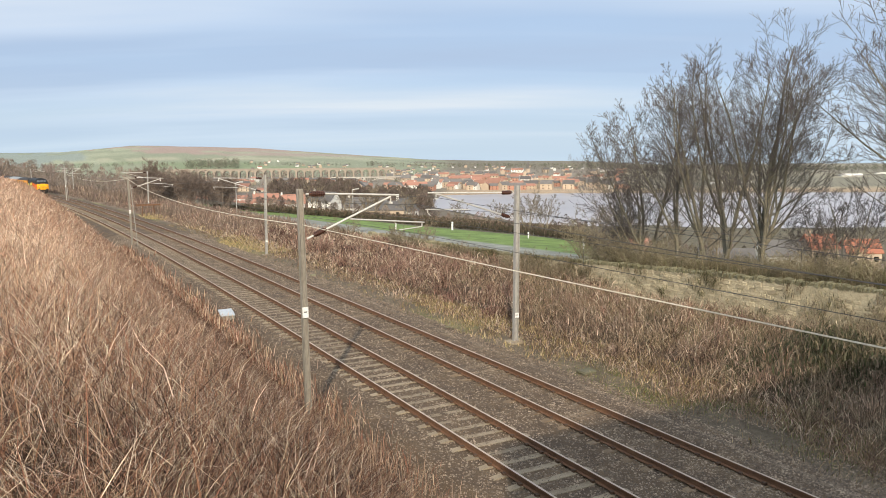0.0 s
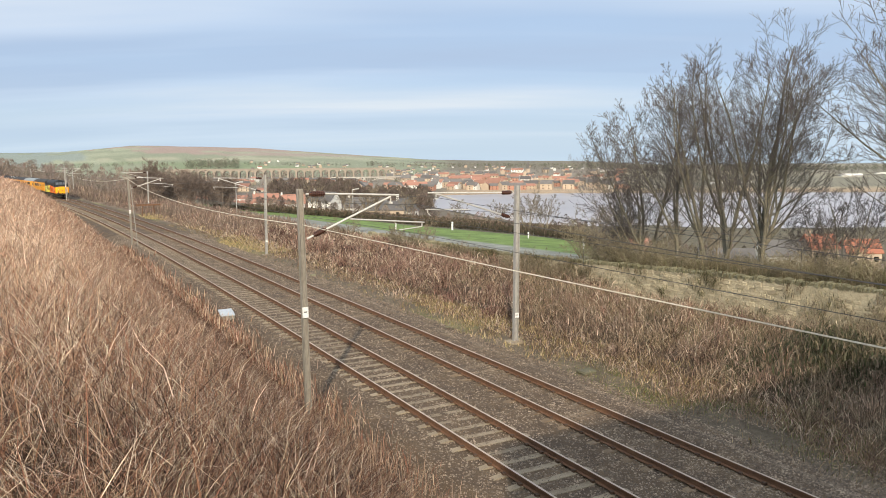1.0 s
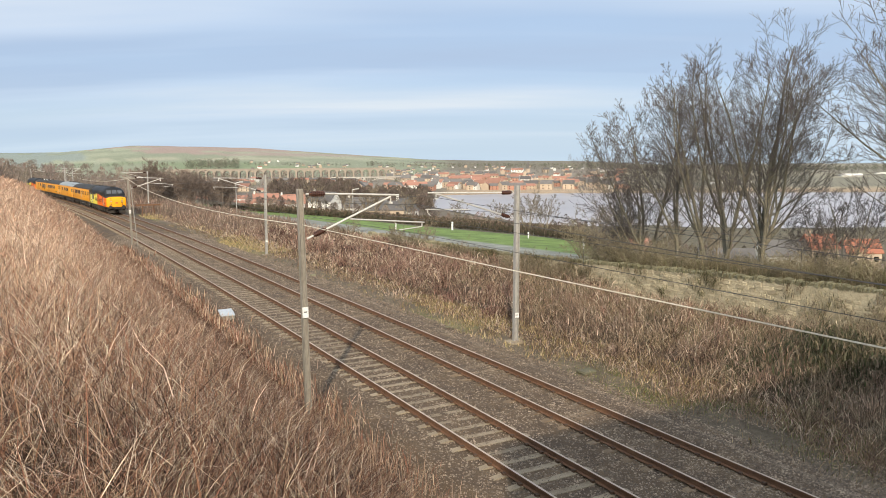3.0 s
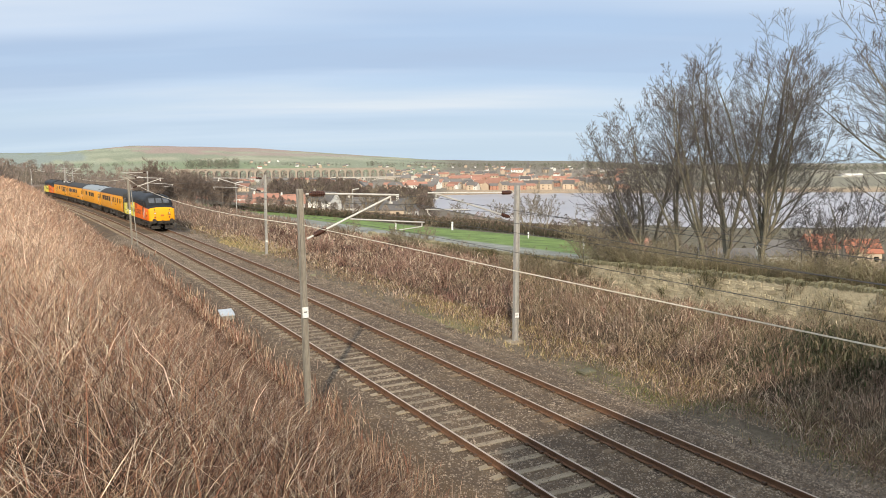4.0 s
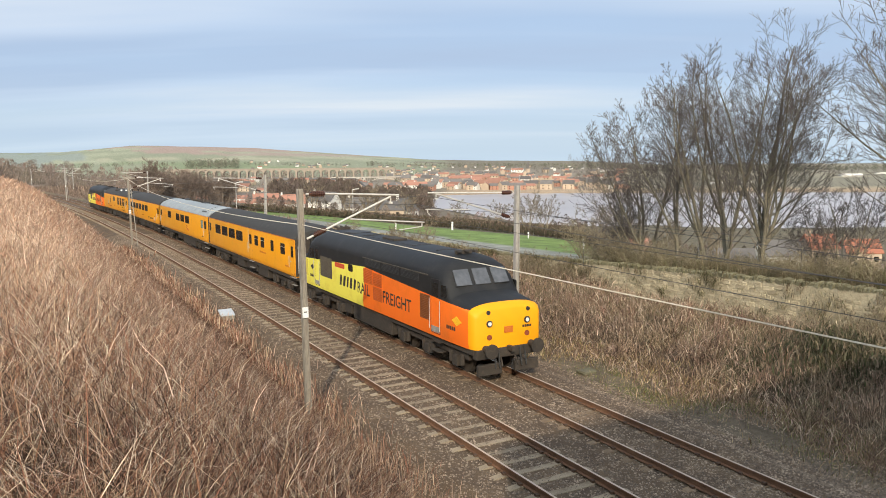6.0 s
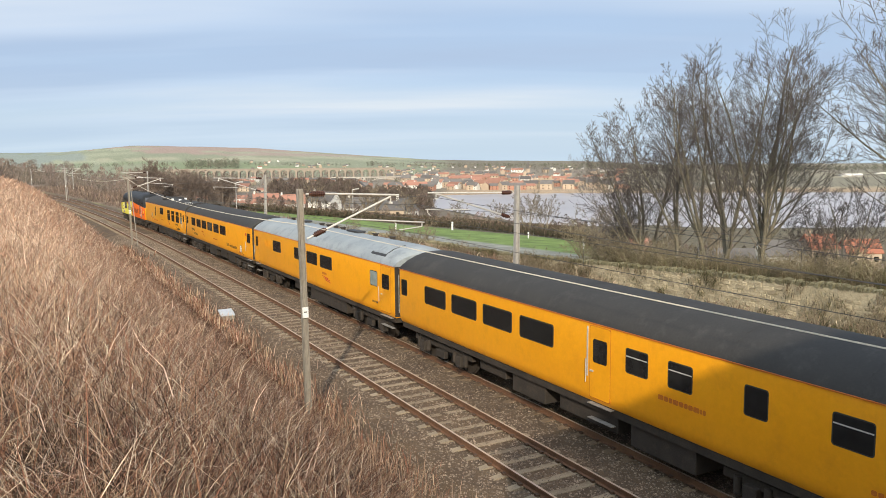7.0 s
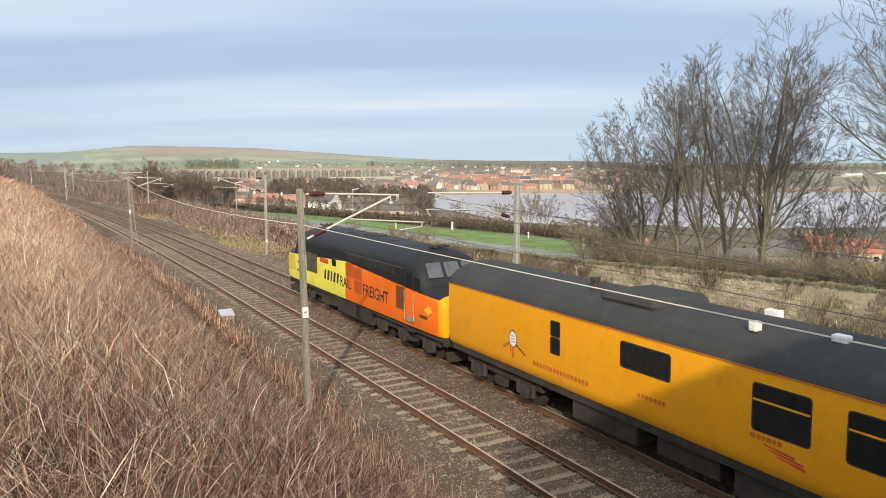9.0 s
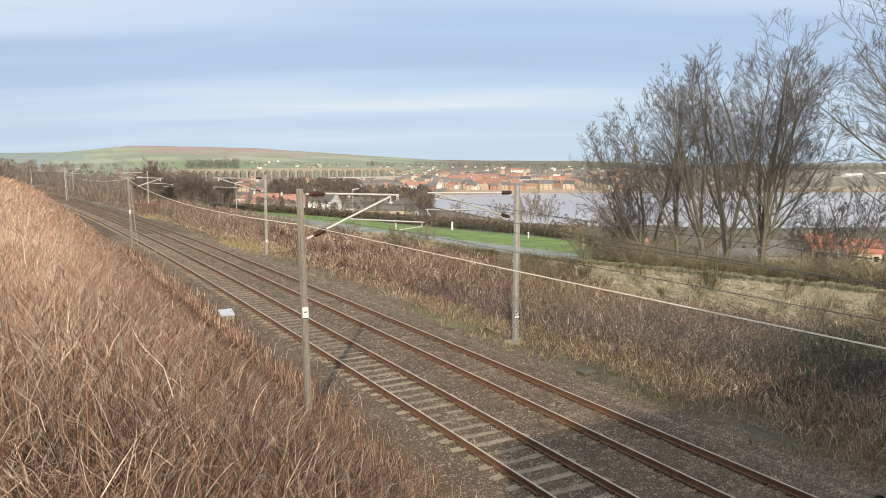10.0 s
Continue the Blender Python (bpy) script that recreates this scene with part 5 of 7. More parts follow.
def build_shade_bridge():
    T = tagged(new("road_bridge"), "unseen sandstone bridge over the railway, added for its shade", "bridge", kind="structure")
    g = G()
    g.box((0.7, -9.0, 6.0), (44, -0.6, 6.9))
    g.make("deck", M["stone"], T)
    # parapet height set by where its shadow edge must fall
    for y0, y1 in ((-1.0, -0.55), (-9.05, -8.6)):
        g = G()
        g.box((0.7, y0, 6.9), (44, y1, 8.86))
        g.make("parapet", M["stone"], T)
        g = G()
        g.box((0.7, y0 - 0.06, 8.86), (44, y1 + 0.06, 9.02))
        g.make("coping", M["cope"], T, bevel=0.03)
    for x0, x1 in ((0.7, 5.6), (18.6, 22.0)):
        g = G()
        g.box((x0, -8.8, -1), (x1, -0.8, 6.0))
        g.make("abutment", M["stone"], T)


build_shade_bridge()


# ---------------------------------------------------------------- stone wall beyond the far track
WALL_X = 27.45


def wall_top(y):
    return float(np.interp(y, [10, 18, 25, 33, 42, 60, 75], [2.15, 2.0, 1.72, 1.3, 0.85, 0.55, 0.3]))


def wall_x(y):
    return WALL_X + float(np.interp(y, [8, 20, 60, 80], [0.9, 0.0, 0.0, -0.6]))


def build_wall():
    T = tagged(new("stone_wall"), "old sandstone rubble wall with upright cope stones, mossy", "wall", kind="structure")
    rng = random.Random(11)
    ys = [8 + k * 1.0 for k in range(68)]
    g = G()
    g.sweep([[(wall_x(y) - 0.17, y, -0.8), (wall_x(y) + 0.25, y, -0.8), (wall_x(y) + 0.22, y, wall_top(y) - 0.06), (wall_x(y) - 0.15, y, wall_top(y) - 0.06)] for y in ys])
    g.make("core", M["mortar"], T)

    def stone_mesh(k):
        g = G()
        a, b, c = 0.5, 0.5, 0.5
        v = []
        for sx, sc in ((0, 1.0), (-1, 0.8)):
            for y, z in ((-a, -c), (0, -c * 1.04), (a, -c), (a * 1.03, 0), (a, c), (0, c * 1.05), (-a, c), (-a * 1.03, 0)):
                v.append((0.35 * sx * rng.uniform(0.75, 1.1), y * (sc + rng.uniform(-0.07, 0.05)), z * (sc + rng.uniform(-0.09, 0.05))))
        f = [tuple(range(8, 16))] + [(i, (i + 1) % 8, 8 + (i + 1) % 8, 8 + i) for i in range(8)]
        g.add(v, f)
        return g

    meshes = [stone_mesh(k) for k in range(6)]
    first = [None] * 6
    rest = G()
    count = 0
    for course in range(9):
        y = 14.0 + rng.random() * 0.3
        while y < 58:
            w = rng.uniform(0.22, 0.62)
            h = rng.uniform(0.14, 0.27)
            z = -0.2 + course * 0.2 + 0.05 * math.sin(y * 0.9 + course) + rng.uniform(-0.05, 0.05)
            if z + h < wall_top(y + w / 2) - 0.02:
                m = Matrix.LocRotScale((wall_x(y) - 0.15, y + w / 2, z + h / 2), Euler((rng.uniform(-0.14, 0.14), 0, 0)), (0.085 * rng.uniform(0.3, 1.7), w - 0.03, (h - 0.025) * rng.uniform(0.85, 1.04)))
                k = rng.randrange(6)
                if 18.5 < y < 33 and course > 0 and count < 300:
                    if first[k] is None:
                        first[k] = meshes[k].make("stone", M["stone"], T)
                        ob = first[k]
                    else:
                        ob = first[k].copy()
                        scene.collection.objects.link(ob)
                    ob.matrix_basis = m
                    count += 1
                else:
                    rest.add([m @ Vector(p) for p in meshes[k].v], meshes[k].f)
            y += w
    tagged(rest.make("stone_courses", M["stone"], T), kind="stuff")
    # cope stones on edge, leaning like books
    cope, made = None, 0
    far_cope = G()
    y = 12.0
    while y < 66:
        w = rng.uniform(0.07, 0.2)
        h = rng.uniform(0.14, 0.27)
        m = Matrix.LocRotScale((wall_x(y) + 0.03 + rng.uniform(-0.03, 0.03), y + w / 2, wall_top(y) - 0.08), Euler((rng.uniform(-0.1, 0.4), rng.uniform(-0.08, 0.08), rng.uniform(-0.1, 0.1))), (rng.uniform(0.7, 1.0), w - 0.035, h))
        if cope is None:
            base = G()
            v = [(-0.24, -0.5, 0), (0.24, -0.5, 0), (0.24, 0.5, 0), (-0.24, 0.5, 0), (-0.23, -0.46, 0.75), (0.23, -0.46, 0.75), (0.23, 0.46, 0.75), (-0.23, 0.46, 0.75), (-0.12, -0.34, 1.0), (0.12, -0.34, 1.0), (0.12, 0.34, 0.98), (-0.12, 0.34, 0.98)]
            f = [(8, 9, 10, 11)] + [(a + i, a + (i + 1) % 4, a + 4 + (i + 1) % 4, a + 4 + i) for a in (0, 4) for i in range(4)]
            base.add(v, f)
            cope = base.make("cope_stone", M["cope"], T)
            cope.matrix_basis = m
        elif y < 48:
            ob = cope.copy()
            scene.collection.objects.link(ob)
            ob.matrix_basis = m
        else:
            far_cope.add([m @ Vector(p) for p in base.v], base.f)
        y += w
    tagged(far_cope.make("cope_course", M["cope"], T), kind="stuff")


# ---------------------------------------------------------------- dry grass, brush and twigs


def blade_mesh(name, rng, x, y, z, h, w, lean, col, label, category, bend=0.5, heading=None, curl=0.0):
    """Thin bent stems: two vertices at the root, two midway, one at the tip; with curl, arching ones of three lengths."""
    n = len(x)
    if curl:
        a = rng.uniform(0, 2 * np.pi, n) if heading is None else heading
        tilt = np.arcsin(np.clip(lean, 0, 0.99)) - 0.5 * curl
        p = np.stack([x, y, z], -1)
        b = rng.uniform(0, np.pi, n)
        side = np.stack([np.cos(b), np.sin(b), 0 * b], -1) * (w * 0.5)[:, None]
        v = np.empty((n, 7, 3))
        v[:, 0], v[:, 1] = p + side, p - side
        for k in range(3):
            p = p + np.stack([np.sin(tilt) * np.cos(a), np.sin(tilt) * np.sin(a), np.cos(tilt)], -1) * (h / 3)[:, None]
            if k < 2:
                v[:, 2 + 2 * k], v[:, 3 + 2 * k] = p + side * (0.85 - 0.2 * k), p - side * (0.85 - 0.2 * k)
            tilt = tilt + curl * rng.uniform(0.1, 1.2, n)
            a = a + rng.normal(0, 0.35, n)
        v[:, 6] = p
        f = (np.array([(0, 1, 3), (0, 3, 2), (2, 3, 5), (2, 5, 4), (4, 5, 6)])[None] + 7 * np.arange(n)[:, None, None]).reshape(-1, 3)
        return tagged(quick(name, v.reshape(-1, 3), f, M["plant"], np.repeat(col, 7, axis=0)), label, category, kind="stuff")
    a = rng.uniform(0, 2 * np.pi, n) if heading is None else heading
    b = rng.uniform(0, np.pi, n)
    wx, wy = np.cos(b) * w * 0.5, np.sin(b) * w * 0.5
    dx, dy = np.cos(a) * lean, np.sin(a) * lean
    mid = 0.5 * h
    tx, ty = dx * h, dy * h
    mx, my = tx * (0.5 - 0.25 * bend), ty * (0.5 - 0.25 * bend)
    tz = h * np.sqrt(np.clip(1 - lean * lean, 0.08, 1))
    mz = tz * (0.5 + 0.12 * bend)
    root = np.stack([x, y, z], -1)
    v = np.empty((n, 5, 3))
    v[:, 0] = root + np.stack([wx, wy, 0 * wx], -1)
    v[:, 1] = root - np.stack([wx, wy, 0 * wx], -1)
    m = root + np.stack([mx, my, mz], -1)
    v[:, 2] = m + 0.8 * np.stack([wx, wy, 0 * wx], -1)
    v[:, 3] = m - 0.8 * np.stack([wx, wy, 0 * wx], -1)
    v[:, 4] = root + np.stack([tx, ty, tz], -1)
    f = (np.array([(0, 1, 3), (0, 3, 2), (2, 3, 4)])[None] + 5 * np.arange(n)[:, None, None]).reshape(-1, 3)
    c = np.repeat(col, 5, axis=0)
    ob = quick(name, v.reshape(-1, 3), f, M["plant"], c)
    return tagged(ob, label, category, kind="stuff")


def tones(rng, n, choices, weights, jitter=0.34):
    w = np.asarray(weights, float)
    k = rng.choice(len(choices), n, p=w / w.sum())
    c = np.asarray(choices)[k]
    return c * rng.uniform(1 - jitter, 1 + jitter, (n, 1)) * rng.uniform(0.95, 1.05, (n, 3)) * (1.0, 0.975, 0.945)


# the last tone of each list paints the shaded gaps between stems
STRAW = [(0.53, 0.405, 0.3), (0.39, 0.275, 0.2), (0.8, 0.69, 0.56), (0.12, 0.075, 0.052)]
RUSSET = [(0.30, 0.15, 0.1), (0.20, 0.098, 0.065), (0.38, 0.225, 0.155), (0.68, 0.52, 0.39), (0.10, 0.055, 0.038)]


def even(col, y):
    """Evens out stem tones further along, to fit the camera's softer view there."""
    k = np.interp(y, [7, 16], [1.0, 0.45])[:, None]
    return col.mean(axis=0) * (1 - k) + col * k


def bank_points(rng, n, y0, y1, s0, s1, power=1.0):
    y = y0 * np.exp(rng.random(n) ** power * np.log(y1 / y0))
    left = np.maximum(s0, -0.075 * y - 0.8 - shift(y) * 1.0)
    s = left + (s1 - left) * rng.random(n)
    s = s + np.clip(s - 5.5, 0, 1.2) * 0.3 * wobble(s, y, 0.9, 8.0)
    x = s + shift(y)
    return x, y, s


def tuft_heading(rng, x, y):
    """Neighbouring stems lean the same way."""
    k = 2.4
    cell = np.floor(x * k + 0.6 * np.sin(y * 3)).astype(np.int64) * 7919 + np.floor(y * k * np.clip(9 / np.maximum(y, 9), 0.25, 1) + 0.6 * np.sin(x * 4)).astype(np.int64) * 104729
    return (np.sin(cell * 12.9898) * 43758.5453) % 6.283 + rng.normal(0, 1.5, len(x))


def build_bank_grass():
    rng = np.random.default_rng(21)
    # tall straw, upper and middle bank
    n = 165000
    x, y, s = bank_points(rng, n, 2.6, 210, -7, 6.3)
    tuft = wobble(x, y, 2.1) + 0.6 * wobble(x, y, 5.3, 2.0)
    keep = rng.random(n) < np.clip(0.9 - 0.11 * np.clip(s - 1.5, 0, 9) + 0.4 * tuft, 0.06, 1) * np.interp(y, [3, 9, 18], [0.4, 0.65, 1.0])
    x, y, s, tuft = x[keep], y[keep], s[keep], tuft[keep]
    n = len(x)
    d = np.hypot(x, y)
    h = rng.uniform(0.4, 0.95, n) * (1 + 0.45 * tuft) * np.interp(y, [3, 12, 20, 40], [0.6, 0.68, 0.7, 0.62]) * np.interp(s, [-6, 2, 5, 6.5], [0.8, 0.85, 0.75, 0.4])
    w = np.maximum(0.0042, 0.00052 * d) * rng.uniform(0.5, 1.7, n)
    col = even(tones(rng, n, STRAW, (4, 3, 3, 1.3)), y)
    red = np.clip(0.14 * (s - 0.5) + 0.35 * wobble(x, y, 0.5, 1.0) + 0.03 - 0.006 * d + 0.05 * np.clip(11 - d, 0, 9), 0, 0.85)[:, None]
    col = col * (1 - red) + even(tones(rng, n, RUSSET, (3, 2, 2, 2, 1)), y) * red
    # stems darkened low down and close by: bank shade put into the colour
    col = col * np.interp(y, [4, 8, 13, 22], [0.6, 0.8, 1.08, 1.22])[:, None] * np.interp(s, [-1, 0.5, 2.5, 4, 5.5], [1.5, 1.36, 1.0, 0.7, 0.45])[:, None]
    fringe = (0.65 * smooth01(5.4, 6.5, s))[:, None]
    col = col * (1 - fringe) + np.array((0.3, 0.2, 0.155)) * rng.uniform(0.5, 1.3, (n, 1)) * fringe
    heading = np.where(y < 14, rng.uniform(0, 6.283, n), tuft_heading(rng, x, y))
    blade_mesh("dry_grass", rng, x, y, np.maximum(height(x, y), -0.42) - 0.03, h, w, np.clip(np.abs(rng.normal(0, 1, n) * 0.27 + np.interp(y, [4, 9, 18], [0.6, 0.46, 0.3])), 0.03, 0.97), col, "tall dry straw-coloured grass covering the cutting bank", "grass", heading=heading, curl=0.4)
    # russet dead stalks and brambles lower down and close by
    n = 85000
    x, y, s = bank_points(rng, n, 2.6, 120, -6, 7.0)
    patch = wobble(x, y, 0.9, 4.0)
    keep = rng.random(n) < np.clip(0.25 + 0.13 * (s - 0.2) + 0.45 * patch, 0.08, 1)
    x, y, s = x[keep], y[keep], s[keep]
    n = len(x)
    d = np.hypot(x, y)
    h = rng.uniform(0.35, 1.0, n) * np.interp(s, [-6, 3, 6.2, 7.0], [1.0, 0.95, 0.6, 0.2])
    w = np.maximum(0.004, 0.0005 * d) * rng.uniform(0.5, 1.8, n)
    col = even(tones(rng, n, RUSSET, (4, 4, 3, 1.5, 4.5)), y)
    # the same scaling by place: shade of the lower, nearer bank painted in
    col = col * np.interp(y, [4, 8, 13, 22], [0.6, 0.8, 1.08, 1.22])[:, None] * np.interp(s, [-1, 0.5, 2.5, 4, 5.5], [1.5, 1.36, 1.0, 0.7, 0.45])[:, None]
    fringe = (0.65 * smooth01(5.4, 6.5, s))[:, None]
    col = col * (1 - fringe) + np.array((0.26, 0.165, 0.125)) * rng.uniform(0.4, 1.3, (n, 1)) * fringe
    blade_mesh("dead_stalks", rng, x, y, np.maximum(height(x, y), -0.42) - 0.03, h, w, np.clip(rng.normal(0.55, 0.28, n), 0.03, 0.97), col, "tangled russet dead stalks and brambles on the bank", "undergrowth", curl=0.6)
    # fallen straws lying criss-cross on top
    n = 70000
    x, y, s = bank_points(rng, n, 2.6, 90, -6, 6.6)
    d = np.hypot(x, y)
    # the darkest tone stands for shaded gaps under the straws
    col = tones(rng, n, [(0.86, 0.7, 0.54), (0.5, 0.33, 0.22), (0.28, 0.135, 0.085), (0.06, 0.034, 0.024), (0.36, 0.2, 0.125)], (2.2, 2, 2.4, 3.4, 2))
    col = even(col, y)
    # straws toned darker near and low, shade carried by their colour
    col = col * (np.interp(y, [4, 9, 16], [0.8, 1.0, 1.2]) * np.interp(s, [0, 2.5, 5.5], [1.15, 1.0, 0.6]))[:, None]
    lift = rng.uniform(0.12, 0.75, n) * np.interp(s, [3, 6.6], [1.0, 0.5])
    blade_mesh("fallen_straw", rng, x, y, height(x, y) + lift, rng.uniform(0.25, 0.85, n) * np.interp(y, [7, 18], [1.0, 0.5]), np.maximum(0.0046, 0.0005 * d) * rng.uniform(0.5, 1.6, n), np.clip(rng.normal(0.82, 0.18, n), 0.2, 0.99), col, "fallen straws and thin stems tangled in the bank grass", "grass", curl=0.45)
    # weeds in dark tones along the cess
    n = 16000
    y = 7 * np.exp(rng.random(n) * np.log(45 / 7))
    s = 5.9 + 1.7 * rng.random(n)
    x = s + shift(y)
    keep = rng.random(n) < np.clip(0.4 + 0.8 * wobble(x, y, 1.2, 3.0) + 0.25 * (6.6 - s), 0.05, 1)
    x, y, s = x[keep], y[keep], s[keep]
    n = len(x)
    col = tones(rng, n, [(0.085, 0.06, 0.04), (0.06, 0.05, 0.03), (0.16, 0.1, 0.07), (0.3, 0.23, 0.17)], (3, 3, 2, 0.7))
    blade_mesh("cess_weeds", rng, x, y, np.maximum(height(x, y), -0.45) - 0.02, rng.uniform(0.05, 0.3, n), rng.uniform(0.006, 0.02, n), np.clip(rng.normal(0.65, 0.25, n), 0.05, 0.98), col, "low dark weeds along the edge of the ballast", "weeds")
    # low litter under it, its dark tones painted as shade between the stems
    n = 45000
    x, y, s = bank_points(rng, n, 2.4, 150, -7, 6.9)
    d = np.hypot(x, y)
    col = tones(rng, n, [(0.1, 0.06, 0.038), (0.055, 0.036, 0.024), (0.17, 0.1, 0.06), (0.1, 0.11, 0.04)], (3, 4, 1.5, 0.5))
    blade_mesh("grass_litter", rng, x, y, height(x, y) - 0.02, rng.uniform(0.15, 0.45, n), np.maximum(0.006, 0.0011 * d) * rng.uniform(0.7, 1.6, n), np.clip(rng.normal(0.75, 0.2, n), 0.1, 0.98), col, "matted litter under the bank grass, toned dark as shade between stems", "undergrowth")
    # pale long canes standing out
    n = 3000
    x, y, s = bank_points(rng, n, 2.8, 18, -4, 6.8)
    d = np.hypot(x, y)
    col = tones(rng, n, [(0.62, 0.48, 0.34), (0.52, 0.36, 0.24), (0.34, 0.17, 0.1)], (2, 2, 1))
    blade_mesh("bramble_canes", rng, x, y, height(x, y), rng.uniform(0.7, 1.4, n), np.maximum(0.0045, 0.0006 * d), np.clip(rng.normal(0.6, 0.25, n), 0.05, 0.95), col, "long pale arching canes among the grass", "undergrowth", curl=0.55)
    # russet growth along the foot of the bank
    n = 26000
    y = 8 * np.exp(rng.random(n) * np.log(80 / 8))
    s = rng.normal(6.2, 0.45, n)
    x = s + shift(y)
    keep = rng.random(n) < np.clip(0.5 + 0.8 * wobble(x, y, 1.3, 2.0), 0.05, 1)
    x, y, s = x[keep], y[keep], s[keep]
    n = len(x)
    d = np.hypot(x, y)
    h = rng.uniform(0.15, 0.8, n) * np.interp(s, [5.8, 6.5, 7.2], [1.1, 0.8, 0.3])
    blade_mesh("bank_foot_stalks", rng, x, y, np.maximum(height(x, y), -0.42) - 0.03, h, np.maximum(0.004, 0.00045 * d) * rng.uniform(0.5, 1.7, n), np.clip(np.abs(rng.normal(0.55, 0.3, n)), 0.03, 0.97), tones(rng, n, RUSSET, (4, 5, 2, 1.5, 5)), "russet dead stalks along the foot of the bank", "undergrowth", bend=1.0)
    # weeds at the foot of the bank and in the cess
    n = 11000
    y = 11 + 60 * rng.random(n) ** 1.4
    s = 6.7 + np.abs(rng.normal(0, 0.55, n))
    x = s + shift(y)
    keep = rng.random(n) < np.clip(0.5 + 0.8 * wobble(x, y, 0.7, 6.0), 0.03, 1)
    x, y, s = x[keep], y[keep], s[keep]
    n = len(x)
    z = np.where(s < 6.9, height(x, y), -0.41) - 0.01
    blade_mesh("cess_weeds", rng, x, y, z, rng.uniform(0.15, 0.75, n), np.maximum(0.006, 0.0009 * y), np.clip(rng.normal(0.3, 0.2, n), 0.02, 0.9), tones(rng, n, RUSSET + STRAW[:2], (2, 2, 2, 2, 1, 2, 2)), "sparse dead weeds growing in the cess gravel", "weeds")


def wall_cap(x, y, z, h):
    """Clips growth to the camera's sight line, so that the wall face shows."""
    k = 27.4 / np.maximum(x, 5)
    yw = y * k
    open_to = np.interp(yw, [15, 19.3, 22, 25, 29, 32, 33.5, 41, 43, 60, 90], [1.3, 0.75, 0.42, 0.1, -0.05, 0.0, 0.95, 0.95, 0.55, 0.3, 0.2]) + 0.28 * wobble(x, y, 0.8, 6.0) + 0.12 * wobble(x, y, 3.1, 1.0)
    top = 6.97 - (6.97 - open_to) / k
    return np.clip(np.minimum(h, top - z), 0.06, None)


def build_far_side_brush():
    rng = np.random.default_rng(33)
    # russet brush between the line and the wall
    n = 74000
    y = 8 * np.exp(rng.random(n) * np.log(150 / 8))
    s = 16.6 + (27.3 - 16.6) * rng.random(n)
    x = s + shift(y)
    patch = wobble(x, y, 0.35, 1.0) + 0.5 * wobble(x, y, 1.1, 5.0)
    keep = rng.random(n) < np.clip((0.55 + 0.06 * (s - 18.5) + 0.75 * patch) * smooth01(17.3, 19.3, s + 0.5 * wobble(x, y, 0.7, 8.0) - np.interp(y, [24, 29, 40, 48], [0.0, 1.3, 1.3, 0.0])), 0.01, 1)
    x, y, s, patch = x[keep], y[keep], s[keep], patch[keep]
    n = len(x)
    d = np.hypot(x, y)
    tall = np.clip((s - 17.3) / 2.5, 0.25, 1) * np.interp(y, [8, 24, 30, 60, 150], [0.85, 0.9, 1.05, 1.1, 1.2])
    h = rng.uniform(0.3, 1.15, n) * tall * np.clip(0.7 + 0.8 * patch + 0.6 * wobble(x, y, 1.7, 2.5), 0.12, 1.8)
    near = np.clip((33 - y) / 10, 0, 1)[:, None]
    # a large share of the dark tones paints shaded gaps in the brush
    col = tones(rng, n, [(0.33, 0.215, 0.17), (0.25, 0.155, 0.12), (0.43, 0.31, 0.24), (0.13, 0.08, 0.062), (0.58, 0.46, 0.35)], (3, 4, 2.6, 3.4, 1.8))
    col2 = tones(rng, n, [(0.33, 0.25, 0.185), (0.21, 0.155, 0.11), (0.45, 0.36, 0.27), (0.17, 0.15, 0.085), (0.62, 0.52, 0.4)], (3, 4, 2, 3, 1.2))
    col = col * 1.15 * (1 - near) + col2 * near * 0.95
    lean = np.clip(np.abs(rng.normal(0.5, 0.32, n)) + 0.25 * near[:, 0], 0.02, 0.97)
    h = wall_cap(x, y, height(x, y), h)
    blade_mesh("brush", rng, x, y, height(x, y) - 0.03, h, np.maximum(0.005, 0.00045 * d) * rng.uniform(0.4, 1.7, n), lean, col, "russet leafless brush and brambles beside the far track", "undergrowth", curl=0.6)
    n = 34000
    y = 9 * np.exp(rng.random(n) * np.log(110 / 9))
    s = 17.0 + 10.3 * rng.random(n)
    x = s + shift(y)
    d = np.hypot(x, y)
    lift = wall_cap(x, y, height(x, y), rng.uniform(0.02, 0.75, n) * np.clip((s - 17.6) / 2.5, 0.03, 1))
    col = tones(rng, n, [(0.52, 0.41, 0.31), (0.34, 0.235, 0.17), (0.2, 0.13, 0.095), (0.1, 0.065, 0.05), (0.66, 0.55, 0.43)], (2, 3, 2, 2, 1.5))
    blade_mesh("dead_stems", rng, x, y, height(x, y) + lift, rng.uniform(0.2, 0.75, n), np.maximum(0.004, 0.00055 * d) * rng.uniform(0.45, 1.5, n), np.clip(rng.normal(0.8, 0.2, n), 0.1, 0.99), col, "dead stems lying tangled through the brush", "undergrowth", curl=0.7)
    # bramble mounds: stems that arch out and down from a crown
    m, per = 240, 210
    my = 10 * np.exp(rng.random(m) * np.log(75 / 10))
    ms = 18.4 + 8.6 * rng.random(m)
    mx = ms + shift(my)
    size = rng.uniform(0.45, 1.15, m) * np.interp(ms, [18.4, 20.5], [0.55, 1.0])
    size = np.minimum(size, wall_cap(mx, my, height(mx, my), size * 0.9) / 0.75)
    rusty = np.clip(0.5 + 0.9 * wobble(mx, my, 0.22, 3.0) + 0.02 * (my - 24), 0, 1)[:, None]
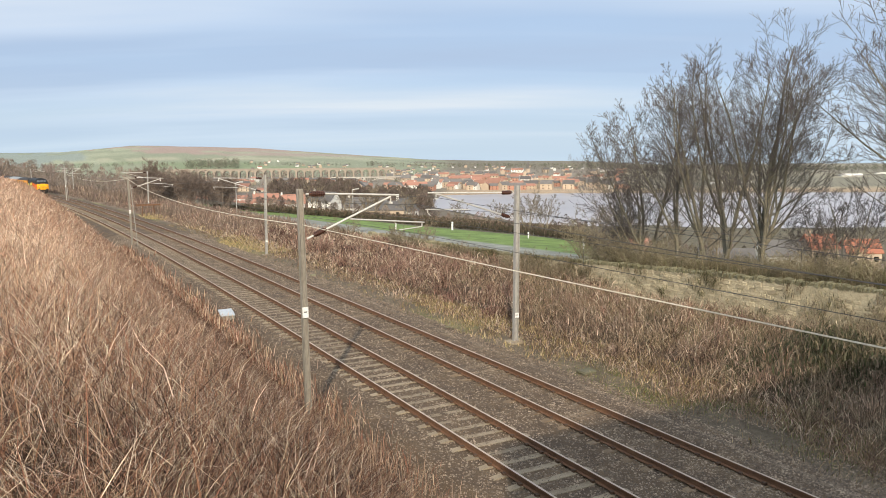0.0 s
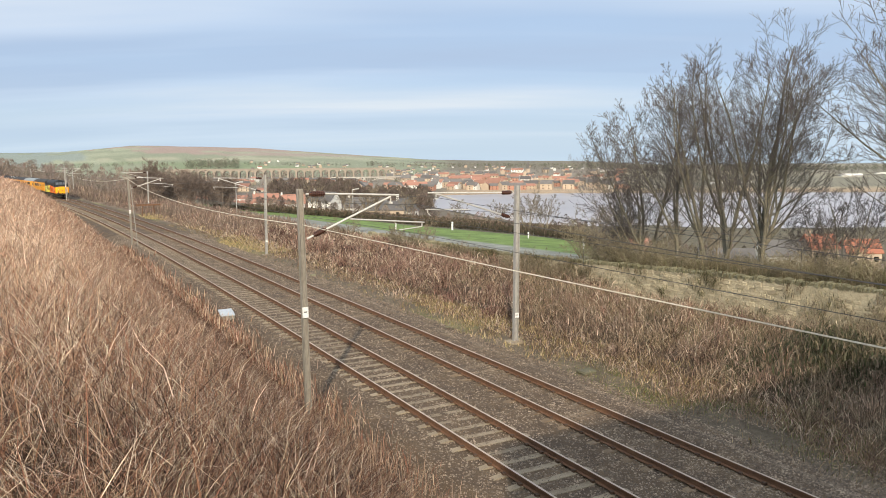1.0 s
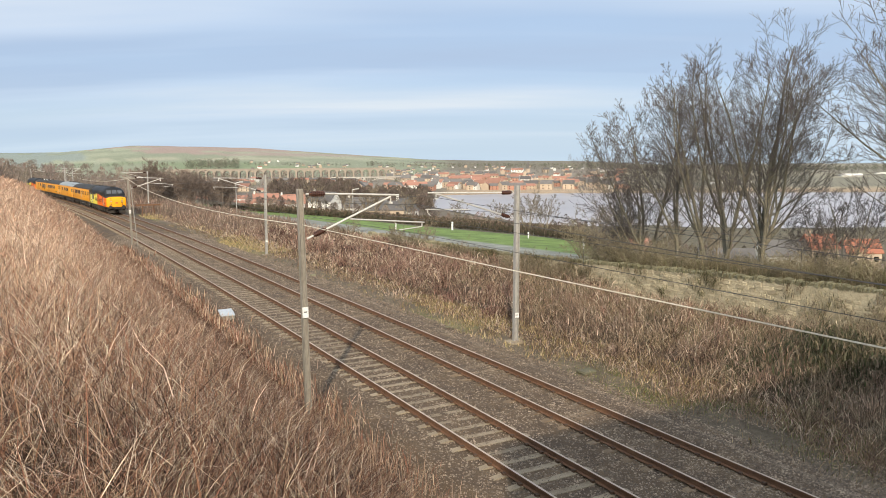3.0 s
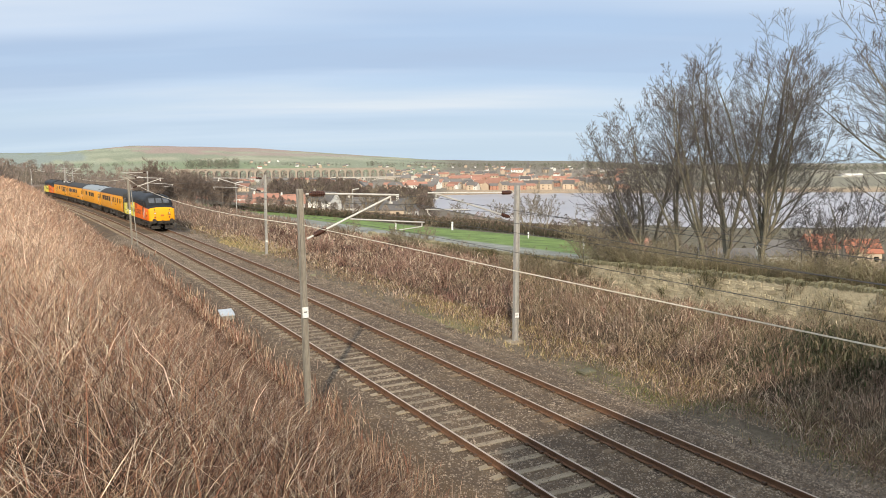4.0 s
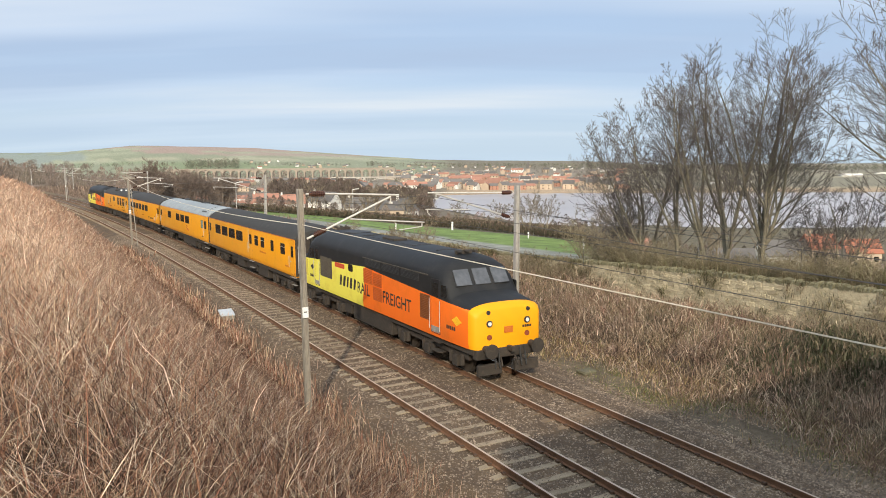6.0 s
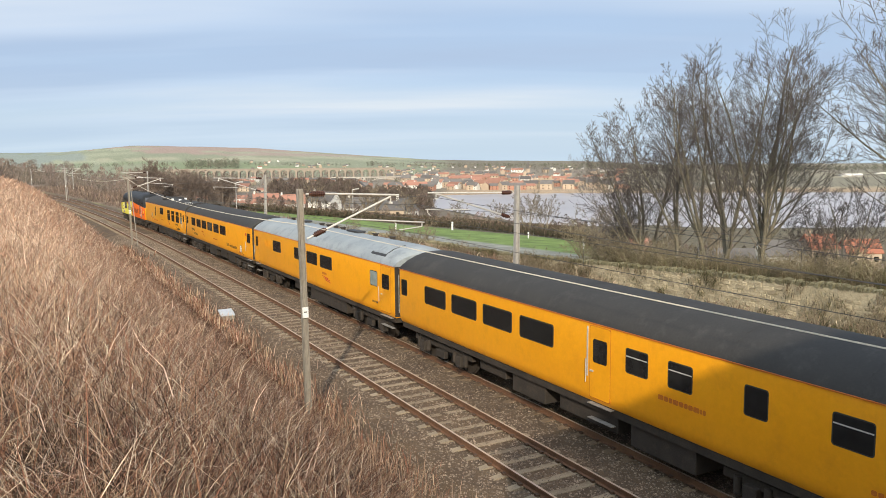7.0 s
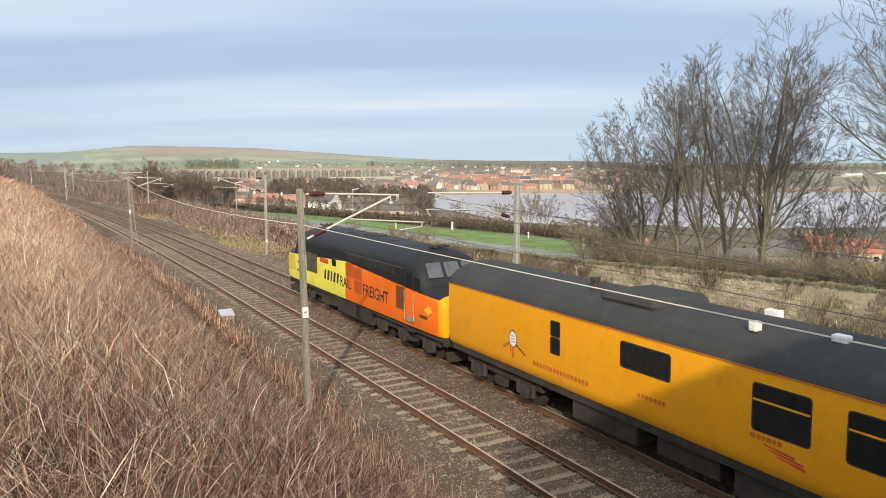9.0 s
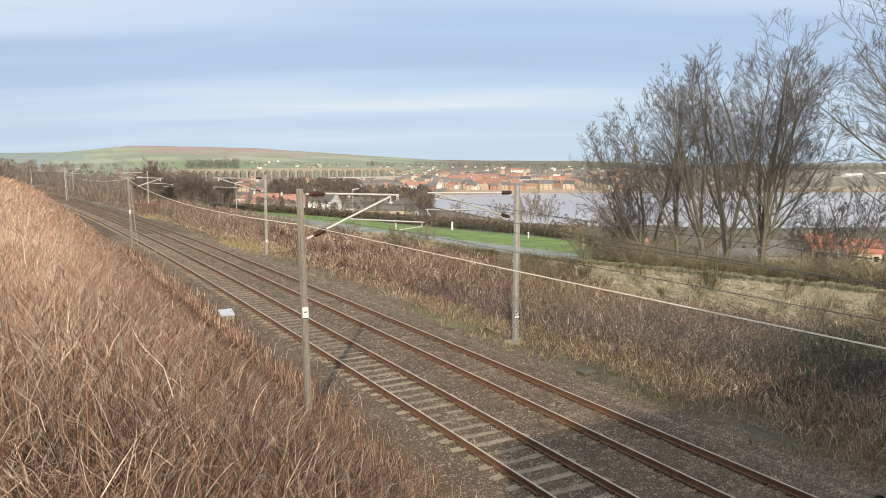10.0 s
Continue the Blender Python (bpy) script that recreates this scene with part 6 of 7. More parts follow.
    tint = tones(rng, m, [(0.28, 0.17, 0.135), (0.23, 0.14, 0.115), (0.36, 0.235, 0.185)], (2, 2, 1), 0.2) * rusty + tones(rng, m, [(0.32, 0.255, 0.19), (0.22, 0.185, 0.12), (0.42, 0.33, 0.24)], (2, 2, 1), 0.25) * (1 - rusty)
    k = np.repeat(np.arange(m), per)
    n = m * per
    a = rng.uniform(0, 6.283, n)
    r = np.abs(rng.normal(0, 0.4, n)) * size[k]
    x, y = mx[k] + r * np.cos(a), my[k] + r * np.sin(a)
    d = np.hypot(x, y)
    lift = rng.random(n) * 0.45 * size[k]
    col = tint[k] * rng.choice([0.3, 0.6, 1.0, 1.35, 1.9], n, p=[0.3, 0.2, 0.22, 0.16, 0.12])[:, None]
    blade_mesh("bramble_mound", rng, x, y, height(x, y) + lift - 0.03, size[k] * rng.uniform(0.35, 1.0, n), np.maximum(0.005, 0.00045 * d) * rng.uniform(0.4, 1.7, n), np.clip(rng.normal(0.55, 0.28, n), 0.05, 0.97), col, "mounds of arching leafless brambles beside the far track", "undergrowth", heading=a + rng.normal(0, 0.8, n), curl=0.95)
    # tangled olive brambles before the wall
    n = 36000
    y = 9 + 34 * rng.random(n)
    s = 21 + 6.6 * rng.random(n) ** 0.7
    x = s + shift(y)
    patch = wobble(x, y, 0.6, 9.0)
    keep = rng.random(n) < np.clip(0.45 + 0.6 * patch, 0.03, 1)
    x, y, s, patch = x[keep], y[keep], s[keep], patch[keep]
    n = len(x)
    h = rng.uniform(0.4, 1.5, n) * (0.8 + 0.35 * patch) * np.interp(s, [21, 24, 27.5], [0.6, 1.0, 0.85])
    col = tones(rng, n, [(0.25, 0.21, 0.125), (0.16, 0.155, 0.075), (0.36, 0.29, 0.2), (0.12, 0.11, 0.065), (0.52, 0.43, 0.31)], (3, 3, 3, 2, 1))
    h = wall_cap(x, y, height(x, y), h)
    blade_mesh("bramble_tangle", rng, x, y, height(x, y) - 0.02, h, rng.uniform(0.01, 0.024, n), np.clip(rng.normal(0.6, 0.25, n), 0.05, 0.97), col, "olive-brown bramble tangle in front of the stone wall", "undergrowth", curl=0.8)
    # dark evergreen bramble clump at the shady end
    n = 17000
    a, r = rng.uniform(0, 6.283, n), np.clip(np.abs(rng.normal(0.1, 0.5, n)), 0, 1.1)
    x, y = 23.2 + 3.6 * r * np.cos(a) + 0.4 * rng.normal(size=n), 15.6 + 3.2 * r * np.sin(a) + 0.4 * rng.normal(size=n)
    lift = rng.random(n) * 1.2 * (1 - 0.8 * r * r) * (1 + 0.3 * wobble(x, y, 1.5, 2.0))
    col = tones(rng, n, [(0.075, 0.085, 0.045), (0.05, 0.055, 0.03), (0.12, 0.105, 0.065), (0.24, 0.195, 0.14)], (1.5, 2.5, 3, 2.2))
    blade_mesh("evergreen_bramble", rng, x, y, height(x, y) + np.clip(lift, 0, 2), rng.uniform(0.12, 0.4, n), rng.uniform(0.02, 0.06, n), np.clip(rng.normal(0.6, 0.3, n), 0.05, 0.98), col, "dark evergreen bramble clump before the stone wall", "undergrowth", bend=1.2)
    # ivy and trailing brambles on the face of the wall
    n = 16000
    y = 12 + 40 * rng.random(n)
    up = rng.random(n)
    patch = wobble(y, up * 2, 1.3, 5.0) + 0.6 * wobble(y, up * 3, 0.4, 2.0)
    keep = rng.random(n) < np.clip(0.02 + 0.8 * patch + 0.5 * (1 - smooth01(17, 21, y)) + 0.45 * smooth01(33, 36, y), 0.02, 1)
    y, up = y[keep], up[keep]
    n = len(y)
    x = np.array([wall_x(v) for v in y]) - 0.24 - 0.08 * rng.random(n)
    z = 0.1 + up * (np.array([wall_top(v) for v in y]) - 0.05)
    col = tones(rng, n, [(0.13, 0.125, 0.06), (0.08, 0.07, 0.04), (0.24, 0.19, 0.12), (0.34, 0.28, 0.2)], (3, 3, 2, 1))
    blade_mesh("trailing_bramble", rng, x, y, z, rng.uniform(0.15, 0.6, n), rng.uniform(0.012, 0.03, n), np.clip(rng.normal(0.75, 0.2, n), 0.1, 0.99), col, "trailing brambles and ivy on the wall face", "undergrowth", bend=1.2, heading=np.where(rng.random(n) < 0.5, 1.57, -1.57) + rng.normal(0, 0.25, n))
    # short litter and dead tufts on the gravel verge
    n = 30000
    y = 9 * np.exp(rng.random(n) * np.log(100 / 9))
    s = 15.7 + 3.4 * rng.random(n) ** 0.8
    x = s + shift(y)
    keep = rng.random(n) < np.clip(0.35 + 0.7 * wobble(x, y, 1.3, 3.0) + 0.25 * (s - 16.6), 0.04, 1)
    x, y, s = x[keep], y[keep], s[keep]
    n = len(x)
    d = np.hypot(x, y)
    z = np.where(s < 16.3, -0.44, height(x, y))
    col = tones(rng, n, [(0.3, 0.21, 0.13), (0.2, 0.135, 0.085), (0.42, 0.32, 0.2), (0.16, 0.155, 0.065), (0.12, 0.08, 0.05)], (3, 3, 2, 2, 2))
    blade_mesh("verge_litter", rng, x, y, z - 0.01, rng.uniform(0.05, 0.28, n), np.maximum(0.006, 0.0006 * d) * rng.uniform(0.5, 1.6, n), np.clip(rng.normal(0.65, 0.28, n), 0.05, 0.98), col, "dead tufts and litter on the gravel verge", "weeds")
    # undergrowth behind the wall, among the trunks
    n = 21000
    y = 13 + 22 * rng.random(n)
    s = 27.9 + 7 * rng.random(n)
    x = s + shift(y)
    col = tones(rng, n, [(0.2, 0.17, 0.1), (0.14, 0.115, 0.07), (0.32, 0.26, 0.18), (0.13, 0.14, 0.06)], (3, 3, 2, 2))
    blade_mesh("undergrowth", rng, x, y, height(x, y) - 0.02, rng.uniform(0.25, 1.4, n), rng.uniform(0.008, 0.018, n), np.clip(rng.normal(0.6, 0.25, n), 0.05, 0.97), col, "twiggy undergrowth among the trunks behind the wall", "undergrowth", bend=1.2)
    # low yellowing grass at the edge of the ballast
    n = 70000
    y = 11 * np.exp(rng.random(n) * np.log(120 / 11))
    s = 15.9 + 4.2 * rng.random(n)
    x = s + shift(y)
    patch = wobble(x, y, 0.16) + 0.4 * wobble(x, y, 0.9, 3.0)
    keep = rng.random(n) < np.clip((0.5 + 0.8 * patch - 0.4 * np.abs(s - 18.0)) * np.interp(y, [11, 18, 20, 26, 28, 31, 38, 44, 52, 60], [0.05, 0.12, 0.3, 0.1, 0.4, 1.3, 1.0, 0.2, 0.5, 1.3]), 0.012, 1)
    x, y, s = x[keep], y[keep], s[keep]
    n = len(x)
    d = np.hypot(x, y)
    z = np.where(s < 16.3, -0.43, height(x, y))
    col = tones(rng, n, [(0.5, 0.38, 0.2), (0.36, 0.28, 0.13), (0.58, 0.46, 0.29), (0.24, 0.225, 0.09)], (3, 3, 2, 2))
    blade_mesh("verge_grass", rng, x, y, z - 0.02, rng.uniform(0.08, 0.34, n), np.maximum(0.007, 0.0007 * d), np.clip(rng.normal(0.5, 0.25, n), 0.05, 0.95), col, "yellowing tufts of grass along the ballast edge", "grass")
    # low scrub along the curve
    n = 15000
    y = 80 * np.exp(rng.random(n) * np.log(280 / 80))
    s = 16.9 + 11 * rng.random(n)
    x = s + shift(y)
    d = np.hypot(x, y)
    h = rng.uniform(0.4, 1.7, n) * np.clip(0.8 + 0.6 * wobble(x, y, 0.12, 2.0), 0.2, 1.5) * np.interp(s, [16.9, 20], [0.25, 1.0])
    blade_mesh("scrub", rng, x, y, height(x, y) - 0.03, h, 0.0008 * d * rng.uniform(0.6, 1.6, n), np.clip(np.abs(rng.normal(0.3, 0.25, n)), 0.02, 0.95), tones(rng, n, [(0.24, 0.185, 0.15), (0.18, 0.135, 0.11), (0.3, 0.235, 0.185)], (2, 2, 1)), "brown leafless scrub along the curve of the line", "undergrowth")
    # short green grass and moss on the verge
    n = 9000
    k = rng.integers(0, 5, n)
    cx, cy = np.array([16.6, 17.6, 18.2, 17.0, 17.4])[k], np.array([17.6, 15.6, 13.4, 20.2, 11.6])[k]
    x, y = cx + rng.normal(0, 0.45, n), cy + rng.normal(0, 0.9, n)
    col = tones(rng, n, [(0.13, 0.16, 0.05), (0.18, 0.19, 0.07), (0.3, 0.25, 0.12)], (3, 2, 1))
    blade_mesh("verge_moss", rng, x, y, np.where(x < 16.3, -0.43, height(x, y)) - 0.01, rng.uniform(0.03, 0.12, n), rng.uniform(0.006, 0.016, n), np.clip(rng.normal(0.5, 0.3, n), 0.05, 0.95), col, "short green grass and moss on the gravel verge", "grass")


def build_hedges():
    rng = np.random.default_rng(41)

    def hedge(path, n, wide, tall, base_cols, label):
        path = np.asarray(path, float)
        seg = np.hypot(*np.diff(path, axis=0).T)
        t = rng.random(n) * seg.sum()
        cum = np.r_[0, np.cumsum(seg)]
        px = np.interp(t, cum, path[:, 0]) + rng.normal(0, wide, n)
        py = np.interp(t, cum, path[:, 1]) + rng.normal(0, wide, n)
        lift = rng.random(n) * tall * 0.75
        d = np.hypot(px, py)
        blade_mesh("hedge", rng, px, py, height(px, py) + lift, tall * rng.uniform(0.25, 0.5, n), np.maximum(0.05, 0.0013 * d), np.clip(rng.normal(0.4, 0.25, n), 0.02, 0.95), tones(rng, n, base_cols, [1] * len(base_cols)), label, "hedge")

    dark = [(0.085, 0.068, 0.05), (0.12, 0.095, 0.068), (0.07, 0.07, 0.042)]
    brown = [(0.18, 0.135, 0.1), (0.14, 0.105, 0.08), (0.22, 0.175, 0.13)]
    hedge([spot(-0.30, 165), spot(-0.2, 142), spot(-0.12, 128), spot(-0.03, 112), spot(0.06, 98), spot(0.14, 84), spot(0.2, 74)], 12000, 0.55, 0.95, dark, "dark clipped field hedge at the edge of the green field")
    hedge([spot(-0.26, 185), spot(-0.16, 172), spot(-0.06, 160), spot(0.05, 150), spot(0.17, 140)], 6000, 0.8, 1.0, dark + brown, "dark overgrown garden hedge below the field")
    hedge([spot(0.18, 92), spot(0.3, 84), spot(0.45, 78), spot(0.62, 72)], 5000, 0.9, 1.0, dark + brown, "dark overgrown hedge behind the trees")


# ---------------------------------------------------------------- bare trees


def limb(rng, out, p, w, length, r, level, last, counts, forks=0, start=0.2, wild=1.0):
    """One tapering axis that bends upwards and bears shorter ones; out[level] gathers (points, radii)."""
    n = (12, 7, 4, 3)[level]
    jitter, lift = (0.05, 0.075, 0.09, 0.1)[level] * wild, (0.02, 0.06, 0.06, 0.04)[level]
    pts, rad, ways = [p], [r], [w]
    for i in range(n):
        w = (w + Vector((rng.gauss(0, jitter), rng.gauss(0, jitter), rng.gauss(0, jitter * 0.6) + lift))).normalized()
        p = p + w * (length / n)
        pts.append(p)
        rad.append(r * (1 - 0.86 * (i + 1) / n))
        ways.append(w)
    out[level].append((pts, rad))

    def off(t, angle, roll):
        k = min(int(t * n), n - 1)
        q = pts[k].lerp(pts[k + 1], t * n - k)
        side = ways[k + 1].orthogonal().normalized()
        side.rotate(Matrix.Rotation(roll, 3, ways[k + 1]))
        return q, (ways[k + 1] * math.cos(angle) + side * math.sin(angle)).normalized(), rad[k] + (rad[k + 1] - rad[k]) * (t * n - k)

    roll = rng.uniform(0, 6.283)
    for k in range(forks):
        t = rng.uniform(0.12, 0.5)
        roll += 2.4
        q, v, rr = off(t, rng.uniform(0.3, 0.6), roll)
        limb(rng, out, q, v, length * (1 - t) * rng.uniform(0.85, 1.02), rr * 0.72, 0, last, (max(6, int(counts[0] * 0.6)),) + counts[1:], 0, 0.2, wild)
    if level == last:
        return
    t0 = start if level == 0 else 0.22
    for k in range(counts[level]):
        t = t0 + (0.98 - t0) * (k + rng.random()) / counts[level]
        roll += 2.4 + rng.uniform(-0.4, 0.4)
        q, v, rr = off(t, rng.uniform(0.6, 1.05) if level == 0 else rng.uniform(0.4, 0.85), roll)
        grown = length * (0.45, 0.5, 0.6)[level] * (1.08 - 0.66 * t) * rng.uniform(0.6, 1.25)
        limb(rng, out, q, v, grown, rr * (0.34, 0.42, 0.55)[level], level + 1, last, counts, 0, 0.2, wild)


def skin(axes, least, k):
    """Tubes along axes of equal point count."""
    P = np.array([[tuple(q) for q in a[0]] for a in axes])
    R = np.maximum(np.array([a[1] for a in axes]), least)
    w = P[:, -1] - P[:, 0]
    w /= np.linalg.norm(w, axis=1, keepdims=True) + 1e-9
    ref = np.where(np.abs(w[:, 2:3]) < 0.8, (0, 0, 1), (1, 0, 0))
    a = np.cross(w, ref)
    a /= np.linalg.norm(a, axis=1, keepdims=True)
    b = np.cross(w, a)
    n, m = P.shape[:2]
    ang = 2 * np.pi * np.arange(k) / k
    ring = a[:, None] * np.cos(ang)[None, :, None] + b[:, None] * np.sin(ang)[None, :, None]
    v = P[:, :, None] + ring[:, None] * R[:, :, None, None]
    f = np.array([(j * k + i, j * k + (i + 1) % k, (j + 1) * k + (i + 1) % k, (j + 1) * k + i) for j in range(m - 1) for i in range(k)])
    f = (f[None] + m * k * np.arange(n)[:, None, None]).reshape(-1, 4)
    return v.reshape(-1, 3), f, m * k


def build_tree(seed, stems, label, counts=(21, 8, 5), forks=2, least=0.0072, last=3, tone=(0.185, 0.168, 0.125), thin_tone=(0.12, 0.105, 0.1), group="bare trees by the stone wall", category="tree", start=0.13, wild=1.0):
    """stems: (lean across, lean away, length, radius at the foot)."""
    rng = random.Random(seed)
    nrng = np.random.default_rng(seed)
    T = thing("bare_tree" if category == "tree" else "bare_bush", label, category, group)
    out = [[], [], [], []]
    for k, (across, away, length, r) in enumerate(stems):
        own = [[], [], [], []]
        w = Vector((across * math.cos(YAW) + away * math.sin(YAW), away * math.cos(YAW) - across * math.sin(YAW), 1)).normalized()
        a = 2.4 * k
        spread_r = 0.0 if len(stems) == 1 else r * 1.8
        limb(rng, own, Vector((math.cos(a) * spread_r, math.sin(a) * spread_r, -0.3)), w, length, r, 0, last, counts, forks, start, wild)
        v, f, per = skin(own[0][:1], least, 8)
        quick("trunk", v, f, M["twig"], np.tile(np.array(tone) * rng.uniform(0.85, 1.1), (len(v), 1)), T, smooth=True)
        own[0] = own[0][1:]
        for lv in range(4):
            out[lv] += own[lv]
    vs, fs, cs, base = [], [], [], 0
    for lv, k in ((0, 6), (1, 5), (2, 3), (3, 3)):
        if not out[lv]:
            continue
        v, f, per = skin(out[lv], least, k)
        blend = (0.0, 0.35, 0.8, 1.0)[lv]
        c = np.array(tone) * (1 - blend) + np.array(thin_tone) * blend
        lich = np.repeat(0.72 + 0.56 * nrng.random((len(out[lv]), 1)), per, axis=0)
        vs.append(v)
        fs.append(f + base)
        cs.append(c * lich)
        base += len(v)
    tagged(quick("crown", np.concatenate(vs), np.concatenate(fs), M["twig"], np.concatenate(cs), T), kind="stuff")
    return T


def build_trees():
    def on(x, y):
        return Matrix.Translation((x, y, ground_at(x, y) - 0.05))

    tall = "tall bare tree with lichen-grey bark behind the wall"
    for seed, x, y, stems, forks, label in (
            (3, 29.6, 24.3, [(0.03, 0.0, 11.2, 0.17), (0.26, 0.1, 9.4, 0.11), (0.13, -0.12, 10.4, 0.11)], 3, "tallest bare tree behind the wall, straight grey trunk"),
            (8, 29.5, 25.9, [(-0.12, 0.0, 10.4, 0.14), (0.08, -0.15, 10.2, 0.12)], 1, tall),
            (15, 29.6, 27.3, [(-0.24, 0.0, 10.2, 0.12), (-0.05, 0.15, 10.4, 0.11)], 1, tall),
            (23, 29.6, 29.2, [(-0.18, 0.05, 9.2, 0.12)], 2, "slender bare tree leaning over the wall"),
            (27, 29.7, 31.6, [(-0.36, 0.0, 8.6, 0.1), (-0.14, 0.1, 9.2, 0.1), (0.06, -0.1, 9.3, 0.11), (-0.62, 0.1, 7.4, 0.07)], 1, "bare tree with many slender stems behind the wall"),
            (44, 30.5, 16.2, [(-0.17, 0.0, 11.0, 0.13), (0.03, 0.1, 12.0, 0.16)], 2, "tall bare tree with upswept branches behind the wall")):
        T = build_tree(seed, stems, label, forks=forks)
        T.matrix_basis = on(x, y)
    young = build_tree(19, [(0.1, 0, 4.8, 0.05), (-0.2, 0.1, 4.4, 0.05), (-0.5, 0, 3.8, 0.04), (0.4, 0.1, 4.0, 0.04)], "young bare tree with thin stems behind the wall", counts=(14, 7, 4), forks=1)
    young.matrix_basis = on(30.2, 20.2)
    copy_thing(young, on(30.6, 22.0) @ Matrix.Rotation(2.2, 4, "Z") @ Matrix.Scale(0.8, 4))
    copy_thing(young, on(29.6, 33.6) @ Matrix.Rotation(1.2, 4, "Z") @ Matrix.Scale(1.05, 4))
    # low thicket along the wall with long arching stems
    low = [(0.9 * math.cos(k * 0.785), 0.9 * math.sin(k * 0.785), 4.6 if k % 2 else 3.6, 0.045) for k in range(8)]
    t5 = build_tree(31, low, "dense leafless thicket bush over the stone wall", counts=(10, 6, 3), forks=1, least=0.009, tone=(0.3, 0.265, 0.165), thin_tone=(0.26, 0.22, 0.15), group="thicket along the wall", category="bush", wild=1.7)
    t5.matrix_basis = on(29.0, 35.6) @ Matrix.Scale(0.85, 4)
    copy_thing(t5, on(29.0, 34.0) @ Matrix.Rotation(4.0, 4, "Z") @ Matrix.Scale(0.7, 4))
    for x, y, k, a in ((28.7, 31.0, 0.75, 1.0), (28.8, 28.4, 0.55, 3.0), (28.7, 26.6, 0.45, 5.0), (28.7, 23.0, 0.4, 0.4), (29.2, 21.6, 0.55, 3.3), (28.9, 20.0, 0.55, 4.2), (28.9, 18.0, 0.6, 1.2), (29.3, 25.0, 0.4, 2.0), (29.3, 32.4, 0.8, 0.3)):
        copy_thing(t5, on(x, y) @ Matrix.Rotation(a, 4, "Z") @ Matrix.Diagonal((k * 1.3, k * 1.3, k * 0.85, 1)))
    thorn = [(1.0 * math.cos(k * 0.7), 1.0 * math.sin(k * 0.7), 2.0 if k % 3 else 2.6, 0.025) for k in range(9)]
    b = build_tree(52, thorn, "small leafless thorn bush beside the stone wall", counts=(9, 5, 3), forks=1, least=0.008, tone=(0.2, 0.165, 0.11), thin_tone=(0.22, 0.18, 0.125), group="bushes by the line", category="bush", wild=1.8)
    b.matrix_basis = on(26.4, 55.0) @ Matrix.Scale(1.4, 4)
    for x, y, k in ((26.2, 47.5, 0.6), (25.5, 68, 0.8), (26.6, 34.5, 0.6), (26.4, 37.0, 0.7), (26.2, 16.2, 0.8), (25.0, 14.4, 0.8), (26.3, 40.0, 0.6)):
        copy_thing(b, on(x, y) @ Matrix.Rotation(x * 3 + y, 4, "Z") @ Matrix.Scale(k, 4))
    # trees of the gardens below
    g1 = build_tree(61, [(0.2, 0, 6.4, 0.12), (-0.25, 0.1, 5.8, 0.1)], "small pale bare garden tree beyond the field hedge", counts=(14, 7, 4), forks=2, least=0.016, tone=(0.24, 0.2, 0.14), thin_tone=(0.2, 0.165, 0.12), group="garden trees")
    x, y = spot(0.112, 118)
    g1.matrix_basis = on(x, y)
    for c, d, k in ((0.136, 126, 0.95), (-0.088, 168, 1.1), (-0.1, 172, 0.9), (0.21, 130, 1.1), (0.075, 190, 1.0), (-0.045, 205, 1.1), (0.02, 215, 1.0), (-0.17, 210, 1.2), (0.3, 120, 1.1), (0.36, 140, 1.2), (0.25, 150, 1.3), (-0.125, 230, 1.2)):
        x, y = spot(c, d)
        copy_thing(g1, on(x, y) @ Matrix.Rotation(c * 50, 4, "Z") @ Matrix.Scale(k, 4))
    m1 = build_tree(71, [(0.3, 0, 8.5, 0.13), (-0.35, 0.1, 8.0, 0.12), (0.0, -0.4, 7.6, 0.1)], "brown bare tree of the railway-side wood", counts=(16, 8, 4), forks=2, least=0.022, tone=(0.19, 0.15, 0.12), thin_tone=(0.19, 0.145, 0.12), group="railway-side wood")
    rng = random.Random(4)
    x, y = spot(-0.33, 170)
    m1.matrix_basis = on(x, y)
    for k in range(40):
        c, d = rng.uniform(-0.40, -0.27), rng.uniform(135, 260)
        x, y = spot(c, d)
        if x - float(shift(y)) < 24:
            continue
        copy_thing(m1, on(x, y) @ Matrix.Rotation(rng.uniform(0, 6), 4, "Z") @ Matrix.Scale(rng.uniform(0.6, 1.0), 4))


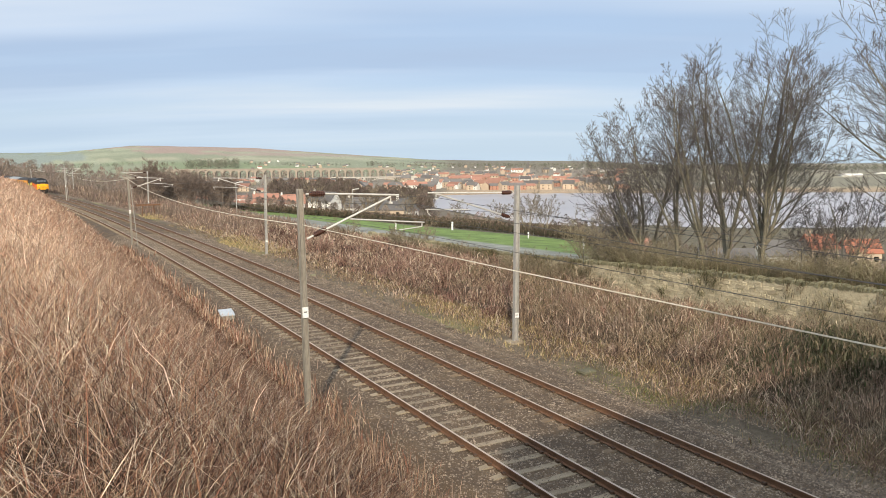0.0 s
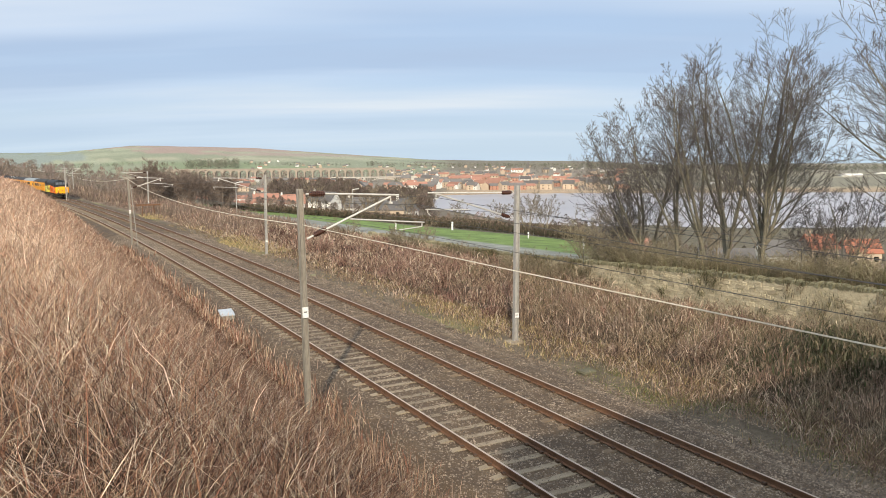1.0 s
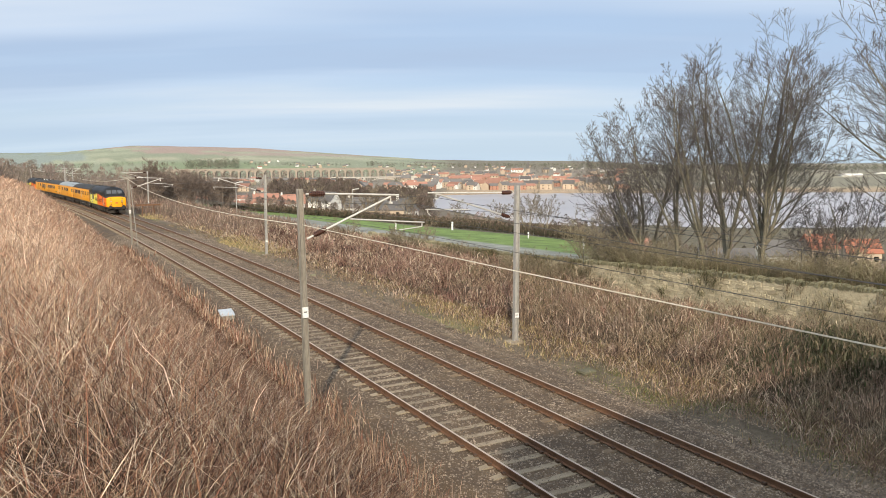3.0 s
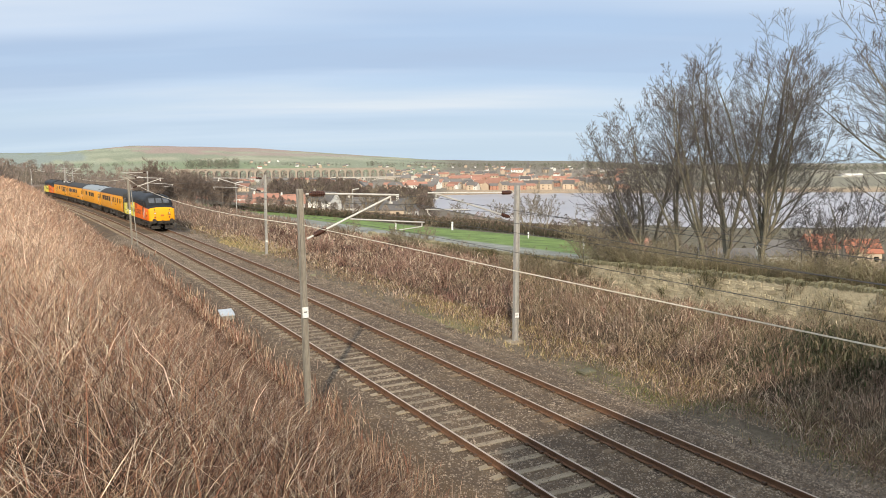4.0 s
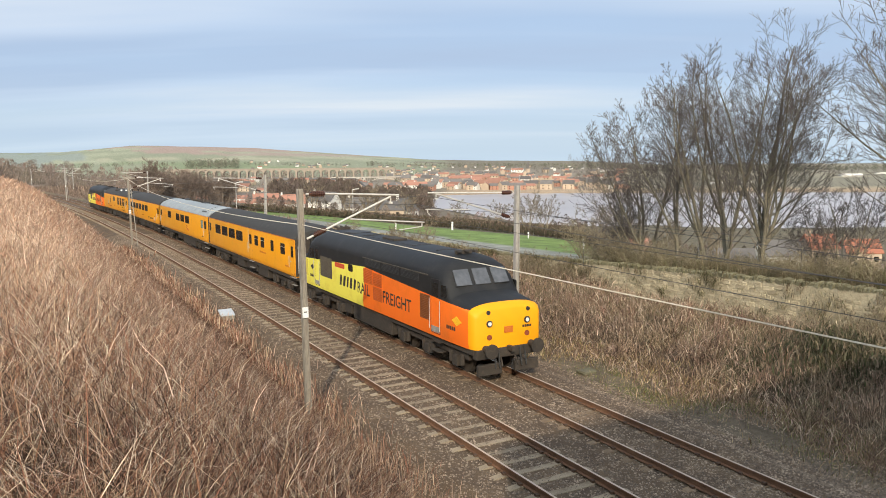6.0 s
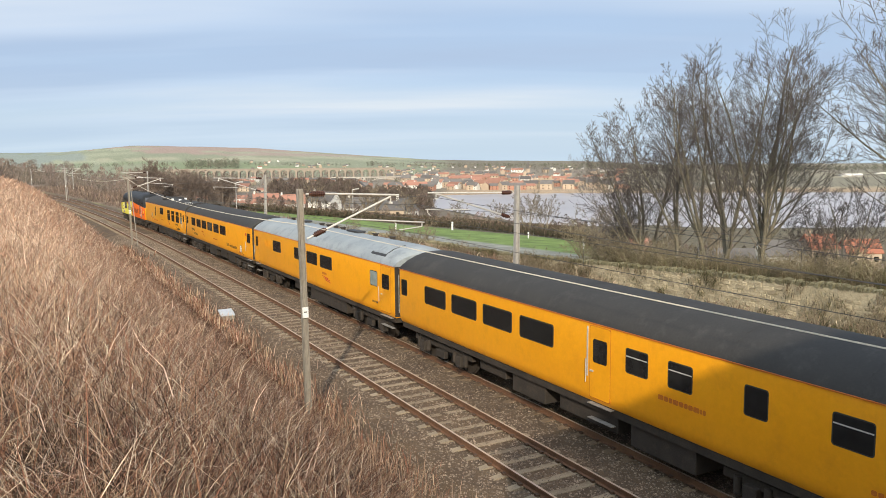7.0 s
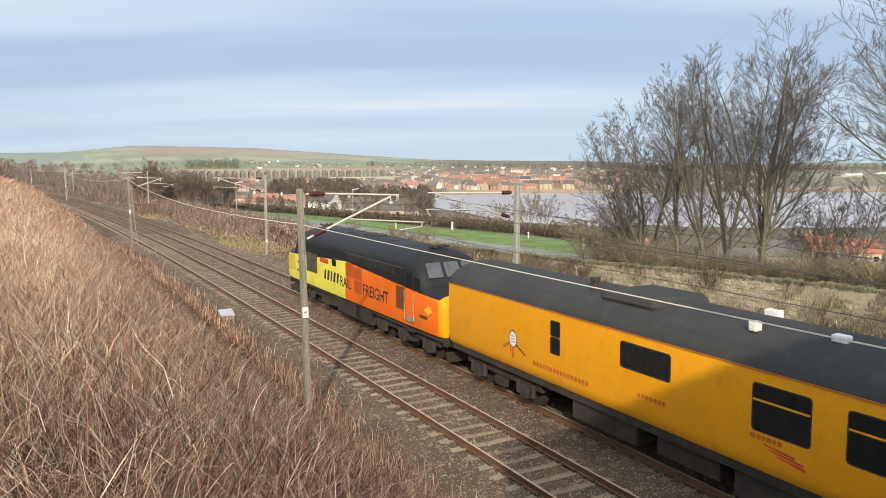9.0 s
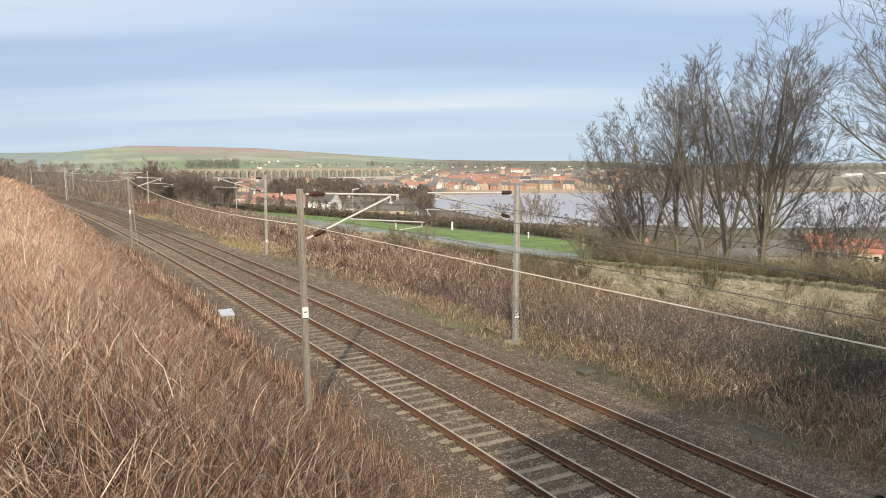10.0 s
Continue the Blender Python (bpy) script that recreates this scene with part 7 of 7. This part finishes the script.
def build_woods():
    """Far woods: crowns of many small upright twig slivers."""
    rng = np.random.default_rng(77)

    def wood(name, label, c0, c1, d0, d1, n, tall, cols, per=230):
        c, d = rng.uniform(c0, c1, n), rng.uniform(d0, d1, n)
        X = d * math.sin(YAW) + c * d * math.cos(YAW)
        Y = d * math.cos(YAW) - c * d * math.sin(YAW)
        hh = tall * rng.uniform(0.65, 1.15, n)
        Z = height(X, Y)
        tint = tones(rng, n, cols, [1] * len(cols), 0.2)
        a = rng.uniform(0, 6.283, (n, per))
        u = rng.random((n, per))
        r = np.sqrt(rng.random((n, per))) * (hh[:, None] * 0.36) * np.sin(np.pi * np.clip(u * 0.82 + 0.14, 0, 1))
        x = (X[:, None] + r * np.cos(a)).ravel()
        y = (Y[:, None] + r * np.sin(a)).ravel()
        z = (Z[:, None] + u * hh[:, None] * 0.85).ravel()
        m = len(x)
        dd = np.repeat(d, per)
        hgt = np.repeat(hh, per) * rng.uniform(0.04, 0.11, m)
        w = np.maximum(0.05, 0.0008 * dd) * rng.uniform(0.7, 1.6, m)
        col = np.repeat(tint, per, axis=0) * rng.uniform(0.7, 1.3, (m, 1))
        b = rng.uniform(0, np.pi, m)
        dx, dy = np.cos(b) * w * 0.5, np.sin(b) * w * 0.5
        tx, ty = rng.normal(0, 0.35, m) * hgt, rng.normal(0, 0.35, m) * hgt
        v = np.stack([np.stack([x - dx, y - dy, z], -1), np.stack([x + dx, y + dy, z], -1), np.stack([x + tx, y + ty, z + hgt], -1)], 1).reshape(-1, 3)
        f = np.arange(3 * m).reshape(-1, 3)
        tagged(quick(name, v, f, M["far_twig"], np.repeat(col, 3, axis=0)), label, "woodland", kind="stuff")

    # browns and greens lightened: haze over the distance put into the colour
    brown = [(0.215, 0.172, 0.15), (0.18, 0.145, 0.125), (0.25, 0.205, 0.178)]
    dark = [(0.115, 0.094, 0.08), (0.14, 0.113, 0.095), (0.1, 0.082, 0.07)]
    green = [(0.12, 0.135, 0.1), (0.145, 0.15, 0.115), (0.165, 0.155, 0.13)]
    wood("bare_wood", "brown leafless wood on the hillside", -0.66, -0.34, 300, 760, 620, 13, brown)
    wood("bare_wood", "dark leafless wood beside the river", -0.225, -0.11, 620, 860, 330, 22, dark)
    wood("bare_wood", "dark leafless trees above the river bend", -0.12, -0.015, 560, 800, 260, 15, dark)
    wood("scrub_wood", "brown scrub and garden trees above the river", -0.26, 0.2, 230, 430, 150, 4.5, dark + brown)
    wood("scrub_wood", "brown scrub below the stone wall trees", 0.16, 0.7, 110, 330, 130, 3.2, dark + brown)
    wood("bare_wood", "brown leafless trees behind the viaduct", -0.37, -0.06, 1780, 1960, 330, 20, brown, 30)
    wood("conifer_clump", "dark conifers on the skyline", -0.59, -0.53, 640, 760, 60, 17, green)
    wood("town_trees", "small dark trees among the town houses", -0.33, 0.22, 980, 2300, 520, 10, green + dark, 26)
    wood("skyline_trees", "far dark trees along the skyline", -0.1, 0.24, 2450, 2750, 320, 15, green, 26)
    wood("shelter_belt", "dark belt of trees on the far shore", 0.16, 0.66, 2150, 2400, 420, 17, green, 40)
    wood("hill_copse", "dark copse on the hillside", -0.335, -0.265, 2350, 2550, 130, 26, green, 40)
    wood("hill_copse", "thin tree line across the hill fields", -0.6, -0.12, 2500, 2560, 160, 14, green, 24)
    wood("hill_copse", "brown trees below the viaduct", -0.36, -0.2, 1050, 1500, 200, 12, brown + green, 30)


# ---------------------------------------------------------------- houses, viaduct and the far town


def build_house(name, label, w, l, h, rise, wall_mat, roof_mat, group, stacks=1, rows=2, cols=3, sides=(-1, 1)):
    """Gabled house: long side along x, gables at the ends."""
    T = thing(name, label, "house", group)
    g = G()
    a, b = l / 2, w / 2
    v = [(-a, -b, -3), (a, -b, -3), (a, b, -3), (-a, b, -3), (-a, -b, h), (a, -b, h), (a, b, h), (-a, b, h), (-a, 0, h + rise), (a, 0, h + rise)]
    g.add(v, [(3, 2, 1, 0), (0, 1, 5, 4), (2, 3, 7, 6), (1, 2, 6, 9, 5), (3, 0, 4, 8, 7), (4, 5, 9, 8), (6, 7, 8, 9)])
    g.make("wall", wall_mat, T)
    g = G()
    o, t = 0.35, 0.22
    drop = o * rise / b
    for q in (-1, 1):
        p = [(-a - o, q * (b + o), h - drop), (a + o, q * (b + o), h - drop), (a + o, 0, h + rise), (-a - o, 0, h + rise)]
        g.add([(x, y, z + 0.03) for x, y, z in p] + [(x, y, z + t) for x, y, z in p], [(0, 1, 2, 3), (7, 6, 5, 4), (0, 4, 5, 1), (1, 5, 6, 2), (2, 6, 7, 3), (3, 7, 4, 0)])
    roof = g.make("roof", roof_mat, T)
    for k in range(stacks):
        x = (-a + 0.6) if k == 0 else (a - 0.6)
        g = G()
        g.box((x - 0.45, -0.4, h + rise - 0.8), (x + 0.45, 0.4, h + rise + 1.1))
        for q in (-0.2, 0.2):
            g.tube((x + q, 0, h + rise + 1.1), (x + q, 0, h + rise + 1.45), 0.13, k=6)
        g.make("chimney", wall_mat, roof)
    pane = None
    for q in sides:
        for r in range(rows):
            for k in range(cols):
                x = -a + l * (k + 0.5) / cols
                z = 0.9 + r * 2.6
                if pane is None:
                    g = G()
                    g.box((-0.55, -0.05, 0), (0.55, 0.05, 1.25))
                    pane = g.make("window", M["glass"], T)
                    ob = pane
                else:
                    ob = pane.copy()
                    scene.collection.objects.link(ob)
                ob.location = (x, q * b, z)
    return T


def settle(c, d, turn, scale=1.0, sink=0.2):
    x, y = spot(c, d)
    return Matrix.Translation((x, y, ground_at(x, y) - sink)) @ Matrix.Rotation(turn, 4, "Z") @ Matrix.Scale(scale, 4)


def build_town():
    rng = random.Random(9)
    town = "houses of the far town"
    kinds = [
        build_house("town_house", "stone town house with red pantile roof across the river", 8, 11, 5.6, 3.2, M["house_stone"], M["pantile"], town, 1, 2, 2, (-1,)),
        build_house("town_house", "white rendered town house with red pantile roof across the river", 8, 13, 5.4, 3.0, M["render_white"], M["pantile"], town, 1, 2, 2, (-1,)),
        build_house("town_house", "stone town house with dark slate roof across the river", 9, 12, 6.0, 3.6, M["house_stone"], M["slate"], town, 1, 2, 2, (-1,)),
        build_house("town_house", "long brick terrace with slate roof in the far town", 8, 24, 5.6, 3.0, M["house_brick"], M["slate"], town, 1, 2, 4, (-1,)),
        build_house("town_house", "long terrace with red pantile roof in the far town", 8, 22, 5.6, 3.0, M["house_stone"], M["pantile"], town, 1, 2, 4, (-1,)),
        build_house("town_house", "white gabled house with slate roof in the far town", 9, 10, 5.2, 4.2, M["render_white"], M["slate"], town, 1, 2, 2, (-1,)),
    ]
    places = []
    for k in range(190):
        d = 1010 + 1300 * rng.random() ** 1.5
        places.append((rng.uniform(-0.075, 0.235), d))
    for k in range(60):
        places.append((rng.uniform(-0.34, -0.1), rng.uniform(900, 1500)))
    for k in range(26):
        places.append((rng.uniform(-0.25, -0.12), rng.uniform(2150, 2700)))
    for k in range(30):
        places.append((rng.uniform(-0.1, 0.25), rng.uniform(2200, 2600)))
    used = set()
    for c, d in places:
        k = rng.choices(range(6), (4, 2, 5, 4, 3, 2.5) if d < 2100 else (0, 1, 5, 0, 0, 4))[0]
        turn = -YAW + rng.choice((0, 0, 0, math.pi / 2, 0.4, -0.5)) + rng.uniform(-0.2, 0.2)
        m = settle(c, d, turn, rng.uniform(0.85, 1.25) * (0.7 if d > 2100 else 1))
        if m.translation.z < -31:
            continue
        if k not in used:
            used.add(k)
            kinds[k].matrix_basis = m
        else:
            copy_thing(kinds[k], m)
    for k in range(6):
        if k not in used:
            kinds[k].matrix_basis = settle(0.05 + 0.02 * k, 1200, 0)
    # big blocks of the centre
    for c, d, w, l, h, wm, rm, lab in ((0.045, 1350, 16, 46, 9, "house_brick", "pantile", "large brick block with broad red roof in the town centre"),
                                       (0.02, 1300, 14, 34, 9, "house_stone", "pantile", "large stone block with red roof in the town centre"),
                                       (0.108, 1250, 14, 18, 8, "render_white", "slate", "large white gabled building above the far quay"),
                                       (0.012, 1120, 12, 60, 8, "house_stone", "slate", "long stone quayside terrace"),
                                       (0.06, 1080, 10, 40, 7, "house_stone", "pantile", "stone quayside houses with red roofs")):
        T = build_house("town_block", lab, w, l, h, 4.5, M[wm], M[rm], "", 2, 3, 8)
        T.matrix_basis = settle(c, d, -YAW + 0.1)
    # white sheds on the far shore
    shed = build_house("white_shed", "long low white shed on the far shore", 18, 60, 5, 3, M["render_white"], M["render_white"], "far shore sheds", 0, 1, 8)
    shed.matrix_basis = settle(0.535, 1500, -YAW, 0.7)
    copy_thing(shed, settle(0.36, 1150, -YAW + 0.1, 0.5))
    copy_thing(shed, settle(0.4, 1180, -YAW - 0.1, 0.45))
    copy_thing(shed, settle(0.575, 1700, -YAW, 0.6))
    # spire
    T = thing("church_spire", "slender dark church spire above the town roofs", "church")
    x, y = spot(0.112, 1900)
    z = ground_at(x, y)
    T.location = (x, y, z)
    g = G()
    g.box((-4, -4, -1), (4, 4, 15))
    g.make("tower", M["house_stone"], T)
    g = G()
    g.tube((0, 0, 15), (0, 0, 36), 4.2, 0.2, k=8)
    g.make("spire", M["slate"], T)
    # nearer houses below the field
    near = "houses below the railway"
    for c, d, turn, w, l, h, r, wm, rm, lab in (
            (-0.232, 400, 0.25, 8, 13, 3.0, 4.2, "render_white", "pantile", "white bungalow with steep red tiled roof"),
            (-0.197, 385, 0.2, 8, 12, 3.0, 4.2, "render_white", "pantile", "white bungalow with red tiled roof and dormer"),
            (-0.155, 330, -0.5, 8, 12, 4.8, 3.6, "render_white", "slate", "white gabled house among garden trees"),
            (-0.1, 300, -0.3, 9, 16, 3.4, 3.6, "render_white", "slate", "low white house with brown roof"),
            (-0.052, 290, 1.2, 8, 11, 3.4, 4.4, "render_white", "slate", "house with pale gable wall facing the railway"),
            (-0.075, 280, 0.0, 8, 14, 3.0, 3.0, "house_stone", "slate", "stone cottage behind the hedge"),
            (0.452, 152, 0.1, 8, 12, 3.2, 3.2, "render_white", "slate", "white house with dark slate roof below the wall"),
            (0.497, 150, 0.05, 6, 6.5, 3.2, 2.8, "house_stone", "orange_tile", "house with bright orange tiled roof below the wall"),
            (0.552, 158, -0.1, 6, 8, 3.2, 2.8, "house_stone", "orange_tile", "long house with orange tiled roof below the wall"),
            (0.375, 150, -0.2, 8, 12, 3.6, 3.4, "render_white", "slate", "white house seen through the tree trunks"),
            (0.25, 200, 0.2, 8, 11, 3.8, 3.4, "render_white", "pantile", "pale house by the river bank")):
        T = build_house("house", lab, w, l, h, r, M[wm], M[rm], near, 1, 1 if h < 4 else 2, 3)
        T.matrix_basis = settle(c, d, -YAW + turn, 0.85 if c > 0.2 else 1.0, 3.6 if 0.2 < c < 0.44 else (-1.7 if c > 0.47 else 0.3))
    for k in range(16):
        c, d = rng.uniform(-0.33, -0.12), rng.uniform(430, 800)
        lab = "white house with red roof in the valley" if k % 2 else "stone house with slate roof in the valley"
        T = copy_thing(kinds[1 if k % 2 else 2], settle(c, d, -YAW + rng.uniform(-0.6, 0.6), 0.9))
        tagged(T, lab, "house", near)


def build_viaduct():
    D, PITCH_M, n = 1747.0, 18.7, 28
    TOP, BASE = -3.6, -38.0
    T = thing("viaduct", "long pale stone railway viaduct with many round arches", "viaduct")
    x0, y0 = spot(-0.362, D)
    T.matrix_basis = Matrix.Translation((x0, y0, 0)) @ Matrix.Rotation(-YAW - 0.0, 4, "Z")
    half, r = PITCH_M / 2, 7.4
    pts = [(-half, BASE), (-r, BASE)] + [(-r * math.cos(a), TOP - 4.0 - r + r * math.sin(a)) for a in np.linspace(0, math.pi, 13)] + [(r, BASE), (half, BASE), (half, TOP - 1.4), (-half, TOP - 1.4)]
    g = G()
    g.sweep([[(x, q, z) for x, z in pts] for q in (-4.4, 4.4)])
    arch = g.make("arch", M["viaduct"], T)
    g = G()
    g.box((-half, -5.0, TOP - 1.4), (half, 5.0, TOP))
    par = g.make("parapet", M["viaduct"], T)
    g = G()
    g.box((-1.9, -5.6, BASE), (1.9, 5.6, TOP - 6.0))
    pier = g.make("pier", M["viaduct"], T)
    for k in range(n):
        for ob, dx in ((arch, half), (par, half), (pier, 0)):
            o = ob if k == 0 else ob.copy()
            if k:
                scene.collection.objects.link(o)
            o.location = (k * PITCH_M + dx, 0, 0)
    # road bridge in front, flat concrete arches with columns
    D2 = 1450.0
    B = thing("concrete_bridge", "pale concrete road bridge with wide flat arches", "bridge")
    x0, y0 = spot(-0.145, D2)
    B.matrix_basis = Matrix.Translation((x0, y0, 0)) @ Matrix.Rotation(-YAW, 4, "Z")
    g = G()
    g.box((0, -5, -20.6), (162, 5, -18.8))
    g.make("deck", M["concrete"], B)
    spans = [(0, 30), (30, 62), (62, 140)]
    for a, b in spans:
        rise = (b - a) * 0.13
        rings = []
        for k in range(15):
            t = k / 14
            x = a + (b - a) * t
            z = -21.2 - rise * (2 * t - 1) ** 2
            rings.append([(x, -4.5, z - 1.4), (x, 4.5, z - 1.4), (x, 4.5, z), (x, -4.5, z)])
        g = G()
        g.sweep(rings)
        g.make("arch_rib", M["concrete"], B)
        x = a + 3
        while x < b - 2:
            t = (x - a) / (b - a)
            z = -21.2 - rise * (2 * t - 1) ** 2
            if z < -22.4:
                g = G()
                g.box((x - 0.5, -4.5, z), (x + 0.5, 4.5, -20.6))
                g.make("column", M["concrete"], B)
            x += 4.0
        g = G()
        g.box((b - 1.6, -5, -40), (b + 1.6, 5, -20.6))
        g.make("pier", M["concrete"], B)
    g = G()
    g.box((141, -6, -40), (160, 6, -18.0))
    g.make("abutment", M["concrete"], B)
    for x in (64, 92, 118, 141, 158):
        g = G()
        g.tube((x, -4, -18.8), (x, -4, -9.5), 0.55, 0.35, k=6)
        g.make("lamp_column", M["concrete"], B)


def build_small_things():
    # equipment cabinet on the bank foot
    T = thing("equipment_cabinet", "pale grey trackside cabinet with sloping lid", "cabinet", at=(7.55, 36.0, -0.6))
    g = G()
    g.box((-0.3, -0.35, 0), (0.3, 0.35, 0.5))
    g.make("body", M["mast"], T, bevel=0.02)
    g = G()
    g.add([(-0.42, -0.5, 0.50), (0.42, -0.5, 0.50), (0.42, 0.5, 0.66), (-0.42, 0.5, 0.66), (-0.42, -0.5, 0.56), (0.42, -0.5, 0.56), (0.42, 0.5, 0.72), (-0.42, 0.5, 0.72)], [(3, 2, 1, 0), (4, 5, 6, 7), (0, 1, 5, 4), (1, 2, 6, 5), (2, 3, 7, 6), (3, 0, 4, 7)])
    g.v = [(x * 0.78, y * 0.8, z) for x, y, z in g.v]
    g.make("lid", M["box_grey"], T, "pale blue-grey lid", bevel=0.02)
    # white posts on the field
    for c, d, h, lab in ((0.0125, 94, 0.95, "white marker pillar on the field"), (0.113, 78, 0.7, "white and black marker post on the field"), (-0.062, 88, 0.9, "low white post on the field"), (0.186, 66, 0.9, "small pale post at the field corner")):
        x, y = spot(c, d)
        T = thing("marker_post", lab, "post", "posts on the field", (x, y, ground_at(x, y) - 0.05))
        g = G()
        g.tube((0, 0, 0), (0, 0, h), 0.13 if h > 0.92 else 0.08, k=10)
        g.make("shaft", M["white"], T, bevel=0.02)
        g = G()
        g.tube((0, 0, h), (0, 0, h + 0.15), 0.15 if h > 0.92 else 0.1, 0.05, k=10)
        g.make("cap", M["paint_black"] if c > 0.1 else M["white"], T)
    # lamp posts by the road below
    for c, d, h in ((-0.271, 128, 5.6), (-0.118, 140, 5.2)):
        x, y = spot(c, d)
        T = thing("street_lamp", "grey street lamp post by the road below", "street lamp", "street lamps", (x, y, ground_at(x, y) - 0.1))
        g = G()
        g.tube((0, 0, 0), (0, 0, h), 0.09, 0.06, k=8)
        g.make("post", M["mast_pale"], T)
        g = G()
        g.tube((0, 0, h), (0.9, 0, h + 0.1), 0.05, k=6)
        g.box((0.6, -0.14, h + 0.06), (1.2, 0.14, h + 0.18))
        g.make("lantern", M["white"], T)
    # stones beside the far track, a drain lid and a loose cable
    for x, y, s in ((15.9, 29.5, 0.12), (16.6, 20.6, 0.26), (17.4, 26.0, 0.18), (15.8, 48.0, 0.2), (16.0, 64, 0.25)):
        g = G()
        rng = random.Random(int(x * y))
        v = [(a * s * rng.uniform(0.7, 1.2), b * s * rng.uniform(0.7, 1.2), c * s * rng.uniform(0.4, 0.7)) for a in (-1, 1) for b in (-1, 1) for c in (-0.5, 0.6)]
        g.add(v, [(0, 1, 3, 2), (4, 6, 7, 5), (0, 4, 5, 1), (2, 3, 7, 6), (0, 2, 6, 4), (1, 5, 7, 3)])
        ob = g.make("boulder", M["cope"], bevel=0.05)
        ob.location = (x, y, -0.38)
        tagged(ob, "rough lump of pale stone beside the far track", "stone", "stones by the track")
    # signal equipment beyond the curve
    x = 9.0 + float(shift(118))
    T = thing("signal_gantry_arm", "rust-brown trackside frame on two legs", "trackside frame", at=(17.4 + float(shift(118)), 118, -0.45))
    g = G()
    for q in (-0.9, 0.9):
        g.tube((q, 0, 0), (q * 0.8, 0, 1.5), 0.08, k=6)
    g.make("leg_frame", M["rail_side"], T)
    g = G()
    g.box((-1.7, -0.15, 1.5), (1.7, 0.15, 1.75))
    g.make("beam", M["rail_side"], T, bevel=0.02)


build_bed()
build_overhead()
build_bank_grass()
build_far_side_brush()
build_hedges()
build_trees()
build_woods()
build_viaduct()
build_town()
build_small_things()
build_wall()
build_track(RAIL_A, M["sleeper"], "near railway track with pale concrete sleepers and brown rails")
build_track(RAIL_B, M["sleeper_b"], "far railway track with stained, half-buried sleepers")
motions()
